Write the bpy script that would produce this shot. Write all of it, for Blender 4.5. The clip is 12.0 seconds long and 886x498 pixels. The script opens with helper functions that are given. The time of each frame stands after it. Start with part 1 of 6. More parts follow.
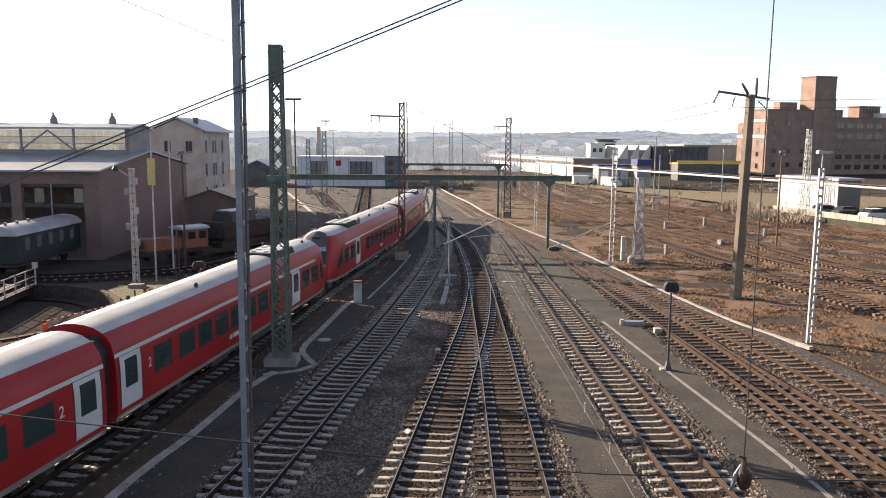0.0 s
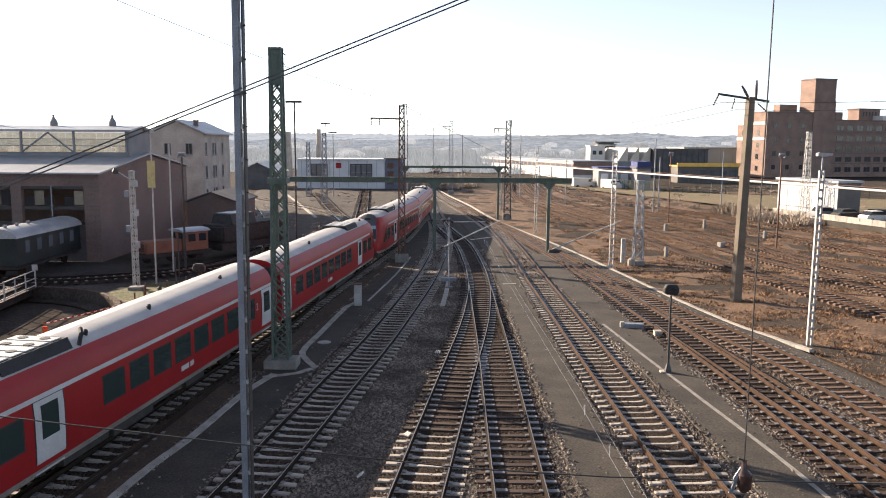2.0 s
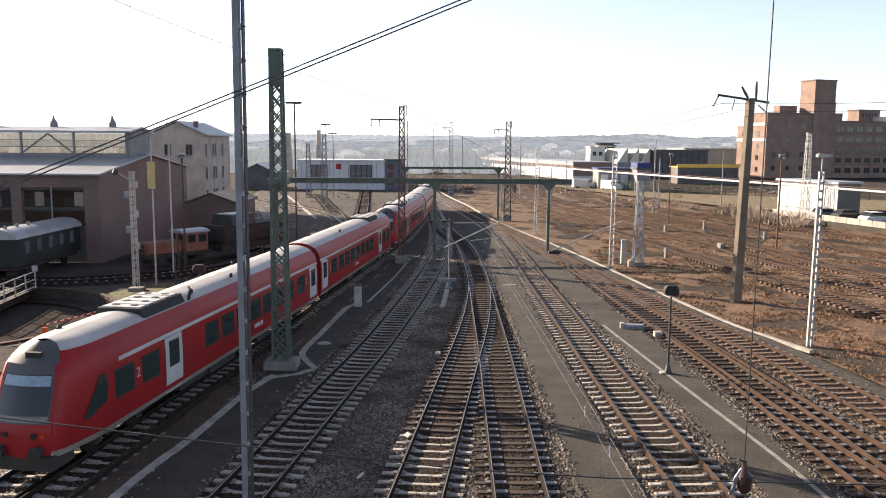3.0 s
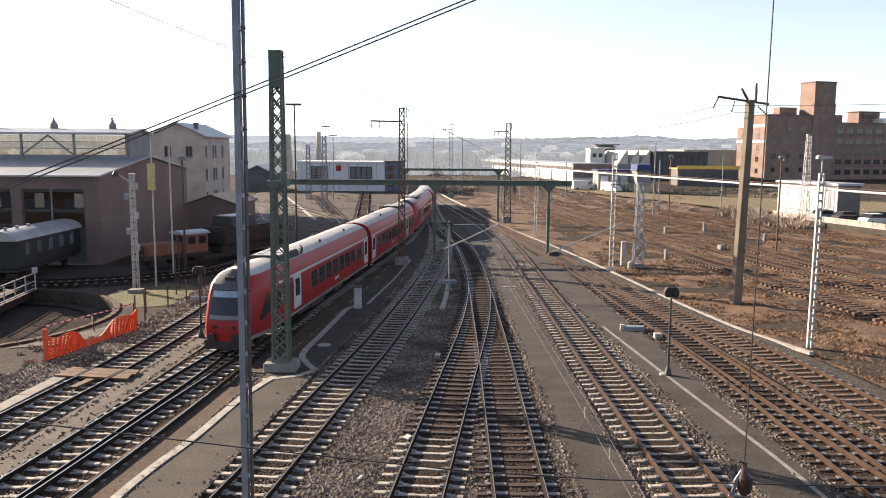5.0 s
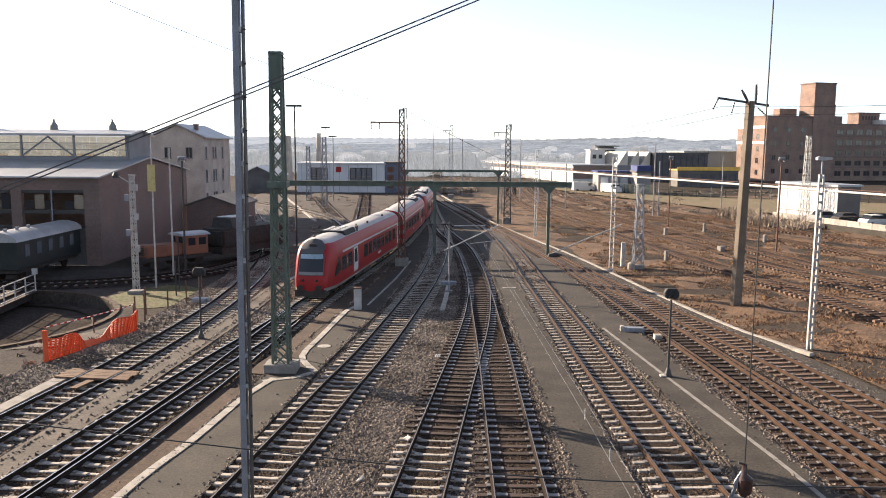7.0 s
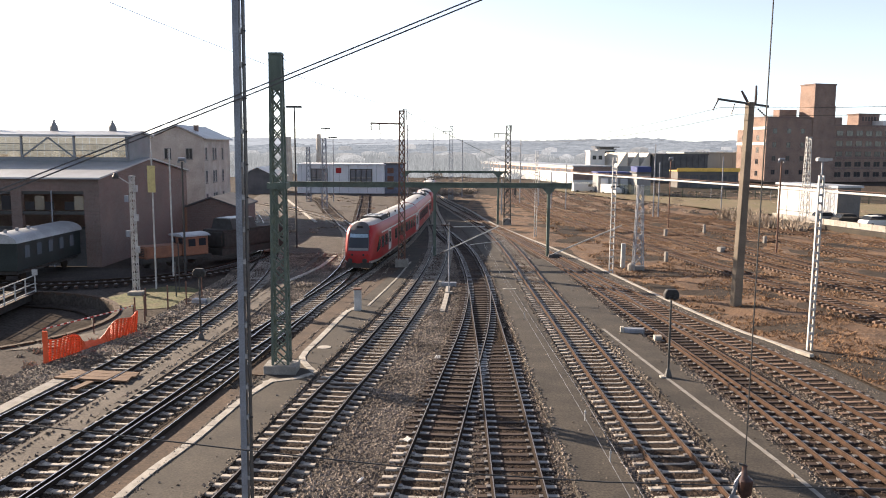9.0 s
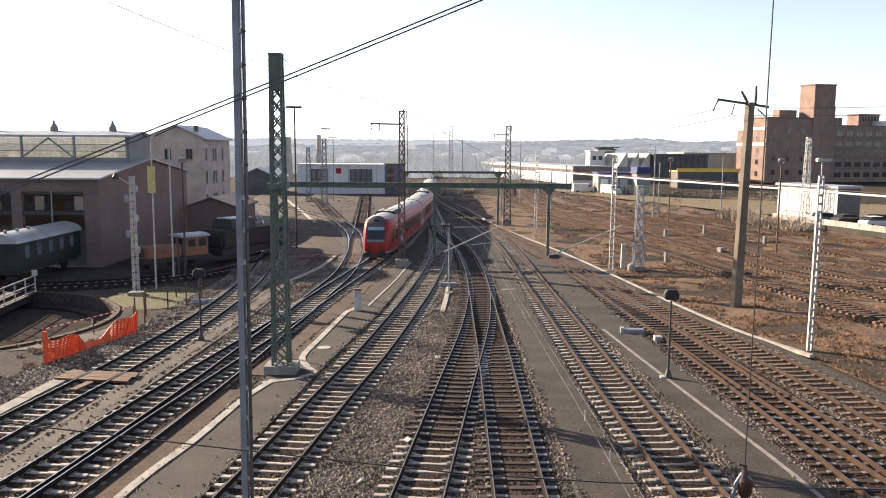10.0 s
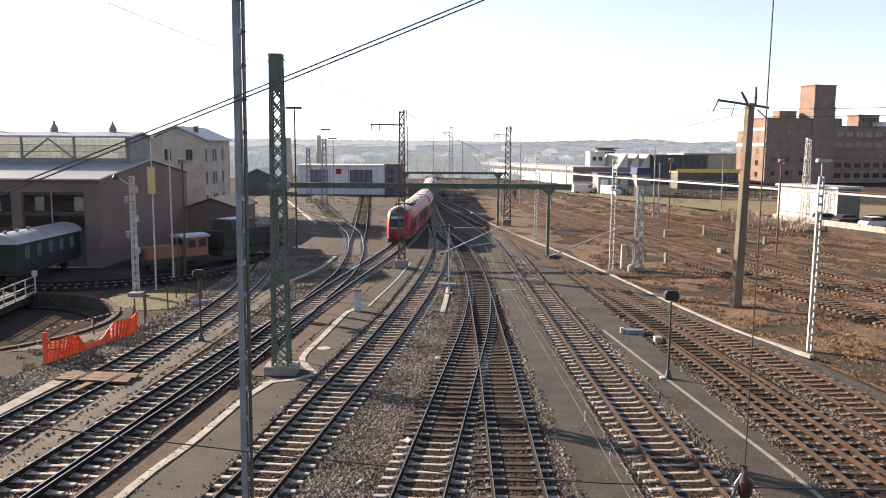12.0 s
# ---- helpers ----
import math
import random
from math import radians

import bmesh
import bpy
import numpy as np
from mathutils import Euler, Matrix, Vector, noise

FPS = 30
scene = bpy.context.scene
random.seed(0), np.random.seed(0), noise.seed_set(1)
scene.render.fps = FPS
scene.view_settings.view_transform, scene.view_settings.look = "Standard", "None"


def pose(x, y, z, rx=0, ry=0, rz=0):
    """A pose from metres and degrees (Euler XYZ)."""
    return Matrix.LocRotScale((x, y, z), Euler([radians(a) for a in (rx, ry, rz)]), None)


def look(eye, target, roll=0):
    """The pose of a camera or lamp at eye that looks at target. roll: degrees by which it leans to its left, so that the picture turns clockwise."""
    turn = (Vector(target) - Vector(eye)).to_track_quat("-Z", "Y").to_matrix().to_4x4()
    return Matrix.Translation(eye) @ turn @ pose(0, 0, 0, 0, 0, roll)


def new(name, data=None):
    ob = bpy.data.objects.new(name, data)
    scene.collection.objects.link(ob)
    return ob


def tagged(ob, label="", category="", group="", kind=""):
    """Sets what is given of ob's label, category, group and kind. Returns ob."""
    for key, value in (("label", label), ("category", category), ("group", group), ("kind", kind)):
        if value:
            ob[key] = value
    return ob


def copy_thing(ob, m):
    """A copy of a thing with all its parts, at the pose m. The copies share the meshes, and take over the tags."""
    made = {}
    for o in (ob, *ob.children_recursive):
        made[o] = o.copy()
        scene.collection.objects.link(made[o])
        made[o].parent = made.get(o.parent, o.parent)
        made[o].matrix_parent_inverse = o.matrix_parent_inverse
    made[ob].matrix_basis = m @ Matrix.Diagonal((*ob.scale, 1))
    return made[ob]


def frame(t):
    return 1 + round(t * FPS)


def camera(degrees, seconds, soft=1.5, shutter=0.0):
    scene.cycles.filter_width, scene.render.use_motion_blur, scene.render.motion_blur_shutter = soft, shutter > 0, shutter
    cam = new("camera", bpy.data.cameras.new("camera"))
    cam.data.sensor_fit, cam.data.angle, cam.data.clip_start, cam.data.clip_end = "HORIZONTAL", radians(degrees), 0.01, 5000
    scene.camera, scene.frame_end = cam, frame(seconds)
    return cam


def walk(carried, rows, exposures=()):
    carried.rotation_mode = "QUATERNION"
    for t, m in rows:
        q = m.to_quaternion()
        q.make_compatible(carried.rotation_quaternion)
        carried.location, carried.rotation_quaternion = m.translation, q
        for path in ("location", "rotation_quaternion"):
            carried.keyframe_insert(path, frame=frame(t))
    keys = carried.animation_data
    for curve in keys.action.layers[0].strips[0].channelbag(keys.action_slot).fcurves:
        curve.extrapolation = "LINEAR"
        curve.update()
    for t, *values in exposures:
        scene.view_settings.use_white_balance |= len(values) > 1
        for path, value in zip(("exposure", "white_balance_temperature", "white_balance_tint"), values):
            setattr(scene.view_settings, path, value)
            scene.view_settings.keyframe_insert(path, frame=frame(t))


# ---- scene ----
# Camera: on a footbridge about ten metres over the yard, looking along the tracks; it slowly tilts up.
cam = camera(58.5, 12.0, soft=1.0)
EYE = (0.0, 0.0, 10.0)
TILT = ((0, 15.0), (0.5, 13.8), (1, 12.6), (1.5, 11.9), (2, 10.7), (2.5, 9.6), (3, 8.9), (4, 7.3), (5, 5.9), (5.5, 5.2),
        (6, 4.5), (6.5, 4.1), (7, 3.7), (8, 2.7), (9, 1.9), (9.5, 1.5), (10, 1.2), (10.5, 1.0), (11, 0.6), (11.5, 0.2), (12, 0.0))
walk(cam, [(t, look(EYE, (0, 1400, 10 - 175 - d), 0.37)) for t, d in TILT], exposures=((0, 1.66, 6850, 13), (12, 1.66, 6850, 13)))

# ---- light: low winter sun from the front left, clear hazy sky ----
SUN_FROM = Vector((-0.83, 0.56, 0)).normalized()
SUN_HEIGHT = 20.5
world = bpy.data.worlds.new("sky")
scene.world = world
world.use_nodes = True
wt = world.node_tree
sky = wt.nodes.new("ShaderNodeTexSky")
sky.sky_type, sky.sun_disc = "NISHITA", False
sky.sun_elevation = radians(SUN_HEIGHT)
sky.sun_rotation = math.atan2(SUN_FROM.x, SUN_FROM.y)
sky.altitude, sky.air_density, sky.dust_density, sky.ozone_density = 100, 0.65, 0.5, 2.2
pale = wt.nodes.new("ShaderNodeHueSaturation")
pale.inputs["Saturation"].default_value = 0.66
wt.links.new(sky.outputs[0], pale.inputs["Color"])
wt.links.new(pale.outputs[0], wt.nodes["Background"].inputs[0])
wt.nodes["Background"].inputs[1].default_value = 0.087
sun = new("sun", bpy.data.lights.new("sun", "SUN"))
sun.data.energy, sun.data.angle, sun.data.color = 5.0, radians(0.55), (1.0, 0.85, 0.68)
c20 = math.cos(radians(SUN_HEIGHT))
sun.matrix_basis = look((0, 0, 60), (-SUN_FROM.x * c20, -SUN_FROM.y * c20, 60 - math.sin(radians(SUN_HEIGHT))))


# ---- materials ----
def mat(name, c, rough=0.8, metal=0.0, c2=None, scale=4.0, fine=40.0, bump=0.0, vary=0.0, spec=0.4, island=False, stretch=None, grain=0.22):
    """A surface with broad stains (c to c2), a fine grain, relief, and a shift of brightness from piece to piece."""
    m = bpy.data.materials.new(name)
    m.use_nodes = True
    nt = m.node_tree
    b = nt.nodes["Principled BSDF"]
    b.inputs["Roughness"].default_value, b.inputs["Metallic"].default_value = rough, metal
    b.inputs["Specular IOR Level"].default_value = spec
    c2 = c2 or tuple(x * 0.72 for x in c)
    co = nt.nodes.new("ShaderNodeTexCoord")
    out = co.outputs["Object"]
    if stretch:
        mp = nt.nodes.new("ShaderNodeMapping")
        mp.inputs["Scale"].default_value = stretch
        nt.links.new(out, mp.inputs[0])
        out = mp.outputs[0]
    n1, n2 = nt.nodes.new("ShaderNodeTexNoise"), nt.nodes.new("ShaderNodeTexNoise")
    for n, s, d in ((n1, scale, 5), (n2, fine, 3)):
        n.inputs["Scale"].default_value, n.inputs["Detail"].default_value = s, d
        nt.links.new(out, n.inputs["Vector"])
    ramp = nt.nodes.new("ShaderNodeValToRGB")
    ramp.color_ramp.elements[0].position, ramp.color_ramp.elements[1].position = 0.36, 0.64
    ramp.color_ramp.elements[0].color, ramp.color_ramp.elements[1].color = (*c, 1), (*c2, 1)
    nt.links.new(n1.outputs["Fac"], ramp.inputs[0])
    val = nt.nodes.new("ShaderNodeMapRange")
    val.inputs[1].default_value, val.inputs[2].default_value = 0.3, 0.7
    val.inputs[3].default_value, val.inputs[4].default_value = 1 - grain, 1 + grain
    nt.links.new(n2.outputs["Fac"], val.inputs[0])
    hsv = nt.nodes.new("ShaderNodeHueSaturation")
    nt.links.new(ramp.outputs[0], hsv.inputs["Color"])
    last = val.outputs[0]
    if vary:
        if island:
            g = nt.nodes.new("ShaderNodeNewGeometry")
            src = g.outputs["Random Per Island"]
        else:
            g = nt.nodes.new("ShaderNodeObjectInfo")
            src = g.outputs["Random"]
        r = nt.nodes.new("ShaderNodeMapRange")
        r.inputs[3].default_value, r.inputs[4].default_value = 1 - vary, 1 + vary
        nt.links.new(src, r.inputs[0])
        mul = nt.nodes.new("ShaderNodeMath")
        mul.operation = "MULTIPLY"
        nt.links.new(last, mul.inputs[0])
        nt.links.new(r.outputs[0], mul.inputs[1])
        last = mul.outputs[0]
    nt.links.new(last, hsv.inputs["Value"])
    nt.links.new(hsv.outputs[0], b.inputs["Base Color"])
    if bump:
        bp = nt.nodes.new("ShaderNodeBump")
        bp.inputs["Strength"].default_value, bp.inputs["Distance"].default_value = 0.8, bump
        nt.links.new(n2.outputs["Fac"], bp.inputs["Height"])
        nt.links.new(bp.outputs[0], b.inputs["Normal"])
    return m


def glass_mat(name, c, rough=0.08):
    m = bpy.data.materials.new(name)
    m.use_nodes = True
    b = m.node_tree.nodes["Principled BSDF"]
    b.inputs["Base Color"].default_value = (*c, 1)
    b.inputs["Roughness"].default_value = rough
    b.inputs["Specular IOR Level"].default_value = 0.5
    return m


def glow_mat(name, c, power):
    m = glass_mat(name, c)
    b = m.node_tree.nodes["Principled BSDF"]
    b.inputs["Emission Color"].default_value = (*c, 1)
    b.inputs["Emission Strength"].default_value = power
    return m


def brick_mat(name, c, c2, mortar, scale=1.0):
    m = mat(name, c, 0.9, bump=0.01, scale=0.35, fine=6, c2=c2)
    nt = m.node_tree
    b = nt.nodes["Principled BSDF"]
    base = b.inputs["Base Color"].links[0].from_socket
    g = nt.nodes.new("ShaderNodeTexCoord")
    sep, comb = nt.nodes.new("ShaderNodeSeparateXYZ"), nt.nodes.new("ShaderNodeCombineXYZ")
    nt.links.new(g.outputs["Object"], sep.inputs[0])
    add = nt.nodes.new("ShaderNodeMath")
    nt.links.new(sep.outputs[0], add.inputs[0])
    nt.links.new(sep.outputs[1], add.inputs[1])
    nt.links.new(add.outputs[0], comb.inputs[0])
    nt.links.new(sep.outputs[2], comb.inputs[1])
    br = nt.nodes.new("ShaderNodeTexBrick")
    br.inputs["Scale"].default_value = scale
    br.inputs["Brick Width"].default_value, br.inputs["Row Height"].default_value = 0.25, 0.075
    br.inputs["Mortar Size"].default_value = 0.008
    br.inputs["Mortar"].default_value = (*mortar, 1)
    nt.links.new(comb.outputs[0], br.inputs["Vector"])
    nt.links.new(base, br.inputs["Color1"])
    hs = nt.nodes.new("ShaderNodeHueSaturation")
    hs.inputs["Value"].default_value = 0.75
    nt.links.new(base, hs.inputs["Color"])
    nt.links.new(hs.outputs[0], br.inputs["Color2"])
    nt.links.new(br.outputs[0], b.inputs["Base Color"])
    return m


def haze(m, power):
    """Far backdrop: the surface emits its own colour, to stand in for hazy air."""
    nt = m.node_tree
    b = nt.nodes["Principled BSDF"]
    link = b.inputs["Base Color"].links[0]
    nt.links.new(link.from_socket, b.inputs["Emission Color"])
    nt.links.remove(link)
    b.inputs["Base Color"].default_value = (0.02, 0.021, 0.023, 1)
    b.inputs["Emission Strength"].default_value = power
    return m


def clear_mat(m, share):
    """Dusty glazing that lets part of the light straight through."""
    nt = m.node_tree
    b = nt.nodes["Principled BSDF"]
    tr, mix = nt.nodes.new("ShaderNodeBsdfTransparent"), nt.nodes.new("ShaderNodeMixShader")
    tr.inputs[0].default_value = (1.0, 0.93, 0.8, 1)
    mix.inputs[0].default_value = share
    nt.links.new(b.outputs[0], mix.inputs[1])
    nt.links.new(tr.outputs[0], mix.inputs[2])
    nt.links.new(mix.outputs[0], nt.nodes["Material Output"].inputs[0])
    return m


M = dict(
    soil=mat("dry_soil", (0.062, 0.05, 0.04), 1.0, c2=(0.042, 0.034, 0.028), scale=0.25, fine=7, bump=0.06, spec=0.1, grain=0.45),
    grass=mat("dry_grass", (0.148, 0.087, 0.049), 1.0, c2=(0.08, 0.048, 0.028), scale=0.5, fine=7, bump=0.12, grain=0.45),
    blade=mat("dead_grass", (0.25, 0.148, 0.083), 1.0, c2=(0.14, 0.081, 0.045), scale=0.4, fine=5, vary=0.4, island=True),
    green=mat("thin_lawn", (0.062, 0.072, 0.022), 1.0, c2=(0.1, 0.084, 0.038), scale=0.9, fine=5, bump=0.08, grain=0.55),
    ballast=mat("ballast", (0.062, 0.049, 0.039), 0.95, c2=(0.036, 0.029, 0.023), scale=0.8, fine=15, bump=0.06, grain=0.6),
    stone=mat("ballast_stone", (0.225, 0.184, 0.15), 0.9, c2=(0.082, 0.065, 0.052), scale=0.4, fine=30, vary=0.5, island=True),
    crib=mat("rust_stained_ballast", (0.036, 0.026, 0.02), 1.0, c2=(0.024, 0.0175, 0.014), scale=1.1, fine=16, bump=0.05, grain=0.6, spec=0.1),
    crib_stone=mat("rust_stained_stone", (0.1, 0.071, 0.052), 0.95, c2=(0.048, 0.034, 0.025), scale=0.6, fine=30, vary=0.45, island=True, spec=0.2),
    dusty=mat("dusty_path", (0.092, 0.077, 0.063), 0.95, c2=(0.057, 0.047, 0.039), scale=0.7, fine=14, bump=0.012, grain=0.4),
    asphalt=mat("asphalt", (0.046, 0.038, 0.029), 0.9, c2=(0.027, 0.0225, 0.0175), scale=0.6, fine=15, bump=0.012, grain=0.5),
    edge=mat("pale_kerb", (0.343, 0.323, 0.284), 0.9, c2=(0.251, 0.231, 0.205), scale=2, fine=30, vary=0.12),
    concrete=mat("concrete", (0.238, 0.224, 0.205), 0.9, c2=(0.172, 0.162, 0.145), scale=2, fine=30, bump=0.004),
    sleeper_c=mat("concrete_sleeper", (0.37, 0.336, 0.294), 0.85, c2=(0.235, 0.207, 0.177), scale=3, fine=30, vary=0.22),
    sleeper_w=mat("timber_sleeper", (0.05, 0.031, 0.023), 0.85, c2=(0.03, 0.02, 0.016), scale=3, fine=25, vary=0.3, bump=0.004),
    sleeper_r=mat("rusty_sleeper", (0.18, 0.115, 0.08), 0.9, c2=(0.1, 0.065, 0.047), scale=3, fine=25, vary=0.3),
    # rail sides seen from their shaded side: the shade is in this colour
    rail_side=mat("shade_dark_rail_web", (0.02, 0.0145, 0.0115), 0.85, c2=(0.028, 0.018, 0.012), scale=2, fine=20, spec=0.15),
    rail_rust=mat("rusty_rail_web", (0.062, 0.036, 0.0235), 0.9, c2=(0.04, 0.024, 0.016), scale=2, fine=20, spec=0.15),
    rail_top=mat("polished_rail_head", (0.68, 0.65, 0.62), 0.22, 1.0, c2=(0.56, 0.52, 0.48), scale=3, fine=30),
    rail_dull=mat("dull_rail_head", (0.165, 0.13, 0.102), 0.5, 0.3, c2=(0.11, 0.08, 0.06), scale=3, fine=30),
    rail_mid=mat("worn_rail_head", (0.26, 0.23, 0.205), 0.4, 0.7, c2=(0.19, 0.165, 0.145), scale=3, fine=30),
    cinder=mat("dark_cinder", (0.05, 0.045, 0.042), 0.95, c2=(0.072, 0.063, 0.056), scale=0.35, fine=8, bump=0.03, spec=0.05, grain=0.4),
    mud=mat("brown_dirt", (0.072, 0.046, 0.03), 1.0, c2=(0.05, 0.033, 0.0225), scale=0.8, fine=12, bump=0.02, grain=0.45),
    plate=mat("steel_clip", (0.2, 0.19, 0.185), 0.5, 0.2, scale=5, fine=30),
    green_steel=mat("green_painted_steel", (0.095, 0.125, 0.10), 0.6, c2=(0.065, 0.085, 0.07), scale=1.5, fine=25),
    grey_steel=mat("galvanised_steel", (0.235, 0.25, 0.28), 0.55, 0.3, c2=(0.175, 0.188, 0.212), scale=2, fine=25),
    pale_steel=mat("pale_painted_steel", (0.4, 0.4, 0.39), 0.6, c2=(0.29, 0.285, 0.275), scale=2, fine=25),
    dark_steel=mat("dark_steel", (0.05, 0.05, 0.05), 0.6, c2=(0.035, 0.033, 0.03), scale=3, fine=30),
    rust_steel=mat("rust_brown_steel", (0.15, 0.075, 0.05), 0.75, c2=(0.10, 0.055, 0.04), scale=2, fine=25),
    pole_wood=mat("pole_concrete", (0.165, 0.135, 0.102), 0.85, c2=(0.1, 0.081, 0.061), scale=0.6, fine=14, bump=0.004),
    wire=mat("weathered_cable", (0.03, 0.03, 0.03), 0.6, scale=2, fine=20),
    cable=mat("grey_cable_sheath", (0.09, 0.09, 0.092), 0.55, scale=2, fine=20),
    rough=mat("rough_verge", (0.11, 0.095, 0.045), 1.0, c2=(0.15, 0.108, 0.06), scale=0.25, fine=3, bump=0.06, grain=0.4),
    porcelain=mat("brown_porcelain", (0.06, 0.035, 0.03), 0.25, scale=4, fine=20),
    train_red=mat("traffic_red_paint", (0.29, 0.0125, 0.0145), 0.42, c2=(0.245, 0.011, 0.0125), scale=0.6, fine=8, spec=0.3, grain=0.06),
    train_roof=mat("silver_grey_roof", (0.414, 0.4, 0.385), 0.55, c2=(0.34, 0.326, 0.311), scale=0.8, fine=10, grain=0.05),
    train_grey=mat("light_grey_paint", (0.47, 0.47, 0.465), 0.5, c2=(0.4, 0.4, 0.395), scale=0.8, fine=12, grain=0.08),
    train_skirt=mat("dirty_grey_sill", (0.26, 0.235, 0.21), 0.6, c2=(0.19, 0.17, 0.15), scale=1, fine=10),
    under=mat("dirty_underframe", (0.045, 0.04, 0.036), 0.85, c2=(0.03, 0.027, 0.025), scale=3, fine=20),
    pit=mat("brown_pit_floor", (0.075, 0.066, 0.058), 1.0, c2=(0.05, 0.043, 0.038), scale=0.4, fine=6, spec=0.0, grain=0.35),
    rubber=mat("black_rubber", (0.025, 0.025, 0.025), 0.7, scale=3, fine=20),
    glass=glass_mat("tinted_glass", (0.026, 0.04, 0.037)),
    brow=mat("dark_grey_paint", (0.085, 0.085, 0.09), 0.5, c2=(0.065, 0.065, 0.07), scale=1, fine=8, grain=0.05),
    blind=mat("pale_blue_blind", (0.30, 0.42, 0.52), 0.5, scale=2, fine=15),
    tail=glow_mat("red_tail_light", (0.35, 0.02, 0.016), 0.03),
    lamp_glass=glass_mat("lamp_glass", (0.75, 0.75, 0.72), 0.2),
    brick=brick_mat("depot_brick", (0.2, 0.125, 0.108), (0.15, 0.1, 0.088), (0.2, 0.18, 0.16)),
    brick2=brick_mat("warm_brick", (0.28, 0.182, 0.14), (0.185, 0.118, 0.094), (0.26, 0.21, 0.18)),
    render=mat("stained_render", (0.41, 0.375, 0.335), 0.95, c2=(0.3, 0.272, 0.243), scale=0.5, fine=6, grain=0.14),
    white=mat("white_wall", (0.608, 0.6, 0.576), 0.8, c2=(0.528, 0.52, 0.496), scale=0.3, fine=5, grain=0.05),
    beige=mat("beige_cladding", (0.55, 0.50, 0.42), 0.8, c2=(0.48, 0.44, 0.37), scale=0.3, fine=5, grain=0.06),
    tin=mat("pale_sheet_roof", (0.34, 0.355, 0.37), 0.45, 0.25, c2=(0.274, 0.285, 0.296), scale=0.5, fine=7, grain=0.1),
    darkroof=mat("dark_roofing", (0.115, 0.112, 0.114), 0.9, c2=(0.08, 0.078, 0.08), scale=0.5, fine=7, grain=0.14),
    greyclad=mat("grey_cladding", (0.22, 0.222, 0.225), 0.75, c2=(0.17, 0.172, 0.175), scale=0.5, fine=7, grain=0.1),
    # cladding paled in its base colour to stand in for distance haze
    bluehaze=mat("haze_paled_cladding", (0.56, 0.58, 0.60), 0.7, c2=(0.48, 0.50, 0.52), scale=0.3, fine=4, grain=0.05),
    pane=glass_mat("window_glass", (0.022, 0.026, 0.032)),
    lantern=clear_mat(mat("wired_glass", (0.62, 0.58, 0.50), 0.35, c2=(0.52, 0.48, 0.41), scale=1.0, fine=6, vary=0.2), 0.78),
    # orange dulled towards brown: the veil of haze is in the colour
    orange=mat("orange_paint", (0.22, 0.095, 0.055), 0.7, c2=(0.15, 0.068, 0.045), scale=1, fine=10),
    net=mat("orange_mesh_fence", (0.68, 0.104, 0.032), 0.6, c2=(0.6, 0.08, 0.024), scale=3, fine=30),
    yellow=mat("faded_yellow_board", (0.5, 0.42, 0.19), 0.7, c2=(0.42, 0.35, 0.16), scale=3, fine=20),
    coach=mat("dark_green_coach_paint", (0.018, 0.026, 0.026), 0.5, c2=(0.012, 0.018, 0.018), scale=1, fine=10, spec=0.3),
    # hills, town and far trees glow: haze is put into these materials
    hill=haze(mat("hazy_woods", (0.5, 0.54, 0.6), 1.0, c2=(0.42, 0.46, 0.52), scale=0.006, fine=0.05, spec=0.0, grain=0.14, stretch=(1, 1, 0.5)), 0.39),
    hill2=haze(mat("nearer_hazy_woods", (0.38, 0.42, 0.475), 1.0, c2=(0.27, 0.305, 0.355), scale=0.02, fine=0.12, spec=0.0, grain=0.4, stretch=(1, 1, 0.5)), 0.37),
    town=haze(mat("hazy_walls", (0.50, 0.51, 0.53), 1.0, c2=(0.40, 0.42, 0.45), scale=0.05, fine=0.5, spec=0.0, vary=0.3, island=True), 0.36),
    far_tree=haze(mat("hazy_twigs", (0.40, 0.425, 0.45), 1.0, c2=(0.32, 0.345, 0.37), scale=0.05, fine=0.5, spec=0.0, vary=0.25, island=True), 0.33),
    twig=mat("bare_twigs", (0.33, 0.27, 0.21), 1.0, c2=(0.24, 0.19, 0.15), scale=1, fine=5, vary=0.3, island=True),
    timber=mat("raw_planks", (0.15, 0.088, 0.05), 0.85, c2=(0.105, 0.06, 0.035), scale=2, fine=14, vary=0.15),
    pale_green=mat("pale_green_cladding", (0.33, 0.36, 0.33), 0.75, c2=(0.29, 0.315, 0.29), scale=0.2, fine=3, grain=0.05),
    bright_yellow=mat("bright_yellow_paint", (0.8, 0.5, 0.1), 0.6, c2=(0.7, 0.42, 0.09), scale=1, fine=6),
    deep_blue=mat("deep_blue_paint", (0.03, 0.045, 0.16), 0.6, scale=1, fine=6),
    mesh_green=mat("green_fence_wire", (0.06, 0.085, 0.06), 0.8, scale=2, fine=10),
    # grey wall of the long store, and the shade on the white hall's front
    plaster_shade=mat("grey_plaster_and_shade", (0.14, 0.13, 0.12), 0.9, c2=(0.11, 0.102, 0.095), scale=0.4, fine=6, grain=0.12),
    # glass greyed well above the dark panes, for haze and reflection
    bay_glass=glass_mat("haze_greyed_glass", (0.11, 0.125, 0.145), 0.15),
    blue=mat("blue_cladding", (0.13, 0.15, 0.20), 0.6, scale=1, fine=6),
)


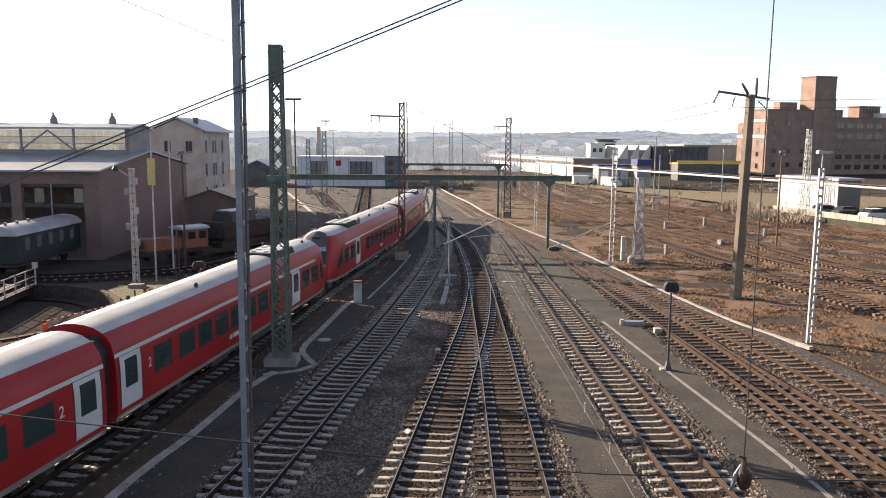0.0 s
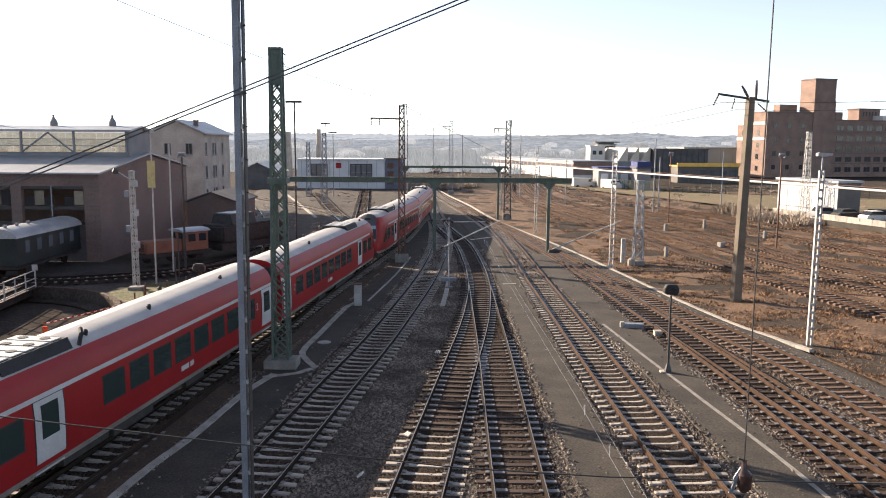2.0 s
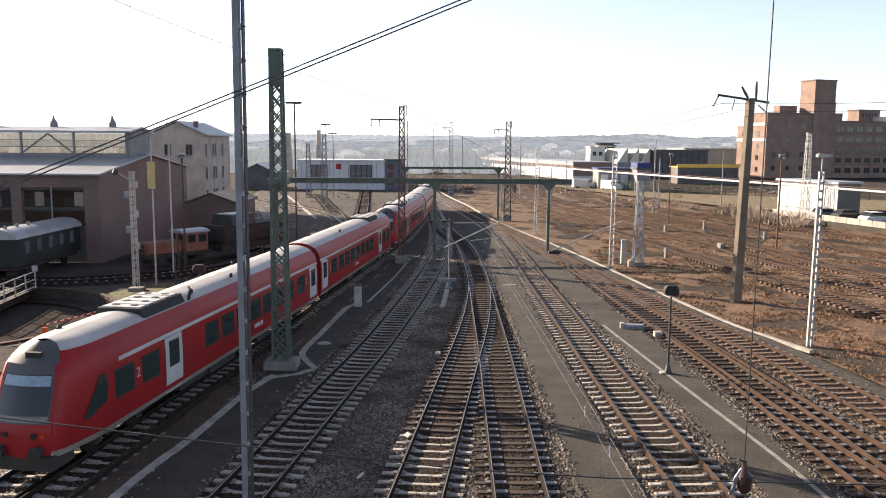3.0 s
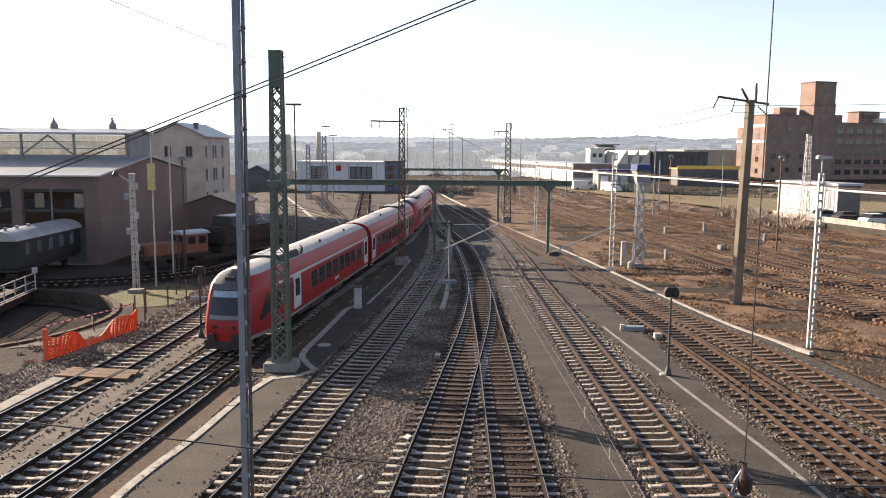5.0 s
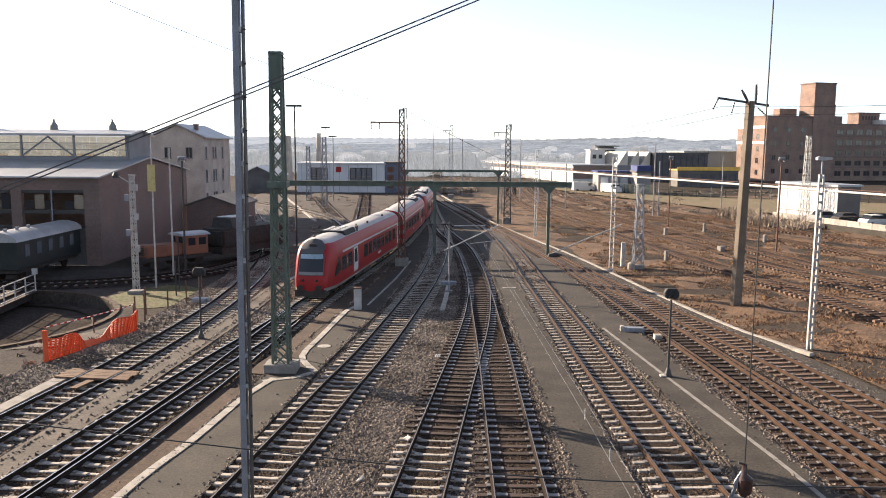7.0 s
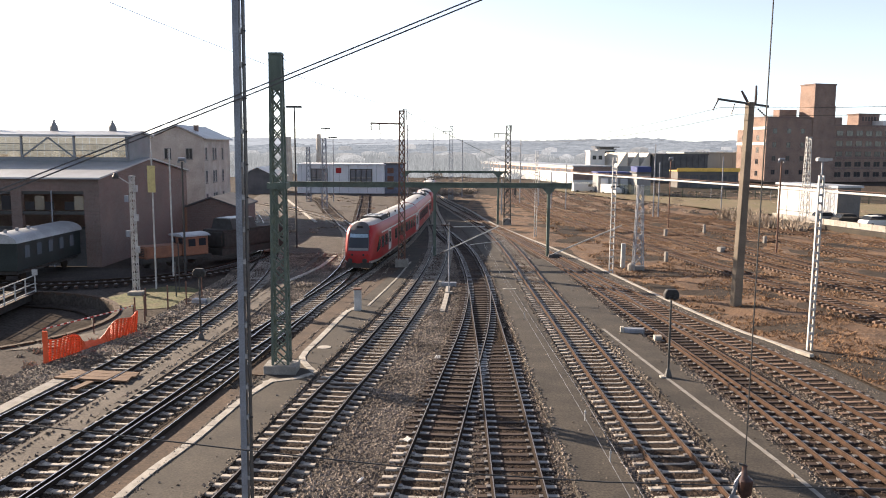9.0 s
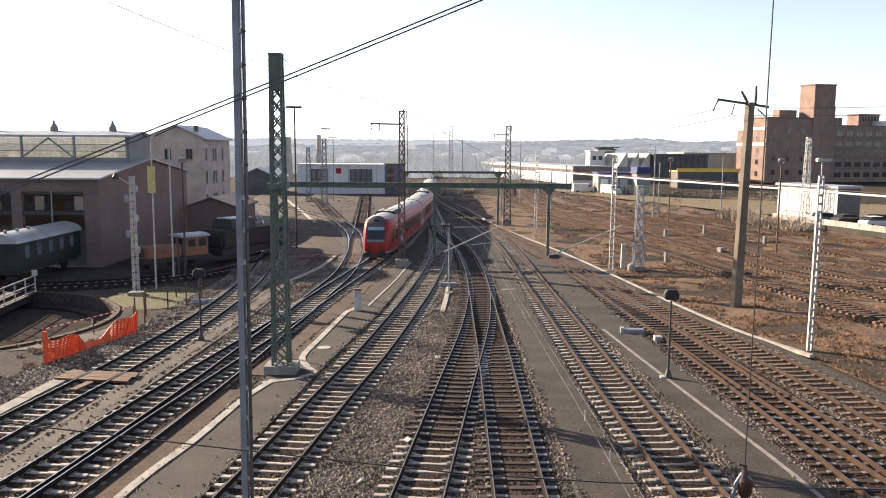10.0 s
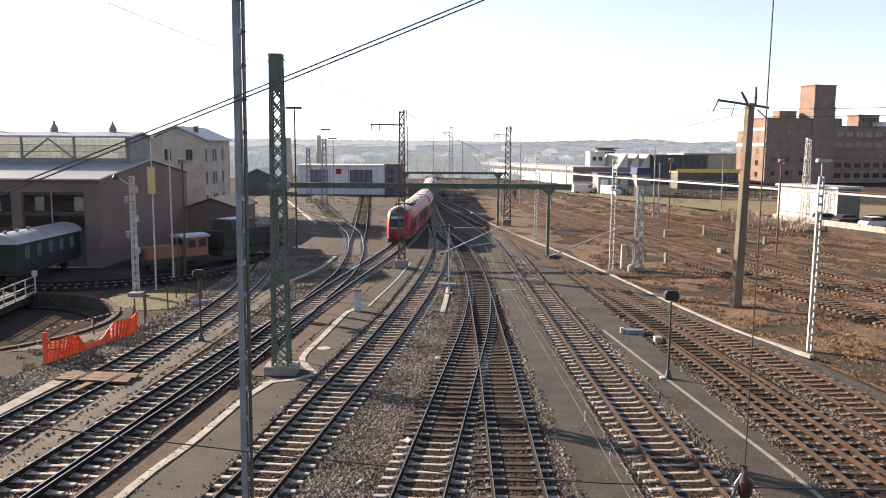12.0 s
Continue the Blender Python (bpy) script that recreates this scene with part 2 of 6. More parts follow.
# ---- mesh helpers ----
def box(bm, x0, x1, y0, y1, z0, z1):
    v = [bm.verts.new((x, y, z)) for z in (z0, z1) for y in (y0, y1) for x in (x0, x1)]
    for f in ((0, 2, 3, 1), (4, 5, 7, 6), (0, 1, 5, 4), (2, 6, 7, 3), (0, 4, 6, 2), (1, 3, 7, 5)):
        bm.faces.new([v[i] for i in f])
    return v


def beam(bm, a, b, w, d=None):
    """A square bar from a to b."""
    a, b = Vector(a), Vector(b)
    d = d or w
    z = (b - a).normalized()
    x = z.cross(Vector((0, 0, 1)) if abs(z.z) < 0.95 else Vector((0, 1, 0))).normalized()
    y = z.cross(x)
    v = [bm.verts.new(p + x * (w / 2 * i) + y * (d / 2 * j)) for p in (a, b) for i, j in ((-1, -1), (1, -1), (1, 1), (-1, 1))]
    for f in ((3, 2, 1, 0), (4, 5, 6, 7), (0, 1, 5, 4), (1, 2, 6, 5), (2, 3, 7, 6), (3, 0, 4, 7)):
        bm.faces.new([v[i] for i in f])


def tube(bm, pts, radii, n=8):
    """A round tube through pts with the radii given (one or one a point), closed at both ends."""
    pts = [Vector(p) for p in pts]
    if not isinstance(radii, (list, tuple)):
        radii = [radii] * len(pts)
    rings = []
    for i, p in enumerate(pts):
        z = (pts[min(i + 1, len(pts) - 1)] - pts[max(i - 1, 0)]).normalized()
        x = z.cross(Vector((0, 0, 1)) if abs(z.z) < 0.95 else Vector((0, 1, 0))).normalized()
        y = z.cross(x)
        rings.append([bm.verts.new(p + (x * math.cos(k * math.tau / n) + y * math.sin(k * math.tau / n)) * radii[i]) for k in range(n)])
    for a, b in zip(rings, rings[1:]):
        for k in range(n):
            bm.faces.new((a[k], a[(k + 1) % n], b[(k + 1) % n], b[k]))
    bm.faces.new(rings[0][::-1])
    bm.faces.new(rings[-1])


def prism(bm, outline, y0, y1):
    """An outline of (x, z) drawn out from y0 to y1."""
    a, b = [[bm.verts.new((x, y, z)) for x, z in outline] for y in (y0, y1)]
    n = len(outline)
    for k in range(n):
        bm.faces.new((a[k], a[(k + 1) % n], b[(k + 1) % n], b[k]))
    bm.faces.new(a[::-1])
    bm.faces.new(b)


def finish(bm, name, material, smooth=False):
    bmesh.ops.recalc_face_normals(bm, faces=bm.faces)
    me = bpy.data.meshes.new(name)
    bm.to_mesh(me)
    bm.free()
    me.materials.append(material)
    if smooth:
        me.shade_smooth()
        me.set_sharp_from_angle(angle=radians(35))
    return me


def part(name, bm, material, parent, label="", smooth=False):
    ob = new(name, finish(bm, name, material, smooth))
    ob.parent = parent
    return tagged(ob, label)


def piece(name, me, parent, m):
    ob = new(name, me)
    ob.parent = parent
    ob.matrix_basis = m
    return ob


def thing(name, label, category, group="", m=None, kind=""):
    ob = tagged(new(name), label, category, group, kind)
    if m is not None:
        ob.matrix_basis = m
    return ob


def whole(name, bm, material, label, category, group="", kind="", smooth=False, m=None):
    ob = new(name, finish(bm, name, material, smooth))
    if m is not None:
        ob.matrix_basis = m
    return tagged(ob, label, category, group, kind)


def B():
    return bmesh.new()


# ---- lines of the tracks ----
def line_of(pts, step=0.6):
    """A smooth plan line through a few points, resampled at even steps: places and headings."""
    p = [Vector((x, y, 0)) for x, y in pts]
    p = [p[0] * 2 - p[1]] + p + [p[-1] * 2 - p[-2]]
    dense = []
    for i in range(1, len(p) - 2):
        a, b, c, d = p[i - 1:i + 3]
        n = max(4, int((c - b).length / 0.25))
        for k in range(n):
            t = k / n
            dense.append(0.5 * ((2 * b) + (c - a) * t + (2 * a - 5 * b + 4 * c - d) * t * t + (3 * b - a - 3 * c + d) * t ** 3))
    dense.append(p[-2])
    out, run, want = [], 0.0, 0.0
    for a, b in zip(dense, dense[1:]):
        seg = (b - a).length
        while want <= run + seg:
            out.append(a.lerp(b, (want - run) / seg))
            want += step
        run += seg
    return out


def headings(ln):
    h = []
    for i in range(len(ln)):
        d = ln[min(i + 1, len(ln) - 1)] - ln[max(i - 1, 0)]
        h.append(d.normalized())
    return h


TRACKS = dict(
    depot=[(-17.6, 8), (-16.4, 18), (-15.45, 27.9), (-14.6, 35.7), (-14.05, 47.4), (-14.6, 60.4), (-16.5, 75), (-20, 92), (-24, 108), (-30, 128)],
    main=[(-20.8, -25), (-18.3, -12), (-16.1, 0), (-14.2, 10), (-12.6, 20), (-11.5, 28.5), (-10.4, 36), (-9.1, 45), (-7.8, 56), (-6.3, 68),
          (-4.9, 80), (-4.0, 93), (-3.2, 108), (-2.65, 125), (-2.75, 160), (-3.0, 200), (-3.0, 245), (-1, 300)],
    siding=[(-13.6, 2), (-12.3, 12), (-11.1, 21.5), (-10.45, 27), (-9.75, 34), (-9.1, 42.5), (-8.6, 48.5)],
    branch=[(-8.5, 52), (-7.95, 62), (-8.2, 71), (-9.0, 81), (-11.2, 96), (-15, 110), (-22, 125), (-33, 142)],
    branch_far=[(-9.3, 84), (-10.2, 96), (-11.4, 110), (-13.5, 134), (-16.5, 168), (-17.1, 176)],
    goods=[(-7.4, 8), (-6.3, 17), (-5.2, 25), (-4.4, 31), (-3.1, 40.5), (-1.3, 58), (-0.45, 72.5), (-0.3, 88), (-0.9, 106), (-1.8, 125), (-2.6, 150)],
    left=[(-2.15, 8), (-1.3, 16), (-0.68, 21.7), (0.42, 31.3), (1.66, 42), (2.25, 49), (2.58, 56), (2.5, 66), (1.9, 79), (0.35, 92), (-0.7, 104)],
    right=[(2.1, 8), (2.2, 16), (2.3, 24), (2.4, 31), (2.5, 38), (2.55, 46), (2.6, 55)],
    run=[(7.9, 8), (7.6, 18), (7.4, 26), (7.2, 36), (7.1, 47), (6.95, 59), (6.8, 75), (6.4, 88), (5.6, 98), (3.8, 115), (1.4, 135), (-1.0, 155), (-2.4, 180)],
    rusty=[(13.3, 8), (13.1, 18), (13.0, 26), (12.9, 33), (12.55, 40), (12.0, 48), (11.3, 59), (9.8, 75), (7.9, 90), (6.2, 101), (4.6, 110)],
    rusty_leg=[(15.4, 10), (14.5, 20), (13.7, 28), (13.05, 36), (12.5, 43)],
    outer=[(17.9, 10), (17.2, 21), (16.4, 31.2), (15.9, 36), (15.1, 41), (14.1, 46), (12.6, 55), (10.9, 67.5), (8.9, 84), (6.9, 98), (5.0, 109), (2.6, 127)],
    field_a=[(29, 32), (26.8, 47), (24.8, 61), (22.5, 77), (19.5, 98), (16, 125), (14, 165), (18, 215)],
    field_b=[(34, 36), (31.1, 55), (28.9, 71), (25.6, 89), (21, 115), (18, 150), (20, 205)],
    field_c=[(38, 40), (34.0, 60), (31.7, 78), (28.0, 99), (23.5, 128), (21, 165), (24, 215)],
    field_d=[(47, 52), (42, 72), (37, 92), (30, 122), (26, 160), (28, 210)],
    field_e=[(56, 62), (50, 80), (42, 104), (34, 135), (31, 170), (34, 215)],
)


# ---- ground ----
def sheet(name, material, x0, x1, y0, y1, nx, ny, height, label, category):
    bm = B()
    vs = [[bm.verts.new((x0 + (x1 - x0) * i / nx, y0 + (y1 - y0) * j / ny, 0)) for i in range(nx + 1)] for j in range(ny + 1)]
    for row in vs:
        for v in row:
            v.co.z = height(v.co.x, v.co.y)
    for j in range(ny):
        for i in range(nx):
            bm.faces.new((vs[j][i], vs[j][i + 1], vs[j + 1][i + 1], vs[j + 1][i]))
    return whole(name, bm, material, label, category, kind="structure")


def bumps(x, y, a, s):
    return a * noise.noise(Vector((x * s, y * s, 3.1)))


# the turntable pit lies in a yard of its own, for which the ground is left open
YARD = (-64.0, -19.0, 32.0, 66.5)
PIT, PIT_R = Vector((-29.0, 45.6, 0)), 9.0


def open_ground():
    bm = B()
    xs, ys = (-3000, -900, -300, YARD[0], YARD[1], 300, 900, 3000), (-500, -100, YARD[2], YARD[3], 300, 900, 2000, 4500)
    vs = [[bm.verts.new((x, y, -0.22)) for x in xs] for y in ys]
    for j in range(len(ys) - 1):
        for i in range(len(xs) - 1):
            if (xs[i], ys[j]) != (YARD[0], YARD[2]):
                bm.faces.new((vs[j][i], vs[j][i + 1], vs[j + 1][i + 1], vs[j + 1][i]))
    whole("ground", bm, M["soil"], "bare brown earth reaching to the horizon", "ground", kind="structure")


open_ground()

RIGHT_EDGE = ((26, -30), (20.3, 15), (18.6, 31), (17.6, 38.6), (16.3, 44), (15.1, 51), (13.6, 61), (11.7, 76), (9.7, 88), (7.0, 103), (4.2, 131), (-0.6, 170), (-0.6, 230))
LEFT_EDGE = ((-26, -30), (-21.4, 10), (-20.2, 28), (-18.8, 36), (-17.4, 45), (-17.2, 61), (-19, 75), (-23, 92), (-27, 108), (-33, 128), (-40, 170), (-45, 230))


def edge_at(pts, y):
    for (xa, ya), (xb, yb) in zip(pts, pts[1:]):
        if ya <= y <= yb:
            return xa + (xb - xa) * (y - ya) / (yb - ya)
    return pts[-1][0]


def ballast_field():
    bm = B()
    rows = []
    y = -30.0
    while y < 230:
        a, b = edge_at(LEFT_EDGE, y), edge_at(RIGHT_EDGE, y)
        n = 60
        rows.append([bm.verts.new((a + (b - a) * i / n, y, bumps(a + (b - a) * i / n, y, 0.025, 1.1) + bumps(a + (b - a) * i / n, y, 0.02, 0.3) - (0.2 if i in (0, n) else 0.02))) for i in range(n + 1)])
        y += 0.5 if y < 70 else 2.0
    for p, q in zip(rows, rows[1:]):
        for i in range(len(p) - 1):
            bm.faces.new((p[i], p[i + 1], q[i + 1], q[i]))
    whole("ballast_ground", bm, M["ballast"], "grey-brown crushed stone ballast between the tracks", "ballast", kind="structure")


ballast_field()


def field_height(x, y):
    return -0.1 + bumps(x, y, 0.22, 0.22) + bumps(x, y, 0.12, 0.7)


def grass_field():
    bm = B()
    rows = []
    y = 8.0
    while y < 180:
        a = edge_at(RIGHT_EDGE, y) + 0.6
        b = 85.0
        n = 90
        rows.append([])
        for i in range(n + 1):
            x = a + (b - a) * (i / n) ** 1.5
            rows[-1].append(bm.verts.new((x, y, -0.12 if i == 0 else field_height(x, y) - 0.1)))
        y += 0.8 if y < 70 else 2.5
    for p, q in zip(rows, rows[1:]):
        for i in range(len(p) - 1):
            bm.faces.new((p[i], p[i + 1], q[i + 1], q[i]))
    whole("grass_ground", bm, M["grass"], "brown dead grass over a disused yard", "ground", kind="structure")


grass_field()


def ribbon(name, pts, half, z0, z1, material, label, category, kind="structure", step=1.0):
    """A flat strip with a thickness along a plan line."""
    ln = line_of(pts, step)
    hd = headings(ln)
    bm = B()
    prev = None
    for p, h in zip(ln, hd):
        nrm = Vector((h.y, -h.x, 0))
        cur = [bm.verts.new((p + nrm * s * half).to_3d() + Vector((0, 0, z))) for s, z in ((-1, z0), (-1, z1), (1, z1), (1, z0))]
        if prev:
            for i in range(4):
                bm.faces.new((prev[i], prev[(i + 1) % 4], cur[(i + 1) % 4], cur[i]))
        else:
            bm.faces.new(cur[::-1])
        prev = cur
    bm.faces.new(prev)
    return whole(name, bm, material, label, category, kind=kind)


# service paths of worn asphalt between the tracks
ribbon("pavement_west", [(-9.2, 8), (-8.2, 20), (-7.4, 28), (-6.4, 37), (-5.0, 48), (-3.9, 60), (-3.0, 72), (-2.6, 80)], 1.15, -0.1, 0.05, M["asphalt"], "worn grey asphalt service path beside the railcar track", "path")
ribbon("pavement_middle", [(5.0, 8), (4.9, 25), (4.85, 40), (4.8, 58), (4.7, 75), (3.9, 90), (2.8, 105)], 0.95, -0.1, 0.05, M["asphalt"], "worn grey asphalt service path between tracks", "path")
ribbon("pavement_east", [(10.5, 8), (10.4, 20), (10.2, 30), (9.85, 40), (9.4, 50), (9.0, 60), (8.5, 72)], 1.15, -0.1, 0.05, M["asphalt"], "worn grey asphalt service path between tracks", "path")
ribbon("pavement_outer", [(19.6, 12), (18.4, 28), (17.4, 37), (16.2, 44), (15.0, 52), (13.3, 63), (11.4, 77), (9.3, 88), (7.6, 98)], 0.45, -0.15, 0.02, M["asphalt"], "narrow grey asphalt strip along the cable duct", "path")
ribbon("dirt_strip", [(-11.0, 10), (-10.1, 20), (-9.3, 27), (-8.6, 32.5)], 0.72, -0.1, 0.045, M["mud"], "bare brown dirt strip beside the duct", "ground")
ribbon("dirt_strip", [(-8.2, 34), (-7.6, 37), (-7.15, 41), (-6.5, 48), (-5.4, 57), (-4.3, 66)], 0.66, -0.1, 0.056, M["mud"], "bare brown dirt beside the railcar track", "ground")
ribbon("pavement_depot", [(-14.4, 12), (-13.6, 24), (-12.7, 36), (-12.1, 46), (-11.9, 56), (-11.6, 66)], 0.62, -0.1, 0.05, M["dusty"], "pale worn path between tracks", "path")


def slabs(name, pts, width, length, z, material, label, category):
    """A row of separate slabs along a line."""
    ln = line_of(pts, length)
    hd = headings(ln)
    top = thing(name, label, category, kind="structure")
    bm = B()
    box(bm, -width / 2, width / 2, -length / 2 + 0.012, length / 2 - 0.012, -0.16, 0.0)
    me = finish(bm, "slab", material)
    for p, h in list(zip(ln, hd))[:300]:
        piece("slab", me, top, Matrix.Translation((p.x, p.y, z + random.uniform(-0.006, 0.006))) @ Matrix.Rotation(math.atan2(-h.x, h.y) + random.uniform(-0.006, 0.006), 4, "Z"))
    return top


slabs("duct_east", [(18.1, 38.6), (17.3, 41), (16.45, 44), (15.3, 51), (13.9, 62), (12.1, 75), (10.0, 87), (8.4, 96), (7.1, 104), (5.7, 117), (4.3, 131), (1.5, 152), (-0.9, 173)], 0.27, 1.0, 0.06, M["edge"], "pale concrete cable duct lids in a row", "cable duct")
slabs("duct_west", [(-9.9, 12), (-9.2, 21.7), (-8.5, 26), (-7.95, 30.5), (-7.4, 32.9)], 0.3, 1.0, 0.085, M["edge"], "pale concrete cable duct lids in a row", "cable duct")
slabs("duct_bend", [(-7.4, 32.95), (-6.2, 33.6), (-5.75, 34.5)], 0.28, 0.6, 0.08, M["edge"], "pale duct lids bending round a mast base", "cable duct")
slabs("duct_north", [(-5.9, 34.8), (-6.7, 37.0), (-6.45, 41), (-5.85, 47.9), (-5.45, 48.3)], 0.3, 1.0, 0.085, M["edge"], "pale concrete cable duct lids in a row", "cable duct")
slabs("duct_far", [(-4.7, 50), (-3.6, 60), (-2.9, 69)], 0.14, 1.0, 0.08, M["edge"], "thin pale line of duct lids", "cable duct")
slabs("duct_middle", [(0.0, 48.5), (0.2, 52), (0.4, 57)], 0.3, 1.0, 0.07, M["edge"], "short pale row of duct lids in the ballast", "cable duct")
# faint paint line on the asphalt, built here as a row of slabs
slabs("duct_side", [(9.05, 43), (9.7, 36), (10.3, 30), (10.9, 24), (11.2, 18)], 0.16, 1.0, 0.058, M["concrete"], "thin pale painted line in asphalt, built from slabs", "cable duct")


# ---- tracks ----
# rust-stained ballast under each used track, a little higher from one to the next where turnouts meet
for level, key in enumerate(("depot", "main", "siding", "goods", "left", "right", "run", "rusty", "rusty_leg", "outer")):
    ribbon("ballast_bed", [p for p in TRACKS[key] if p[1] < 110], 1.3, -0.12, -0.022 + 0.003 * level, M["crib"], "dark rust-stained ballast under the rails", "ballast")
RAIL = ((-0.06, 0.05), (0.06, 0.05), (0.06, 0.063), (0.012, 0.075), (0.012, 0.155), (0.034, 0.168), (0.034, 0.193), (0.027, 0.2), (-0.006, 0.2), (-0.034, 0.193), (-0.034, 0.168), (-0.012, 0.155), (-0.012, 0.075), (-0.06, 0.063))


def sleeper_mesh(material, concrete):
    bm = B()
    wide, l, h = (0.102, 1.3, 0.05) if concrete else (0.12, 1.25, 0.045)
    dip = 0.032 if concrete else 0.0
    pts = ((-l, h - dip * 0.3), (-1.0, h), (-0.6, h - dip * 0.1), (-0.3, h - dip), (0.3, h - dip), (0.6, h - dip * 0.1), (1.0, h), (l, h - dip * 0.3))
    rows = []
    for x, z in pts:
        w = wide - (0.022 if concrete and abs(x) < 0.4 else 0.0)
        rows.append([bm.verts.new((x, y, zz)) for y, zz in ((-w - 0.02, -0.1), (-w, z - 0.015), (-w + 0.02, z), (w - 0.02, z), (w, z - 0.015), (w + 0.02, -0.1))])
    for a, b in zip(rows, rows[1:]):
        for i in range(5):
            bm.faces.new((a[i], b[i], b[i + 1], a[i + 1]))
    bm.faces.new(rows[0])
    bm.faces.new(rows[-1][::-1])
    me = finish(bm, "sleeper", material)
    me.materials.append(M["plate"])
    bm = B()
    bm.from_mesh(me)
    for s in (-0.75, 0.75):
        n = len(bm.faces)
        box(bm, s - 0.19, s - 0.07, -0.08, 0.08, h - 0.002, h + 0.03)
        box(bm, s + 0.07, s + (0.19 if concrete else 0.4), -0.09, 0.09, h - 0.002, h + 0.03)
        bm.faces.ensure_lookup_table()
        for f in list(bm.faces)[n:]:
            f.material_index = 1
    bmesh.ops.recalc_face_normals(bm, faces=bm.faces)
    bm.to_mesh(me)
    bm.free()
    return me


SLEEPERS = dict(c=sleeper_mesh(M["sleeper_c"], True), w=sleeper_mesh(M["sleeper_w"], False), r=sleeper_mesh(M["sleeper_r"], False))


def rail_mesh(ln, hd, off, side, top):
    bm = B()
    prev = None
    n = len(RAIL)
    for p, h in zip(ln, hd):
        nrm = Vector((h.y, -h.x, 0))
        cur = [bm.verts.new(p + nrm * (off + u) + Vector((0, 0, z))) for u, z in RAIL]
        if prev:
            for i in range(n):
                f = bm.faces.new((prev[i], prev[(i + 1) % n], cur[(i + 1) % n], cur[i]))
                f.material_index = 1 if i == 7 else 0
        else:
            bm.faces.new(cur[::-1])
        prev = cur
    bm.faces.new(prev)
    me = finish(bm, "rail", side)
    me.materials.append(top)
    return me


def track(key, kind, label, used=True, near="", head="rail_top", skip=(), lift=0.0, side="rail_side"):
    """One railway track: two rails, and sleepers one by one where they can be told apart."""
    top = tagged(new("railway_track"), label, "track", "tracks of the yard")
    ln = line_of(TRACKS[key], 0.63)
    hd = headings(ln)
    for off in (-0.752, 0.752):
        ob = new("rail", rail_mesh(ln, hd, off, M[side] if used else M["rail_rust"], M[head] if used else M["rail_dull"]))
        ob.parent = top
    count, far = 0, B()
    for p, h in zip(ln, hd):
        if p.y < 14 or p.y > 210 or any(a <= p.y <= b for a, b in skip):
            continue
        m = Matrix.Translation((p.x, p.y, lift + random.uniform(-0.006, 0.006))) @ Matrix.Rotation(math.atan2(-h.x, h.y) + random.uniform(-0.012, 0.012), 4, "Z")
        if p.y < 95 and count < 150:
            piece("sleeper", SLEEPERS[near if near and p.y < 26.6 else kind], top, m)
            count += 1
        else:
            box_at = [m @ Vector(q) for q in ((-1.27, -0.12, 0.045), (1.27, -0.12, 0.045), (1.27, 0.12, 0.045), (-1.27, 0.12, 0.045))]
            low = [q - Vector((0, 0, 0.14)) for q in box_at]
            v, w = [far.verts.new(q) for q in box_at], [far.verts.new(q) for q in low]
            far.faces.new(v)
            for i in range(4):
                far.faces.new((v[i], w[i], w[(i + 1) % 4], v[(i + 1) % 4]))
    if len(far.verts):
        ob = part("sleeper_rest", far, SLEEPERS[kind].materials[0], top)
        tagged(ob, kind="stuff")
    else:
        far.free()
    return top


track("depot", "c", "steel rails on concrete sleepers leading to the depot")
track("main", "c", "steel rails on pale concrete sleepers under the red railcars")
track("siding", "c", "polished rails of a turnout leg on concrete sleepers", skip=((27, 60),), lift=-0.012)
track("branch", "c", "curved rails branching towards the depot yard", skip=((48, 66),), lift=-0.012)
track("branch_far", "w", "rails running on towards distant sheds", skip=((80, 100),), lift=-0.012)
track("goods", "c", "brown rails on pale concrete sleepers", head="rail_mid")
track("left", "w", "turnout leg with rails on pale and dark sleepers", near="c", head="rail_mid")
track("right", "w", "turnout leg with rails on dark timber sleepers", head="rail_mid", skip=((40, 60),), lift=-0.012)
# run shows its sunlit sides, so it takes the rust colour, not the dark one
track("run", "c", "rust-sided rails on light concrete sleepers", head="rail_dull", side="rail_rust")
track("rusty", "w", "rusty rails on dark timber sleepers", used=False)
track("rusty_leg", "w", "rusty turnout leg on dark timber sleepers", used=False, skip=((30, 60),), lift=-0.012)
track("outer", "r", "brown rails on rust-stained sleepers", used=False)
track("field_a", "r", "rusty disused rails in dead grass", used=False).location.z = -0.03
for k in ("field_b", "field_c", "field_d", "field_e"):
    track(k, "r", "rusty disused rails in dead grass", used=False).location.z = -0.1


# ---- the red railcars ----
CAR = 25.6
NOSE = CAR / 2 - 0.65  # the cab end stops short of the coupling
# half outline: across, up from the rail head
BANDS = (("sill", ((1.33, 0.62), (1.40, 0.82)), "train_skirt"), ("side_panel", ((1.40, 0.82), (1.425, 1.25), (1.425, 2.35), (1.39, 2.75)), "train_red"),
         ("upper_panel", ((1.39, 2.75), (1.37, 2.90), (1.29, 3.22), (1.17, 3.42), (1.02, 3.58)), "train_red"),
         ("roof", ((1.02, 3.58), (0.7, 3.76), (0.35, 3.84), (0.0, 3.87)), "train_roof"))


def nose(y, z):
    """How far the outline is drawn in across, and down, near the cab end at -CAR/2."""
    d = y + NOSE
    a = min(1.0, 0.66 + 0.34 * math.sqrt(max(0.0, min(1.0, d / 2.0))))
    return a


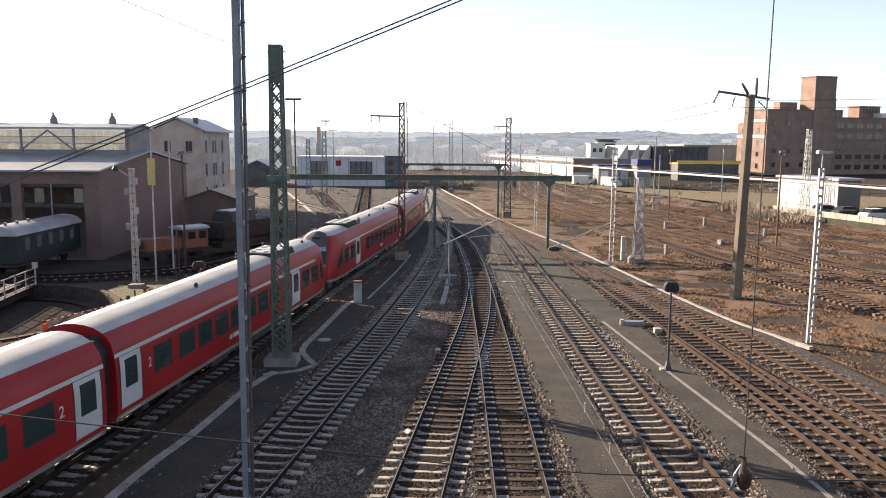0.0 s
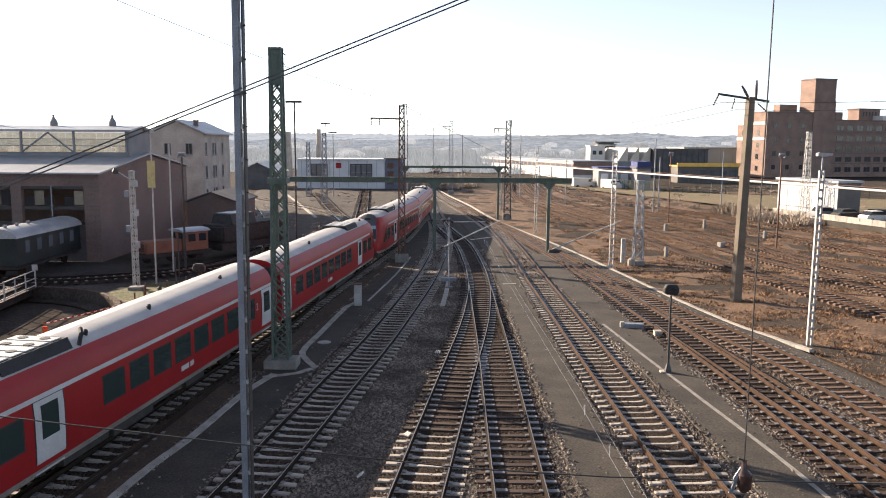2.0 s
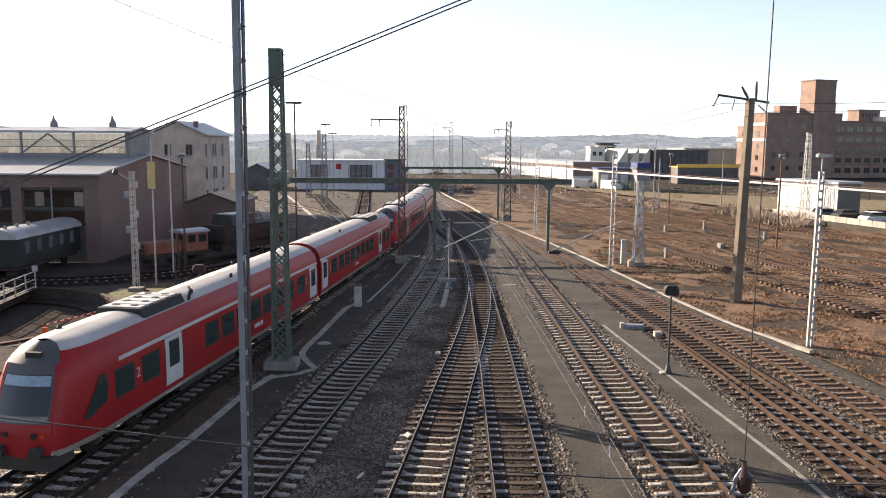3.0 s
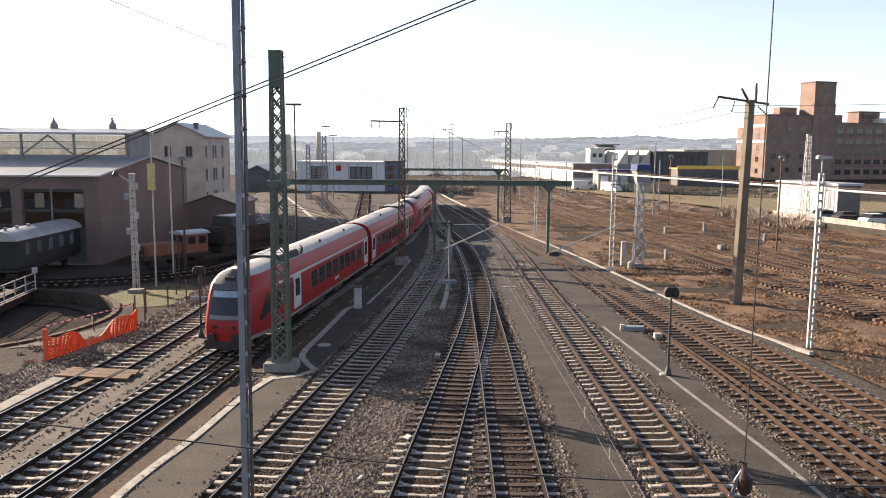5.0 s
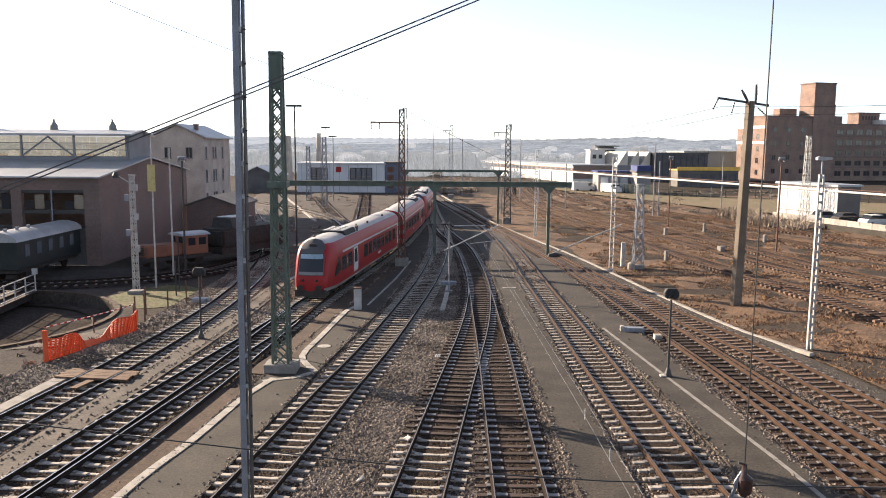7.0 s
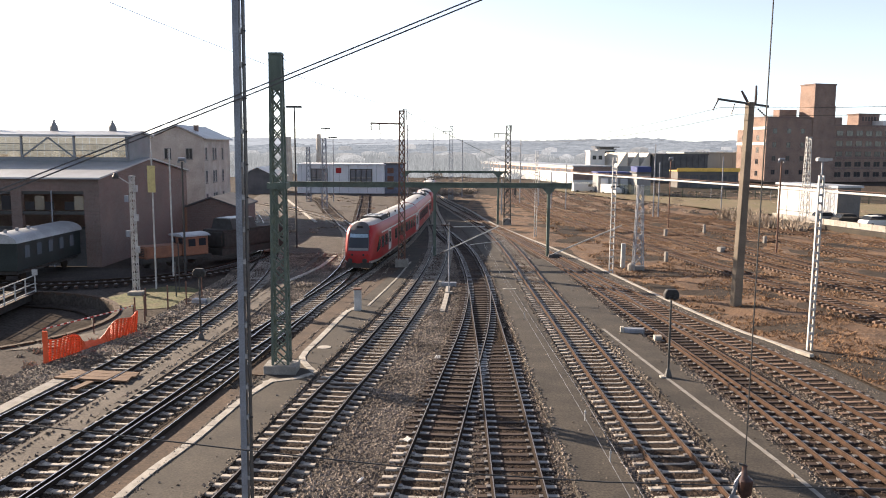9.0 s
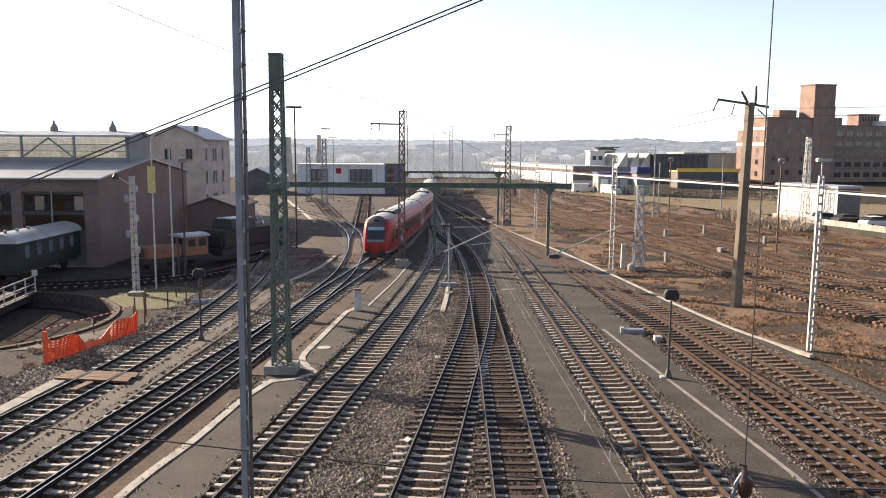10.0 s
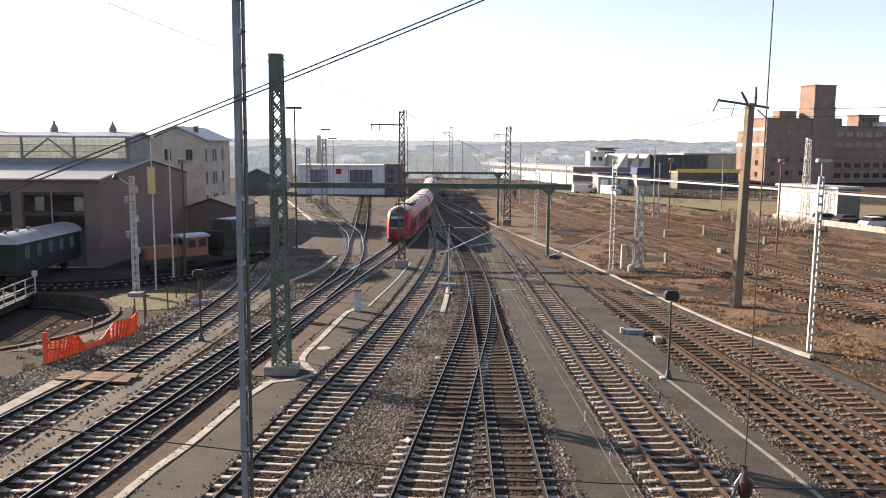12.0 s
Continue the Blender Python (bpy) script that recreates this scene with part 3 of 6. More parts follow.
def shell(bm, outline, mirror=True):
    """A band of the outline drawn out along the car; the cab end slopes back and narrows."""
    ys = [-NOSE + d for d in (0.0, 0.12, 0.35, 0.7, 1.2, 2.0)] + [-NOSE + 4, -6, -2, 2, 6, 10, CAR / 2 - 0.4]
    for s in ((1, -1) if mirror else (1,)):
        prev = None
        for y in ys:
            row = []
            for x, z in outline:
                yy = y
                if y < -NOSE + 2.1:
                    lean = max(0.0, (z - 1.35)) * 0.36 + max(0.0, z - 3.2) * 0.6
                    yy = y + lean * (1 - (y + NOSE) / 2.1)
                row.append(bm.verts.new((s * x * nose(y, z), yy, z)))
            if prev:
                for i in range(len(row) - 1):
                    bm.faces.new((prev[i], prev[i + 1], row[i + 1], row[i]))
            prev = row


def side_x(z):
    pts = [p for b in BANDS for p in b[1]]
    for (xa, za), (xb, zb) in zip(pts, pts[1:]):
        if za <= z <= zb and zb > za:
            return xa + (xb - xa) * (z - za) / (zb - za)
    return pts[-1][0]


def side_panel(bm, s, y0, y1, z0, z1, proud, rise=0.0):
    """A slightly proud panel that follows the side of the car."""
    zs = [z0 + (z1 - z0) * i / 5 for i in range(6)]
    out = [[bm.verts.new((s * (side_x(z) + proud), y, z)) for z in zs] for y in (y0, y1)]
    inn = [[bm.verts.new((s * (side_x(z) - 0.03), y, z)) for z in zs] for y in (y0, y1)]
    for i in range(5):
        bm.faces.new((out[0][i], out[0][i + 1], out[1][i + 1], out[1][i]))
    for r, q in ((out[0], inn[0]), (out[1], inn[1])):
        for i in range(5):
            bm.faces.new((r[i], r[i + 1], q[i + 1], q[i]))
    bm.faces.new((out[0][0], out[1][0], inn[1][0], inn[0][0]))
    bm.faces.new((out[0][5], out[1][5], inn[1][5], inn[0][5]))


def letters(text, size, material):
    cu = bpy.data.curves.new("mark", "FONT")
    cu.body, cu.size, cu.extrude, cu.align_x = text, size, 0.004, "CENTER"
    tmp = bpy.data.objects.new("mark", cu)
    scene.collection.objects.link(tmp)
    bpy.context.view_layer.update()
    me = bpy.data.meshes.new_from_object(tmp.evaluated_get(bpy.context.evaluated_depsgraph_get()))
    bpy.data.objects.remove(tmp)
    me.materials.clear()
    me.materials.append(material)
    return me


def railcar():
    car = thing("railcar", "red diesel railcar with silver roof and white doors", "train", "coupled railcars")
    L = CAR / 2
    for name, outline, m in BANDS:
        bm = B()
        shell(bm, outline)
        part(name, bm, M[m], car, smooth=True)
    # flat end with the gangway
    bm = B()
    full = [p for b in BANDS for p in b[1]]
    ring = [(x, z) for x, z in full] + [(-x, z) for x, z in full[::-1]]
    bm.faces.new([bm.verts.new((x, L - 0.41, z)) for x, z in ring])
    part("end_wall", bm, M["train_red"], car)
    bm = B()
    for k in range(4):
        prism(bm, [(-1.12, 0.9), (1.12, 0.9), (1.18, 3.0), (0.9, 3.5), (-0.9, 3.5), (-1.18, 3.0)], L - 0.4 + k * 0.1, L - 0.33 + k * 0.1)
    part("gangway_bellows", bm, M["rubber"], car)
    # cab front: red lower nose, dark windscreen field, blind, lamps
    def front(z):
        x = side_x(z) * nose(-NOSE, z)
        return x, -NOSE + max(0.0, z - 1.35) * 0.36 + max(0.0, z - 3.2) * 0.6
    def front_field(name, zs, m, proud, inset, label=""):
        bm = B()
        prev = None
        for z in zs:
            x, y = front(z)
            share = (x - inset) / x
            cols = [bm.verts.new(((x - inset) * k, y - proud - 0.16 * (1 - (k * share) ** 2), z)) for k in (-1, -0.6, -0.2, 0.2, 0.6, 1)]
            if prev:
                for i in range(5):
                    bm.faces.new((prev[i], prev[i + 1], cols[i + 1], cols[i]))
            prev = cols
        return part(name, bm, M[m], car, label, smooth=True)
    front_field("nose_panel", (0.62, 0.9, 1.2, 1.4, 1.6, 2.0, 2.6, 3.1, 3.25), "train_red", 0.0, 0.0)
    front_field("cab_surround", (1.62, 2.0, 2.6, 3.1, 3.25), "brow", 0.012, 0.1, "dark grey cab surround")
    front_field("cab_brow", (3.25, 3.42, 3.62, 3.76, 3.84), "brow", 0.0, 0.0, "grey roof brow over the cab")
    front_field("windscreen", (1.86, 2.1, 2.5, 2.98), "pane", 0.022, 0.15)
    front_field("sun_blind", (2.66, 2.8, 2.95), "blind", 0.03, 0.17, "pale blue sun blind")
    front_field("lower_trim", (1.66, 1.74, 1.83), "greyclad", 0.02, 0.14, "grey trim under the windscreen")
    bm = B()
    box(bm, -0.24, 0.24, -NOSE + 0.7, -NOSE + 1.0, 3.4, 3.57)
    part("destination_box", bm, M["rubber"], car)
    for s in (-1, 1):
        bm = B()
        x, y = front(1.3)
        tube(bm, [(s * (x - 0.22), y - 0.13, 1.3), (s * (x - 0.22), y - 0.04, 1.3)], 0.09, 10)
        part("tail_light", bm, M["tail"], car, "red tail light")
        bm = B()
        tube(bm, [(s * (x - 0.48), y - 0.16, 1.3), (s * (x - 0.48), y - 0.06, 1.3)], 0.09, 10)
        part("headlight", bm, M["pane"], car, "dark headlight lens")
        bm = B()
        tube(bm, [(s * 0.6, -NOSE - 0.35, 0.85), (s * 0.6, -NOSE + 0.2, 0.85)], [0.2, 0.09], 10)
        part("buffer", bm, M["under"], car)
        # side lettering fields, doors and windows
        for y0 in (-L + 6.65, L - 1.95):
            bm = B()
            side_panel(bm, s, y0, y0 + 1.3, 0.66, 2.74, 0.012)
            d = part("door", bm, M["train_grey"], car, "white passenger door")
            bm = B()
            side_panel(bm, s, y0 - 0.045, y0 + 1.345, 0.62, 2.755, 0.0075)
            part("door_seal", bm, M["rubber"], d)
            bm = B()
            side_panel(bm, s, y0 + 0.27, y0 + 1.03, 1.62, 2.58, 0.02)
            part("door_window", bm, M["glass"], d)
            bm = B()
            side_panel(bm, s, y0 + 0.05, y0 + 1.25, 0.55, 0.64, 0.03)
            part("step", bm, M["under"], d)
        for y0, w in [(-L + 3.35, 1.1), (-L + 5.05, 1.1)] + [(-L + 10.0 + 1.6 * k, 1.2) for k in range(7)] + [(L - 4.1, 1.2)]:
            bm = B()
            side_panel(bm, s, y0 - 0.05, y0 + w + 0.05, 1.57, 2.53, 0.004)
            part("window_seal", bm, M["rubber"], car)
            bm = B()
            side_panel(bm, s, y0, y0 + w, 1.62, 2.48, 0.008)
            part("window", bm, M["glass"], car, "dark tinted window")
        bm = B()
        rows = []
        for z, a, b in ((1.42, 1.05, 1.35), (1.72, 1.2, 2.15), (2.05, 1.4, 2.2), (2.35, 1.6, 2.2), (2.62, 1.8, 2.1)):
            rows.append([bm.verts.new((s * (side_x(z) * nose(-NOSE + d, z) + 0.02), -NOSE + d + max(0.0, z - 1.35) * 0.36 * (1 - d / 2.1 if d < 2.1 else 0), z)) for d in (a, (a + b) / 2, b)])
        for p, q in zip(rows, rows[1:]):
            for i in range(2):
                bm.faces.new((p[i], p[i + 1], q[i + 1], q[i]))
        part("cab_side_window", bm, M["glass"], car)
        bm = B()
        side_panel(bm, s, -NOSE + 3.0, L - 0.42, 2.76, 2.89, 0.006)
        part("stripe", bm, M["train_grey"], car, "pale grey stripe over the windows")
        two = letters("2", 0.5, M["train_grey"])
        for yy in (-L + 4.75, L - 2.55):
            ob = new("class_mark", two)
            ob.parent = car
            ob.matrix_basis = Matrix.Translation((s * (side_x(2.1) + 0.006), yy, 1.9)) @ Matrix.Rotation(s * math.pi / 2, 4, "Z") @ Matrix.Rotation(math.pi / 2, 4, "X")
        for k, w in enumerate((0.62, 0.3)):
            bm = B()
            side_panel(bm, s, -L + 15.2 + 0.75 * k, -L + 15.2 + 0.75 * k + w, 1.16, 1.36, 0.006)
            part("lettering_bar", bm, M["train_grey"], car)
    # roof gear
    bm = B()
    prism(bm, [(-0.98, 3.62), (0.98, 3.62), (0.82, 3.95), (-0.82, 3.95)], -L + 6.1, -L + 9.2)
    ac = part("roof_unit", bm, M["rubber"], car, "black air-conditioning unit")
    bm = B()
    for k in range(5):
        box(bm, -0.72, 0.72, -L + 6.22 + 0.58 * k, -L + 6.7 + 0.58 * k, 3.955, 3.985)
    part("cover_plate", bm, M["train_grey"], ac, "pale cover plates")
    for k in range(4):
        for x in (-0.36, 0.36):
            bm = B()
            tube(bm, [(x, -L + 6.55 + 0.75 * k, 3.96), (x, -L + 6.55 + 0.75 * k, 4.0)], 0.15, 12)
            part("fan", bm, M["rubber"], ac, "dark round fan")
    bm = B()
    tube(bm, [(0.95, -L + 9.55, 3.6), (0.95, -L + 9.7, 3.95), (0.8, -L + 9.9, 4.05)], 0.07, 8)
    part("exhaust", bm, M["rubber"], car)
    for yy, xx in ((-L + 3.4, -0.5), (-2.5, 0.7), (1.5, 0.7), (5.0, -0.7), (8.0, 0.6)):
        bm = B()
        tube(bm, [(xx, yy, 3.68), (xx, yy, 3.86), (xx, yy + 0.02, 3.93)], [0.06, 0.09, 0.05], 8)
        part("roof_vent", bm, M["rubber"], car)
    # underfloor gear and bogies
    bm = B()
    for y0, y1, w, z in ((-4.6, -2.2, 1.15, 0.3), (-2.0, 0.6, 1.2, 0.25), (0.8, 3.0, 1.1, 0.35), (3.2, 4.8, 1.2, 0.3), (-L + 0.5, -L + 1.6, 1.0, 0.25)):
        box(bm, -w, w, y0, y1, z, 0.68)
    box(bm, -1.1, 1.1, -L + 1.2, L - 0.5, 0.6, 0.78)
    part("underframe", bm, M["under"], car)
    for yc in (-L + 4.0, L - 4.0):
        bm = B()
        for s in (-1, 1):
            box(bm, s * 0.95 - 0.09, s * 0.95 + 0.09, yc - 1.75, yc + 1.75, 0.45, 0.68)
            for yy in (-1.25, 1.25):
                box(bm, s * 0.95 - 0.14, s * 0.95 + 0.14, yc + yy - 0.18, yc + yy + 0.18, 0.28, 0.6)
        box(bm, -0.95, 0.95, yc - 0.3, yc + 0.3, 0.4, 0.66)
        bogie = part("bogie", bm, M["under"], car)
        for yy in (-1.25, 1.25):
            bm = B()
            for s in (-1, 1):
                tube(bm, [(s * 0.69, yc + yy, 0.44), (s * 0.82, yc + yy, 0.44)], 0.44, 20)
            tube(bm, [(-0.7, yc + yy, 0.44), (0.7, yc + yy, 0.44)], 0.09, 8)
            part("wheelset", bm, M["rail_side"], bogie)
    return car


CARS = [railcar()]
for k in range(3):
    CARS.append(copy_thing(CARS[0], Matrix()))


# ---- masts, gantries and poles ----
def lattice_mast(label, x, y, h, w0, w1, material, group="", solid_top=0.0, base=(0.7, 0.5), depth=1.0, bays=None, name="lattice_mast", rot=0.0, leg=None):
    """Four corner angles with crossed lacing, standing on a concrete block."""
    top = thing(name, label, "mast", group, pose(x, y, 0, 0, 0, rot))
    def corner(sx, sy, z):
        w = (w0 + (w1 - w0) * z / h) / 2
        return Vector((sx * w, sy * w * depth, z))
    leg = leg or (0.075 if w0 > 0.6 else 0.05)
    for sx, sy in ((-1, -1), (1, -1), (1, 1), (-1, 1)):
        bm = B()
        beam(bm, corner(sx, sy, 0.1), corner(sx, sy, h), leg)
        part("leg", bm, material, top)
    n = bays or max(4, int(h / (w0 * 1.1)))
    bm = B()
    for k in range(n):
        z0, z1 = 0.3 + (h - 0.3) * k / n, 0.3 + (h - 0.3) * (k + 1) / n
        for a, b in (((-1, -1), (1, -1)), ((1, -1), (1, 1)), ((1, 1), (-1, 1)), ((-1, 1), (-1, -1))):
            if k % 2:
                a, b = b, a
            beam(bm, corner(*a, z0), corner(*b, z1), min(leg * 0.8, 0.062))
            beam(bm, corner(*b, z0), corner(*a, z1), min(leg * 0.6, 0.05))
    part("lacing", bm, material, top)
    if solid_top:
        bm = B()
        w = w1 / 2 + 0.015
        box(bm, -w, w, -w * depth - 0.01, w * depth + 0.01, h - solid_top, h - 0.05)
        part("plated_top", bm, material, top)
    bm = B()
    w = w1 / 2 + 0.06
    box(bm, -w, w, -w * depth, w * depth, h - 0.04, h + 0.06)
    part("cap", bm, material, top)
    bm = B()
    b, bh = base
    box(bm, -b, b, -b * 0.8, b * 0.8, -0.25, bh)
    bmesh.ops.bevel(bm, geom=bm.edges[:], offset=0.03, segments=1, affect="EDGES")
    part("concrete_base", bm, M["concrete"], top, "weathered concrete footing")
    return top


def insulator(bm, a, b, r=0.07, n=5):
    """A string of porcelain sheds from a to b."""
    a, b = Vector(a), Vector(b)
    pts, rad = [], []
    for k in range(n):
        for f, q in ((0.1, 0.4), (0.35, 1.0), (0.6, 1.0), (0.85, 0.4)):
            pts.append(a.lerp(b, (k + f) / n))
            rad.append(r * q)
    tube(bm, pts, rad, 8)


# the tall mast beside the railcar track
m1 = lattice_mast("tall green lattice mast on a concrete block", -7.2, 34.6, 13.97, 0.68, 0.44, M["green_steel"], solid_top=1.5, base=(0.72, 0.42), bays=22, leg=0.1)
bm = B()
box(bm, -0.42, 0.42, -0.42, 0.42, 8.25, 8.5)
for s in (-1, 1):
    beam(bm, (s * 0.2, -0.3, 8.2), (s * 0.2, 0.3, 8.2), 0.1)
part("collar", bm, M["green_steel"], m1)
bm = B()
beam(bm, (0.2, 0, 13.9), (0.42, 0, 13.72), 0.035)
beam(bm, (0.2, 0, 13.5), (0.38, 0, 13.32), 0.03)
beam(bm, (-0.35, 0, 13.75), (-0.2, 0, 13.75), 0.06)
part("wire_bracket", bm, M["dark_steel"], m1)


near = thing("line_post", "tall grey steel post with bolted battens", "mast", m=pose(-5.13, 20, 0, 0, 0.3, 0))
bm = B()
box(bm, -0.135, 0.02, -0.12, 0.12, 0, 14.2)
part("web_plate", bm, M["grey_steel"], near)
bm = B()
box(bm, 0.09, 0.125, -0.12, 0.12, 0, 14.2)
part("flange", bm, M["dark_steel"], near)
for k in range(17):
    bm = B()
    box(bm, 0.021, 0.089, -0.1, 0.1, 0.5 + k * 0.82, 0.62 + k * 0.82)
    part("batten", bm, M["pale_steel"], near)
    if k > 1:
        bm = B()
        tube(bm, [(0.125, -0.03, 0.56 + k * 0.82), (0.175, -0.03, 0.56 + k * 0.82)], 0.022, 6)
        part("bolt", bm, M["dark_steel"], near)
bm = B()
beam(bm, (-0.36, -0.16, 13.62), (0.36, -0.16, 13.62), 0.04)
part("crossarm", bm, M["dark_steel"], near)
bm = B()
box(bm, -0.5, 0.5, -0.5, 0.5, -0.25, 0.2)
part("concrete_base", bm, M["concrete"], near)


def portal(label, y, legs, x0, x1, z, t, material):
    """A signal gantry: one long girder on T-headed legs."""
    top = thing("gantry", label, "gantry")
    bm = B()
    f, wb = t * 0.4, 0.05
    prism(bm, [(-f, z), (f, z), (f, z + 0.07), (wb, z + 0.07), (wb, z + t - 0.07), (f, z + t - 0.07), (f, z + t), (-f, z + t), (-f, z + t - 0.07), (-wb, z + t - 0.07), (-wb, z + 0.07), (-f, z + 0.07)], x0, x1)
    for v in bm.verts:
        v.co = Vector((v.co.y, y + v.co.x, v.co.z))
    part("girder", bm, material, top)
    k = x0 + 0.8
    while k < x1:
        bm = B()
        box(bm, k - 0.03, k + 0.03, y - t * 0.38, y - 0.051, z + 0.071, z + t - 0.071)
        part("stiffener", bm, material, top)
        k += 1.9
    for x in legs:
        bm = B()
        prism(bm, [(x - 0.62, z), (x - 0.14, z - 0.55), (x - 0.13, -0.1), (x + 0.13, -0.1), (x + 0.14, z - 0.55), (x + 0.62, z)], y - 0.16, y + 0.16)
        part("leg", bm, material, top)
    return top


portal("long green steel gantry across the tracks", 74, (-15.6, -0.8, 9.85), -15.9, 12.0, 6.42, 0.5, M["green_steel"])
portal("far green gantry across the tracks", 107, (-5.2, 7.4), -5.4, 8.7, 6.8, 0.3, M["green_steel"])


def tube_bar(x, y):
    """A long pale tube that slopes up from a dark foot beside the duct."""
    st = thing("sloping_bar", "long pale tube sloping up from a dark foot", "bar")
    bm = B()
    tube(bm, [(x, y, 0.28), (x + 6.6, y + 0.4, 3.05)], 0.065, 8)
    part("tube", bm, M["pale_steel"], st)
    bm = B()
    prism(bm, [(x - 0.35, -0.2), (x + 0.9, -0.2), (x + 1.0, 0.3), (x + 0.3, 0.4), (x - 0.2, 0.3)], y - 0.2, y + 0.2)
    part("foot", bm, M["dark_steel"], st)
    return st


def cantilever_post(x, y):
    """A thin post between tracks with three pale tubes held out over the next track."""
    st = thing("cantilever_post", "thin steel post holding pale sloping tubes over the track", "mast", m=pose(x, y, 0))
    bm = B()
    tube(bm, [(0, 0, -0.15), (0, 0, 4.95)], [0.05, 0.04], 8)
    part("post", bm, M["grey_steel"], st)
    for a, b, r in (((-0.48, 0, 2.88), (3.5, 0.3, 4.72), 0.042), ((0.02, 0, 4.66), (2.5, 0.2, 4.68), 0.03), ((1.45, 0.1, 3.42), (3.85, 0.2, 3.7), 0.025)):
        bm = B()
        tube(bm, [a, b], r, 8)
        part("tube", bm, M["pale_steel"], st)
    for a, b in (((-0.6, 0, 4.78), (-0.04, 0, 4.78)), ((-0.62, 0, 2.8), (-0.36, 0, 2.93)), ((0.0, -0.05, 4.8), (0.28, -0.05, 4.6))):
        bm = B()
        insulator(bm, a, b, 0.085, 4)
        part("insulator", bm, M["porcelain"], st)
    bm = B()
    box(bm, -0.25, 0.25, -0.25, 0.25, -0.2, 0.12)
    part("concrete_base", bm, M["concrete"], st)
    return st


def catenary_mast(label, x, y, h, arm, material, w=(0.55, 0.38), group="line masts with one arm"):
    top = lattice_mast(label, x, y, h, w[0], w[1], material, group, base=(0.55, 0.7), bays=int(h / 0.75), leg=0.085)
    bm = B()
    beam(bm, (0, 0, h - 1.05), (arm, 0, h - 1.0), 0.12)
    part("arm", bm, material, top)
    bm = B()
    for f in (0.72, 0.98):
        insulator(bm, (arm * f, 0, h - 1.05), (arm * f, 0, h - 1.6), 0.06, 4)
    part("insulator", bm, M["porcelain"], top)
    bm = B()
    beam(bm, (0.12, 0, h - 0.05), (0.12, 0, h + 0.15), 0.05)
    beam(bm, (0.12, 0, h + 0.15), (0.4, 0, h + 0.15), 0.05)
    beam(bm, (0.4, 0, h + 0.15), (0.4, 0, h - 0.75), 0.05)
    part("top_loop", bm, material, top)
    return top


catenary_mast("rust-brown lattice mast with one arm, on concrete", -3.5, 66.6, 13.1, -2.6, M["rust_steel"])
catenary_mast("dark lattice mast with one arm", 8.66, 107, 13.1, -1.9, M["dark_steel"], (0.9, 0.6))
catenary_mast("far hazy lattice mast with one arm", 1.5, 160, 14.5, -1.6, M["grey_steel"], (0.9, 0.6))


def simple_pole(label, x, y, h, r, material, name="pole", category="pole", group="", lean=0.0):
    top = thing(name, label, category, group, pose(x, y, -0.2, 0, lean, 0))
    bm = B()
    tube(bm, [(0, 0, 0), (0, 0, h * 0.5), (0, 0, h + 0.2)], [r * 1.25, r * 1.1, r], 10)
    part("shaft", bm, material, top, smooth=True)
    return top


# leaning concrete line pole with a crossarm
wp = thing("line_pole", "leaning pale concrete line pole with broken crossarm", "pole", m=pose(19.32, 51.3, -0.3, 0, 1.0, 0))
bm = B()
prism(bm, [(-0.33, 0), (0.33, 0), (0.22, 13.4), (-0.22, 13.4)], -0.22, 0.22)
bmesh.ops.bevel(bm, geom=bm.edges[:], offset=0.04, segments=1, affect="EDGES")
bmesh.ops.rotate(bm, verts=bm.verts, cent=(0, 0, 0), matrix=Matrix.Rotation(radians(20), 3, "Z"))
part("shaft", bm, M["pole_wood"], wp)
bm = B()
beam(bm, (-2.1, 0, 13.55), (1.2, 0, 13.15), 0.13)
part("crossarm", bm, M["dark_steel"], wp)
for a, b in (((-0.1, 0, 13.3), (-0.6, 0, 14.1)), ((0.35, 0, 13.3), (0.32, 0, 14.45))):
    bm = B()
    tube(bm, [a, Vector(a).lerp(Vector(b), 0.5), b], [0.07, 0.09, 0.06], 7)
    part("insulator", bm, M["porcelain"], wp)
for a, b in (((-2.05, 0, 13.5), (-2.35, 0, 12.8)), ((-1.0, 0, 13.3), (-1.15, 0, 12.6)), ((0.5, 0, 13.0), (1.1, 0, 12.5))):
    bm = B()
    insulator(bm, a, b, 0.06, 5)
    part("insulator", bm, M["porcelain"], wp)

# narrow pale masts
def ladder_mast(label, x, y, h, w, material, lamp=None, lean=0.0, group="narrow pale masts", step=0.42, red=False):
    top = thing("lamp_mast" if lamp else "ladder_mast", label, "mast", group, pose(x, y, 0, 0, lean, 0))
    for s in (-1, 1):
        bm = B()
        box(bm, s * w / 2 - 0.028, s * w / 2 + 0.028, -0.08, 0.08, -0.3, h)
        part("side_rail", bm, material, top)
    k = 0.2
    while k < h - 0.1:
        bm = B()
        box(bm, -w / 2 + 0.029, w / 2 - 0.029, -0.06, 0.06, k, k + 0.12)
        part("rung", bm, material, top)
        k += step
    if lamp:
        bm = B()
        tube(bm, [(0, 0, h), (0, 0, h + 0.75)], 0.05, 8)
        part("stem", bm, M["grey_steel"], top)
        bm = B()
        prism(bm, [(-0.3, h + 0.72), (0.1, h + 0.7), (0.45, h + 0.76), (0.44, h + 0.86), (-0.2, h + 0.9), (-0.3, h + 0.86)], -0.13, 0.13)
        part("lamp_head", bm, M["pale_steel"], top, "pale street-lamp head")
    return top


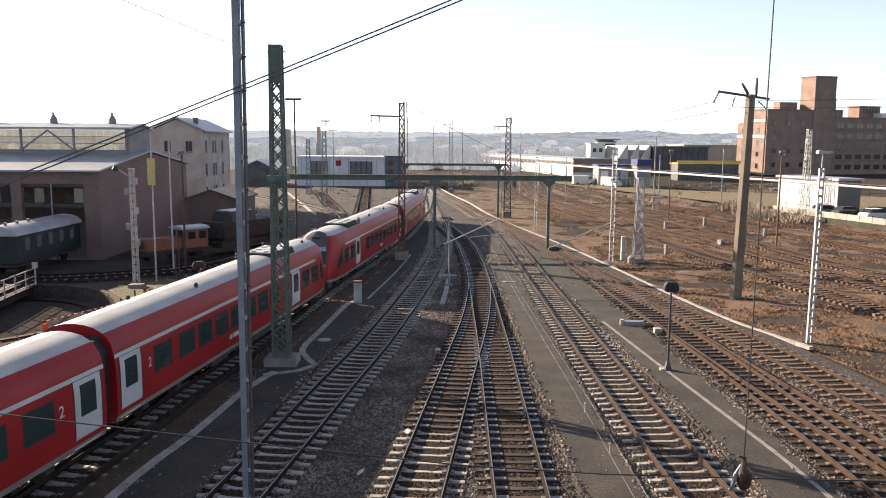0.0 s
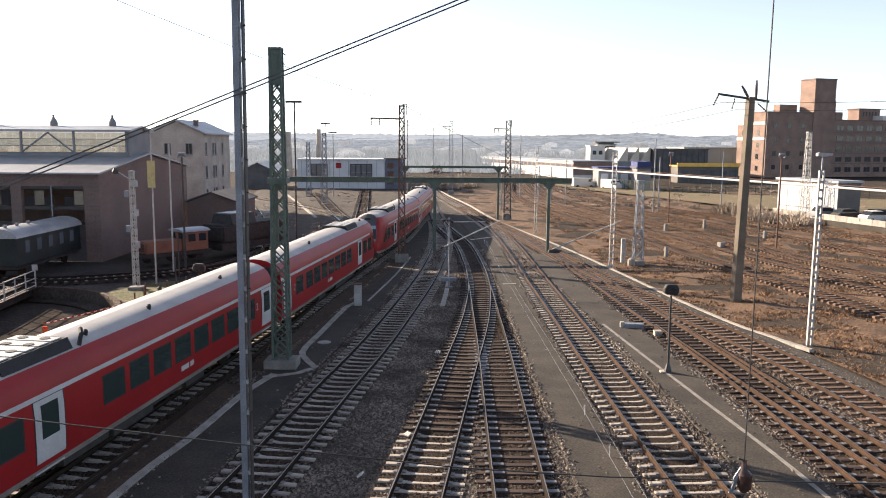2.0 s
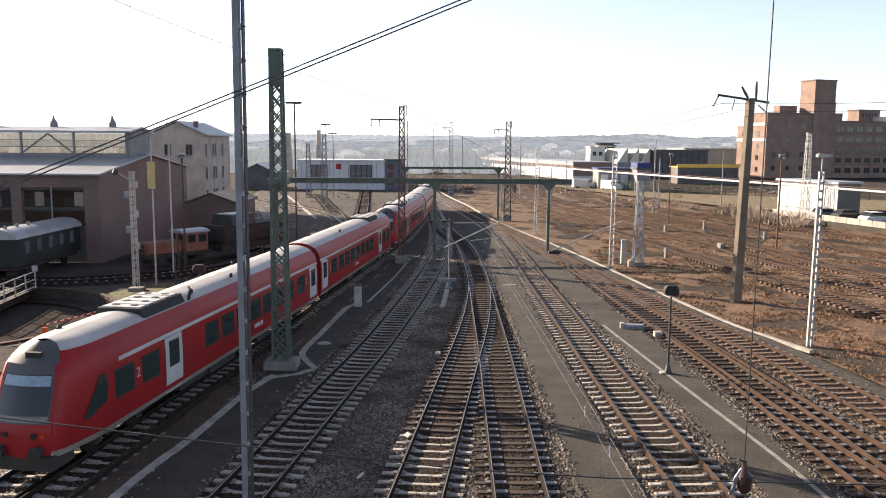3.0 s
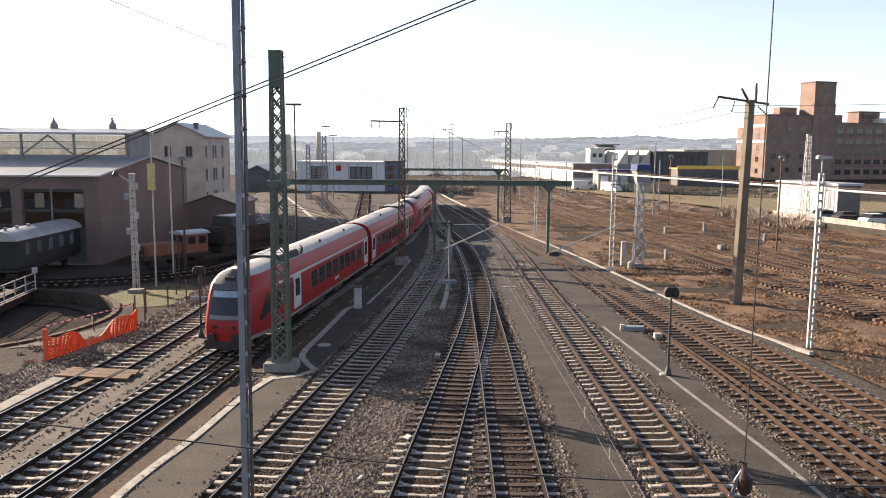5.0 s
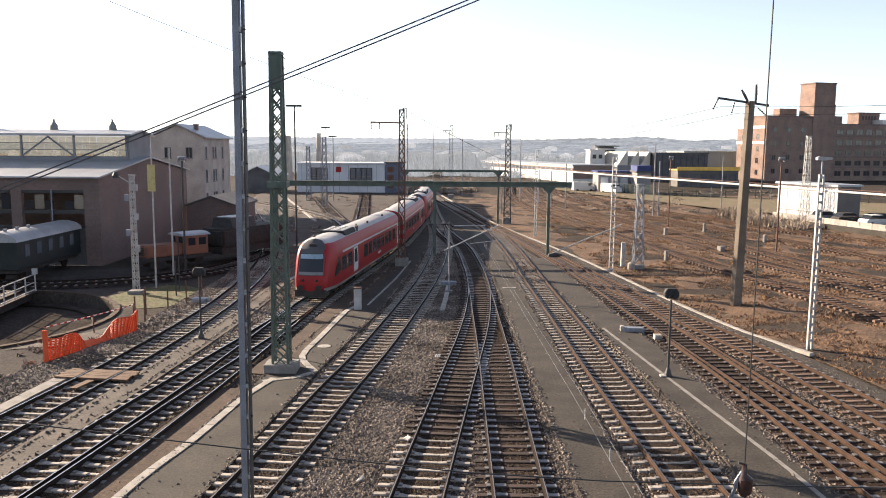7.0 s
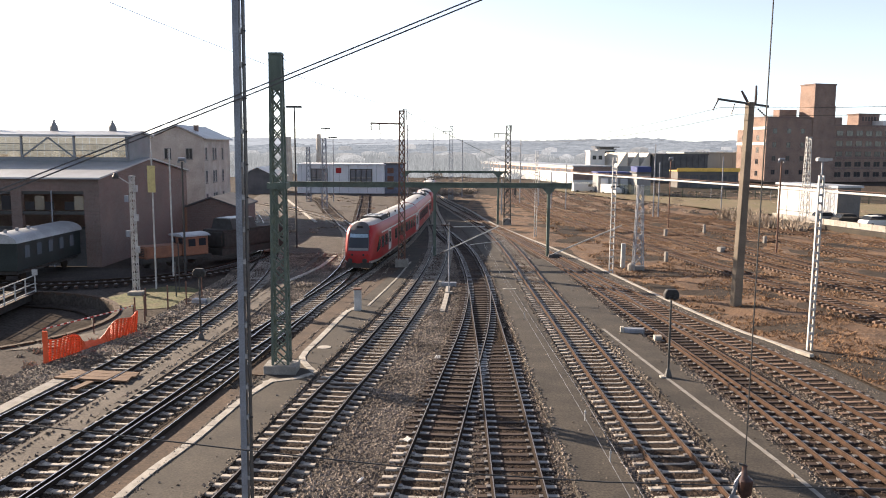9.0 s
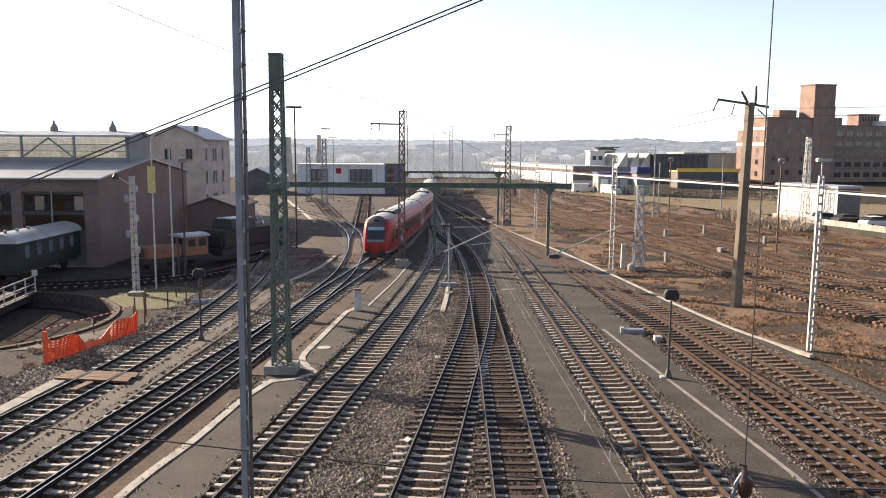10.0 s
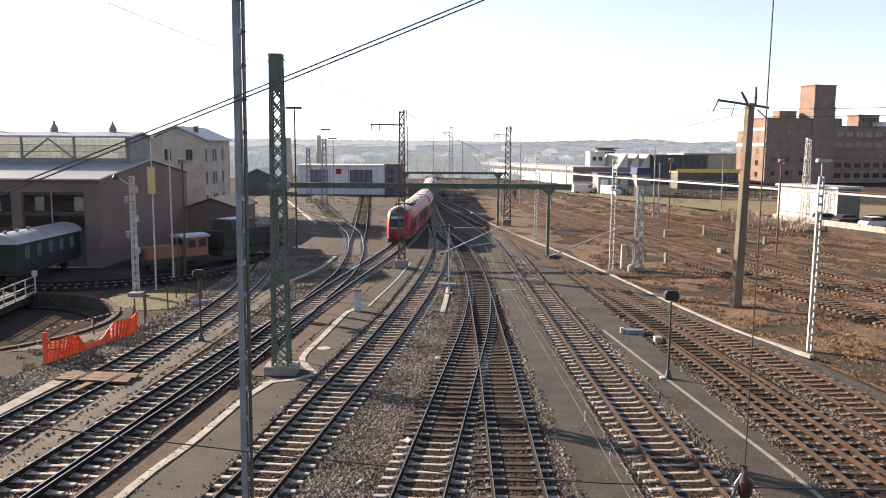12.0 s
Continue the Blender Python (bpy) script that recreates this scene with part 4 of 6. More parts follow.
ladder_mast("white ladder-like lamp mast in dead grass", 19.0, 40.0, 8.8, 0.22, M["pale_steel"], lamp=True, lean=0.3)
ladder_mast("pale narrow signal mast beside the duct", 13.75, 64.0, 9.4, 0.3, M["pale_steel"], lean=0.3, step=0.55)
ladder_mast("pale narrow mast far along the duct", 10.55, 90, 9.9, 0.25, M["pale_steel"], step=0.8)
mr = lattice_mast("pale lattice mast with a white box at its foot", 16.8, 67.5, 7.0, 0.8, 0.42, M["grey_steel"], base=(0.5, 0.15))
lattice_mast("pale lattice mast behind a concrete wall", 49.4, 108, 11.9, 0.95, 0.5, M["pale_steel"], base=(0.8, 0.2))
bm = B()
box(bm, 0, 0.35, 0, 0.35, -0.2, 1.9)
whole("relay_cabinet", bm, M["pale_steel"], "narrow pale steel cabinet in dead grass", "cabinet", m=pose(15.6, 68.5, 0))
bm = B()
tube(bm, [(0, 0, -0.2), (0, 0, 0.3), (0, 0, 0.45)], [0.32, 0.32, 0.15], 10)
whole("stone_marker", bm, M["edge"], "squat white stone marker in the grass", "marker", m=pose(16.1, 66.9, 0))


def lamp_pole(label, x, y, h, material, head="side", group="lamp poles"):
    top = simple_pole(label, x, y, h, 0.075, material, "lamp_pole", "lamp", group)
    bm = B()
    if head == "bar":
        box(bm, -0.85, 0.7, -0.18, 0.18, h + 0.12, h + 0.32)
    else:
        tube(bm, [(-0.28, 0, h + 0.12), (-0.2, 0, h + 0.4), (0.2, 0, h + 0.4), (0.28, 0, h + 0.12)], [0.1, 0.17, 0.17, 0.1], 8)
    part("lamp_head", bm, M["dark_steel"] if head == "bar" else M["grey_steel"], top)
    return top


lamp_pole("rust-brown lamp pole with small round head", 33.0, 77.7, 9.0, M["rust_steel"])
lamp_pole("rust-brown lamp pole with small round head", 30.0, 105, 8.8, M["rust_steel"])
lamp_pole("tall dark floodlight pole with a flat bar head", -14.85, 79.7, 14.05, M["dark_steel"], "bar")
lamp_pole("tall hazy floodlight pole with a flat bar head", -19.9, 135, 13.3, M["grey_steel"], "bar")
lamp_pole("tall hazy floodlight pole with a flat bar head", -20.8, 150, 12.0, M["grey_steel"], "bar")
lamp_pole("dark lamp pole with curved head by the depot", -20.4, 62, 8.9, M["dark_steel"])
simple_pole("pale slim pole near the depot", -20.85, 60.5, 9.9, 0.06, M["pale_steel"], "pole", "pole", "")
for x, y, h in ((31.9, 120, 10.9), (14.5, 150, 12.0), (9.2, 125, 5.4), (21.2, 137, 7.5), (48.5, 138, 9.0), (-6.8, 150, 14.5), (4.0, 170, 12), (-2.5, 190, 14), (-9.5, 185, 13.5), (33.2, 122, 8.2)):
    simple_pole("slim grey pole standing among far tracks", x, y, h, 0.08, M["grey_steel"], group="slim far poles")
for x, y, h in ((-19.5, 130, 11.6), (-25.5, 150, 10.2)):
    lattice_mast("hazy lattice mast in the far yard", x, y, h, 0.9, 0.55, M["grey_steel"], group="far lattice masts", base=(0.5, 0.2))


# ---- signals and trackside gear ----
def dwarf_signal(label, x, y, h, rot=0.0):
    top = thing("shunting_signal", label, "signal", "shunting signals", pose(x, y, 0, 0, 0, rot))
    bm = B()
    tube(bm, [(0, 0, 0.25), (0, 0, h - 0.5)], [0.06, 0.045], 8)
    part("post", bm, M["dark_steel"], top)
    bm = B()
    tube(bm, [(0, 0, -0.1), (0, 0, 0.15), (0, 0, 0.45)], [0.2, 0.17, 0.07], 8)
    part("foot", bm, M["dark_steel"], top)
    bm = B()
    box(bm, -0.35, -0.08, -0.14, 0.14, -0.1, 0.12)
    part("terminal_block", bm, M["edge"], top, "pale terminal block")
    bm = B()
    prism(bm, [(-0.24, h - 0.44), (0.24, h - 0.44), (0.32, h - 0.34), (0.32, h - 0.17), (0.22, h), (-0.22, h), (-0.32, h - 0.17), (-0.32, h - 0.34)], -0.14, 0.14)
    bmesh.ops.bevel(bm, geom=bm.edges[:], offset=0.03, segments=1, affect="EDGES")
    head = part("signal_head", bm, M["rubber"], top, "black signal head")
    for u, v in ((-0.1, h - 0.34), (0.1, h - 0.2), (0.1, h - 0.38)):
        bm = B()
        tube(bm, [(u, -0.24, v), (u, -0.13, v)], 0.06, 8)
        part("lens_hood", bm, M["rubber"], head)
    return top


dwarf_signal("black shunting signal on a thin post in asphalt", 9.98, 34.0, 4.0)
dwarf_signal("black shunting signal on a thin post by the ballast", -12.6, 40.4, 3.8)

bm = B()
box(bm, -0.22, 0.22, -0.2, 0.2, 0, 1.35)
bmesh.ops.bevel(bm, geom=bm.edges[:], offset=0.02, segments=1, affect="EDGES")
cab = thing("track_phone_box", "pale grey cabinet with a reddish lid", "cabinet", m=pose(-5.26, 48.2, 0.0))
part("body", bm, M["pale_steel"], cab)
bm = B()
box(bm, -0.24, 0.24, -0.22, 0.22, 1.351, 1.44)
part("lid", bm, M["rust_steel"], cab)


def point_machine(x, y, rot, label="grey point machine with rods beside the rails"):
    top = thing("point_machine", label, "point machine", "point machines", pose(x, y, 0.05, 0, 0, rot))
    bm = B()
    box(bm, -0.55, 0.55, -0.25, 0.25, -0.1, 0.22)
    bmesh.ops.bevel(bm, geom=bm.edges[:], offset=0.04, segments=1, affect="EDGES")
    part("casing", bm, M["grey_steel"], top)
    bm = B()
    tube(bm, [(0.5, 0, 0.08), (1.3, 0, 0.08)], 0.03, 6)
    part("rod", bm, M["rust_steel"], top)
    bm = B()
    box(bm, -0.75, -0.56, -0.16, 0.1, -0.1, 0.3)
    part("terminal_block", bm, M["edge"], top)
    return top


point_machine(10.55, 42.7, -5)
point_machine(0.45, 57.5, 0)
point_machine(-15.7, 50.5, 160)
bm = B()
box(bm, -0.18, 0.18, -0.2, 0.2, -0.1, 0.28)
whole("stone_marker", bm, M["edge"], "small orange-stained stone beside rusty rails", "marker", m=pose(11.4, 41.0, 0))
bm = B()
tube(bm, [(0, 0, 0.0), (0, 0, 0.075)], 0.34, 20)
whole("manhole_cover", bm, M["edge"], "round pale manhole cover in the asphalt", "manhole", m=pose(-5.95, 38.9, 0))
for x, y in ((4.65, 55.9), (4.9, 56.0)):
    bm = B()
    box(bm, -0.35, 0.35, -0.16, 0.16, 0, 0.08)
    whole("duct_lid", bm, M["edge"], "single pale concrete lid lying on the path", "slab", m=pose(x, y, 0.01))
for x, y in ((-0.35, 37.0), (-2.5, 22.9), (-1.3, 26.2)):
    bm = B()
    for k in range(3):
        beam(bm, (0.1 * k, 0, 0.02), (0.08 * k + 0.05, 0.14, 0.12), 0.05)
    whole("litter", bm, M["white"], "crumpled white scrap lying on the ballast", "litter", m=pose(x, y, 0.03, 0, 0, 40 * x))
# wire-worked signal lines along the middle path
sw = thing("signal_wire_run", "two thin signal wires on short stakes along the path", "wire")
for off in (0.0, 0.38):
    bm = B()
    tube(bm, [(5.35 + off, 18, 0.32), (5.2 + off, 30, 0.3), (4.85 + off * 0.8, 45, 0.3), (4.5 + off * 0.6, 62, 0.3), (4.2 + off * 0.4, 80, 0.3)], 0.006, 5)
    part("wire", bm, M["grey_steel"], sw)
for x, y in ((5.42, 24.4), (5.3, 28.3), (4.85, 46), (4.5, 62), (4.2, 79.5)):
    bm = B()
    beam(bm, (x, y, -0.1), (x, y, 0.46), 0.03)
    box(bm, x - 0.035, x + 0.035, y - 0.02, y + 0.02, 0.33, 0.4)
    part("stake", bm, M["pale_steel"], sw)

cantilever_post(0.43, 54.5)
tube_bar(10.05, 73.0)

# plank crossing over the depot track
xp = thing("plank_crossing", "brown timber planks laid across the depot track", "crossing")
for k in range(6):
    for u0, u1 in ((-1.75 + 0.05 * (k % 2), -0.83), (-0.67, 0.67), (0.83, 1.6 - 0.06 * (k % 3))):
        bm = B()
        box(bm, u0, u1, -0.66 + k * 0.22, -0.46 + k * 0.22, 0.1, 0.178)
        part("plank", bm, M["timber"], xp).matrix_basis = pose(-14.85, 33.4, random.uniform(-0.006, 0.004), 0, 0, -8)
bm = B()
box(bm, -0.16, 0.16, -1.9, -0.75, 0.08, 0.15)
part("plank", bm, M["timber"], xp).matrix_basis = pose(-14.75, 33.3, 0, 0, 0, -12)


# ---- cables overhead ----
def cable(label, pts, r, sag=0.0, name="overhead_cable", material=None, group="", n=14):
    a, b = Vector(pts[0]), Vector(pts[1])
    line = [a.lerp(b, k / n) - Vector((0, 0, sag * 4 * (k / n) * (1 - k / n))) for k in range(n + 1)]
    bm = B()
    tube(bm, line, r, 6)
    return whole(name, bm, material or M["wire"], label, "cable", group)


cable("heavy dark grey overhead cable slung across the yard", ((-22.2, 19.83, 4.70), (9.92, 19.83, 17.45)), 0.019, 0.2, material=M["cable"], group="twin overhead cables")
cable("heavy dark grey overhead cable slung across the yard", ((-22.2, 19.83, 4.58), (9.92, 19.83, 17.35)), 0.019, 0.2, material=M["cable"], group="twin overhead cables")
cl = thing("hanging_wire", "thin black wires meeting at a ribbed insulator clamp", "wire", m=pose(4.8, 12, 4.73))
bm = B()
tube(bm, [(-16.8, 0, 1.57), (-11.75, 0, 0.97), (-8.0, 0, 0.54), (-4.45, 0, 0.17), (-2.2, 0, 0.04), (0, 0, -0.01), (2.3, 0, -0.05), (7.2, 0, -0.11)], 0.011, 6)
part("low_wire", bm, M["wire"], cl)
bm = B()
tube(bm, [(0.0, 0, 0.3), (0.02, 0, 5), (0.05, 0, 10.2)], 0.011, 6)
part("drop_wire", bm, M["wire"], cl)
bm = B()
tube(bm, [(0.0, 0, -0.2), (0.02, 0, -0.12), (0.02, 0, 0.1), (0.0, 0, 0.18), (0.0, 0, 0.34)], [0.05, 0.11, 0.12, 0.05, 0.035], 10)
part("insulator_body", bm, M["porcelain"], cl, smooth=True)
for dx in (-0.13, -0.1):
    bm = B()
    tube(bm, [(dx + 0.1, 0.02, 0.2), (dx, 0.0, 0.05), (dx - 0.04, 0, -0.12), (dx - 0.08, 0, -0.22)], 0.022, 6)
    part("jumper", bm, M["grey_steel"], cl)
bm = B()
beam(bm, (-0.1, 0, 0.36), (0.04, 0, 0.32), 0.03)
part("hook", bm, M["dark_steel"], cl)
cable("thin wire between line masts", ((-3.35, 66.6, 13.2), (10.4, 74, 6.95)), 0.018, 0.3)
cable("thin wire between line masts", ((-3.35, 66.6, 13.2), (-14, 34, 16)), 0.012, 0.3)
for z, dx in ((12.75, -1.9), (12.3, -0.95)):
    cable("slack line wire across the field", ((19.3 + dx + 0.3, 51.3, z), (9, 150, z + 0.6)), 0.014, 1.6, group="line wires over the field")
    cable("slack line wire across the field", ((19.3 + dx + 0.3, 51.3, z), (45, 34, z + 1.2)), 0.014, 0.6, group="line wires over the field")
# white overhead cable across the far field, built as a pipe on added supports
pipe = thing("pipe_bridge", "long white overhead line built as a pipe, with a red cable", "pipe")
bm = B()
tube(bm, [(17.0, 145, 6.3), (24.5, 110, 6.35), (33, 83, 6.3), (40, 68, 6.1), (52, 52, 5.9)], 0.11, 10)
part("pipe", bm, M["white"], pipe)
bm = B()
tube(bm, [(17.0, 145, 6.55), (24.5, 110, 6.6), (33, 83, 6.55), (40, 68, 6.35), (52, 52, 6.15)], 0.03, 6)
part("cable", bm, M["rust_steel"], pipe)
for x, y in ((17.3, 143.6), (51.7, 52.4), (18.8, 138)):
    bm = B()
    beam(bm, (x, y, -0.3), (x, y, 6.2), 0.16)
    part("support", bm, M["grey_steel"], pipe)

# tubular frame standing in the yard behind the depot track
lf = thing("loading_frame", "pale tubular steel frame standing in the yard", "frame")
for a, b in (((-19.7, 78, 2.4), (-16.8, 78, 3.3)), ((-19.9, 78, 1.9), (-16.7, 78, -0.2)), ((-19.6, 78, 2.4), (-18.8, 78, 1.2)), ((-16.8, 78, 3.3), (-16.9, 79, -0.2)), ((-19.9, 78.3, 2.0), (-19.9, 78.5, -0.2)),
             ((-18.5, 78.2, 2.8), (-17.4, 78.3, 0.3)), ((-20.6, 78, 1.1), (-18.0, 78, 2.95))):
    bm = B()
    tube(bm, [a, b], 0.06, 6)
    part("bar", bm, M["pale_steel"], lf)
# short dark stubs, stones and boxes along the far tracks
for x, y, w, h in ((20.5, 72, 0.3, 0.9), (26.0, 92, 0.35, 1.0), (22.0, 88, 0.3, 0.8), (32.5, 98, 0.3, 1.0), (36.0, 88, 0.35, 0.7), (28.0, 79, 0.6, 0.5)):
    bm = B()
    box(bm, -w / 2, w / 2, -w / 2, w / 2, -0.3, h)
    bmesh.ops.bevel(bm, geom=bm.edges[:], offset=0.04, segments=1, affect="EDGES")
    whole("trackside_box", bm, M["concrete"], "small weathered trackside box in dead grass", "box", "trackside boxes", m=pose(x, y, -0.1, 0, 0, 20))
# line wires over the far tracks
for a, b, sg in (((8.66, 107, 11.9), (1.5, 160, 13.4), 0.8), ((6.9, 107, 11.9), (0.2, 160, 13.2), 0.8), ((-3.5, 66.6, 11.9), (1.5, 160, 13.4), 1.5), ((-6.0, 66.6, 11.7), (-6.8, 150, 13.8), 1.2), ((-0.8, 74, 6.95), (0.5, 107, 6.85), 0.3), ((1.5, 160, 12.6), (-2.5, 190, 12.6), 0.4), ((-9.5, 185, 12.0), (-19.5, 130, 11.2), 0.6)):
    cable("thin line wire over the far tracks", (a, b), 0.016, sg, group="far line wires")


# ---- depot yard ----
def windowed_wall(parent, m, cols, rows, w, h, z0, dx, dz, u0, glass="pane", frame="greyclad", name="window", depth=0.06, skip=()):
    """Windows in even rows on the face y = 0 of the space m; each has a frame, a pane and a sill."""
    bm = B()
    for a, b, c, d in ((-w / 2, -w / 2 + 0.08, 0, h), (w / 2 - 0.08, w / 2, 0, h), (-w / 2 + 0.08, w / 2 - 0.08, 0, 0.08), (-w / 2 + 0.08, w / 2 - 0.08, h - 0.08, h), (-0.03, 0.03, 0.08, h - 0.08)):
        box(bm, a, b, -0.05, 0.03, c, d)
    fm = finish(bm, "window_frame", M[frame])
    bm = B()
    box(bm, -w / 2 + 0.08, w / 2 - 0.08, -0.02, 0.02, 0.08, h - 0.08)
    pm = finish(bm, "pane", M[glass])
    bm = B()
    box(bm, -w / 2 - 0.08, w / 2 + 0.08, -0.12, 0.03, -0.1, -0.005)
    sm = finish(bm, "sill", M["concrete"])
    for r in range(rows):
        for c in range(cols):
            if (c, r) in skip:
                continue
            win = piece(name, fm, parent, m @ Matrix.Translation((u0 + c * dx, 0, z0 + r * dz)))
            piece("pane", pm, win, Matrix())
            piece("sill", sm, win, Matrix())


def engine_shed():
    d = thing("engine_shed", "dark brick engine shed with glazed roof lantern", "building")
    # gable wall towards the tracks, front wall towards the pit
    x1, y0, y1, eave, ridge = -29.15, 67.0, 90.0, 7.3, 8.8
    bm = B()
    outline = [(y0, -0.3), (y1, -0.3), (y1, eave), ((y0 + y1) / 2, ridge), (y0, eave)]
    a, b = [[bm.verts.new((x, y, z)) for y, z in outline] for x in (x1, x1 - 0.4)]
    for k in range(5):
        bm.faces.new((a[k], a[(k + 1) % 5], b[(k + 1) % 5], b[k]))
    bm.faces.new(a)
    bm.faces.new(b[::-1])
    part("gable_wall", bm, M["brick"], d)
    # front wall: brick piers with wide openings between
    for k in range(6):
        bm = B()
        xr = x1 - 0.41 - k * 6.2
        box(bm, xr - 0.9, xr, y0, y0 + 0.45, -0.3, eave - 0.003)
        part("pier", bm, M["brick"], d)
        bm = B()
        box(bm, xr - 6.2, xr - 0.9, y0 + 0.05, y0 + 0.4, 6.25, eave - 0.003)
        part("lintel_wall", bm, M["brick"], d)
        for z, h in ((6.0, 0.25), (4.25, 0.3), (3.0, 0.22)):
            bm = B()
            box(bm, xr - 6.2, xr - 0.9, y0 + 0.1, y0 + 0.32, z, z + h)
            part("door_beam", bm, M["dark_steel"], d)
        bm = B()
        box(bm, xr - 6.2, xr - 0.9, y0 + 0.18, y0 + 0.24, -0.2, 2.99)
        part("door_leaf", bm, M["darkroof"], d)
        for j in range(6):
            if (k + j) % 4 == 3:
                continue
            bm = B()
            box(bm, xr - 6.0 + j * 0.84, xr - 5.22 + j * 0.84, y0 + 0.18, y0 + 0.22, 4.65, 5.35 + 0.5 * (j % 2))
            part("toplight", bm, M["lantern"] if (j + k) % 2 else M["pane"], d)
        bm = B()
        tube(bm, [(xr - 3.6, y0 - 0.1, -0.2), (xr - 3.6, y0 - 0.1, 6.3)], 0.06, 8)
        part("downpipe", bm, M["grey_steel"], d)
    bm = B()
    box(bm, -80, x1 - 0.5, y1 - 0.4, y1, -0.3, eave)
    part("rear_wall", bm, M["brick"], d)
    ym = (y0 + y1) / 2
    for ya, yb in ((y0 - 0.5, ym - 2.6), (y1 + 0.5, ym + 2.6)):
        sl = (ridge - eave) / (ym - y0)
        za, zb = eave + 0.05 - 0.5 * sl, eave + 0.05 + (ym - 2.6 - y0) * sl
        bm = B()
        vs = [bm.verts.new(p) for p in ((-80, ya, za), (x1 + 0.3, ya, za), (x1 + 0.3, yb, zb), (-80, yb, zb), (-80, ya, za + 0.14), (x1 + 0.3, ya, za + 0.14), (x1 + 0.3, yb, zb + 0.14), (-80, yb, zb + 0.14))]
        for f in ((3, 2, 1, 0), (4, 5, 6, 7), (0, 1, 5, 4), (1, 2, 6, 5), (2, 3, 7, 6), (3, 0, 4, 7)):
            bm.faces.new([vs[i] for i in f])
        part("roof", bm, M["tin"], d, "pale sheet-metal roof")
    bm = B()
    for ya, yb in ((ym - 2.6, ym), (ym, ym + 2.6)):
        for v in box(bm, x1 - 0.95, x1 + 0.3, ya, yb, zb, zb + 0.14):
            v.co.z += sl * (2.6 - abs(v.co.y - ym))
    part("end_roof", bm, M["tin"], d)
    # the lantern
    yl, xl = ym - 2.7, x1 - 0.9
    zl0, zl1 = 8.75, 11.0
    for k in range(9):
        xr = xl - k * 5.0
        bm = B()
        box(bm, xr - 0.18, xr, yl - 0.08, yl + 0.1, zl0, zl1)
        part("lantern_post", bm, M["greyclad"], d)
        for j in range(7):
            for r in range(3):
                bm = B()
                box(bm, xr - 0.2 - (j + 1) * 0.685 + 0.045, xr - 0.2 - j * 0.685, yl, yl + 0.03, zl0 + 0.27 + r * 0.63, zl0 + 0.85 + r * 0.63)
                part("pane", bm, M["lantern"], d)
        if k == 1:
            bm = B()
            beam(bm, (xr - 2.5, yl - 0.05, zl1 - 0.15), (xr - 0.2, yl - 0.05, zl0 + 0.3), 0.13)
            beam(bm, (xr - 2.5, yl - 0.05, zl1 - 0.15), (xr - 5.0, yl - 0.05, zl0 + 0.3), 0.13)
            part("brace", bm, M["greyclad"], d)
    for r in (0.24, 0.87, 1.5):
        bm = B()
        box(bm, -80, xl - 0.18, yl + 0.035, yl + 0.07, zl0 + r - 0.03, zl0 + r + 0.03)
        part("glazing_bar", bm, M["greyclad"], d)
    bm = B()
    box(bm, -80, xl + 0.0, yl + 0.05, yl + 0.2, zl0 - 0.6, zl0 + 0.24)
    part("lantern_sill", bm, M["greyclad"], d)
    bm = B()
    prism(bm, [(-0.0, zl0 - 0.6), (5.4, zl0 - 0.6), (5.4, zl1), (2.7, zl1 + 0.4), (0, zl1)], 0, 0.15)
    for v in bm.verts:
        v.co = Vector((xl + 0.02 + v.co.y, yl + v.co.x, v.co.z))
    part("lantern_gable", bm, M["greyclad"], d)
    for s in (0, 1):
        bm = B()
        ya, yb = (yl - 0.35, ym) if s == 0 else (yl + 5.75, ym)
        za, zb = zl1 - 0.02, zl1 + 0.42
        vs = [bm.verts.new(p) for p in ((-80, ya, za), (xl + 0.5, ya, za), (xl + 0.5, yb, zb), (-80, yb, zb), (-80, ya, za + 0.16), (xl + 0.5, ya, za + 0.16), (xl + 0.5, yb, zb + 0.16), (-80, yb, zb + 0.16))]
        for f in ((3, 2, 1, 0), (4, 5, 6, 7), (0, 1, 5, 4), (1, 2, 6, 5), (2, 3, 7, 6), (3, 0, 4, 7)):
            bm.faces.new([vs[i] for i in f])
        part("lantern_roof", bm, M["tin"], d)
    for k in range(8):
        x = -32.5 - k * 5.75
        bm = B()
        tube(bm, [(x, ym, zl1 + 0.4), (x, ym, zl1 + 0.95), (x, ym, zl1 + 1.15), (x, ym, zl1 + 1.35), (x, ym, zl1 + 1.4), (x, ym, zl1 + 1.6)], [0.4, 0.36, 0.24, 0.13, 0.09, 0.13], 10)
        part("ridge_vent", bm, M["greyclad"], d)
    return d


engine_shed()


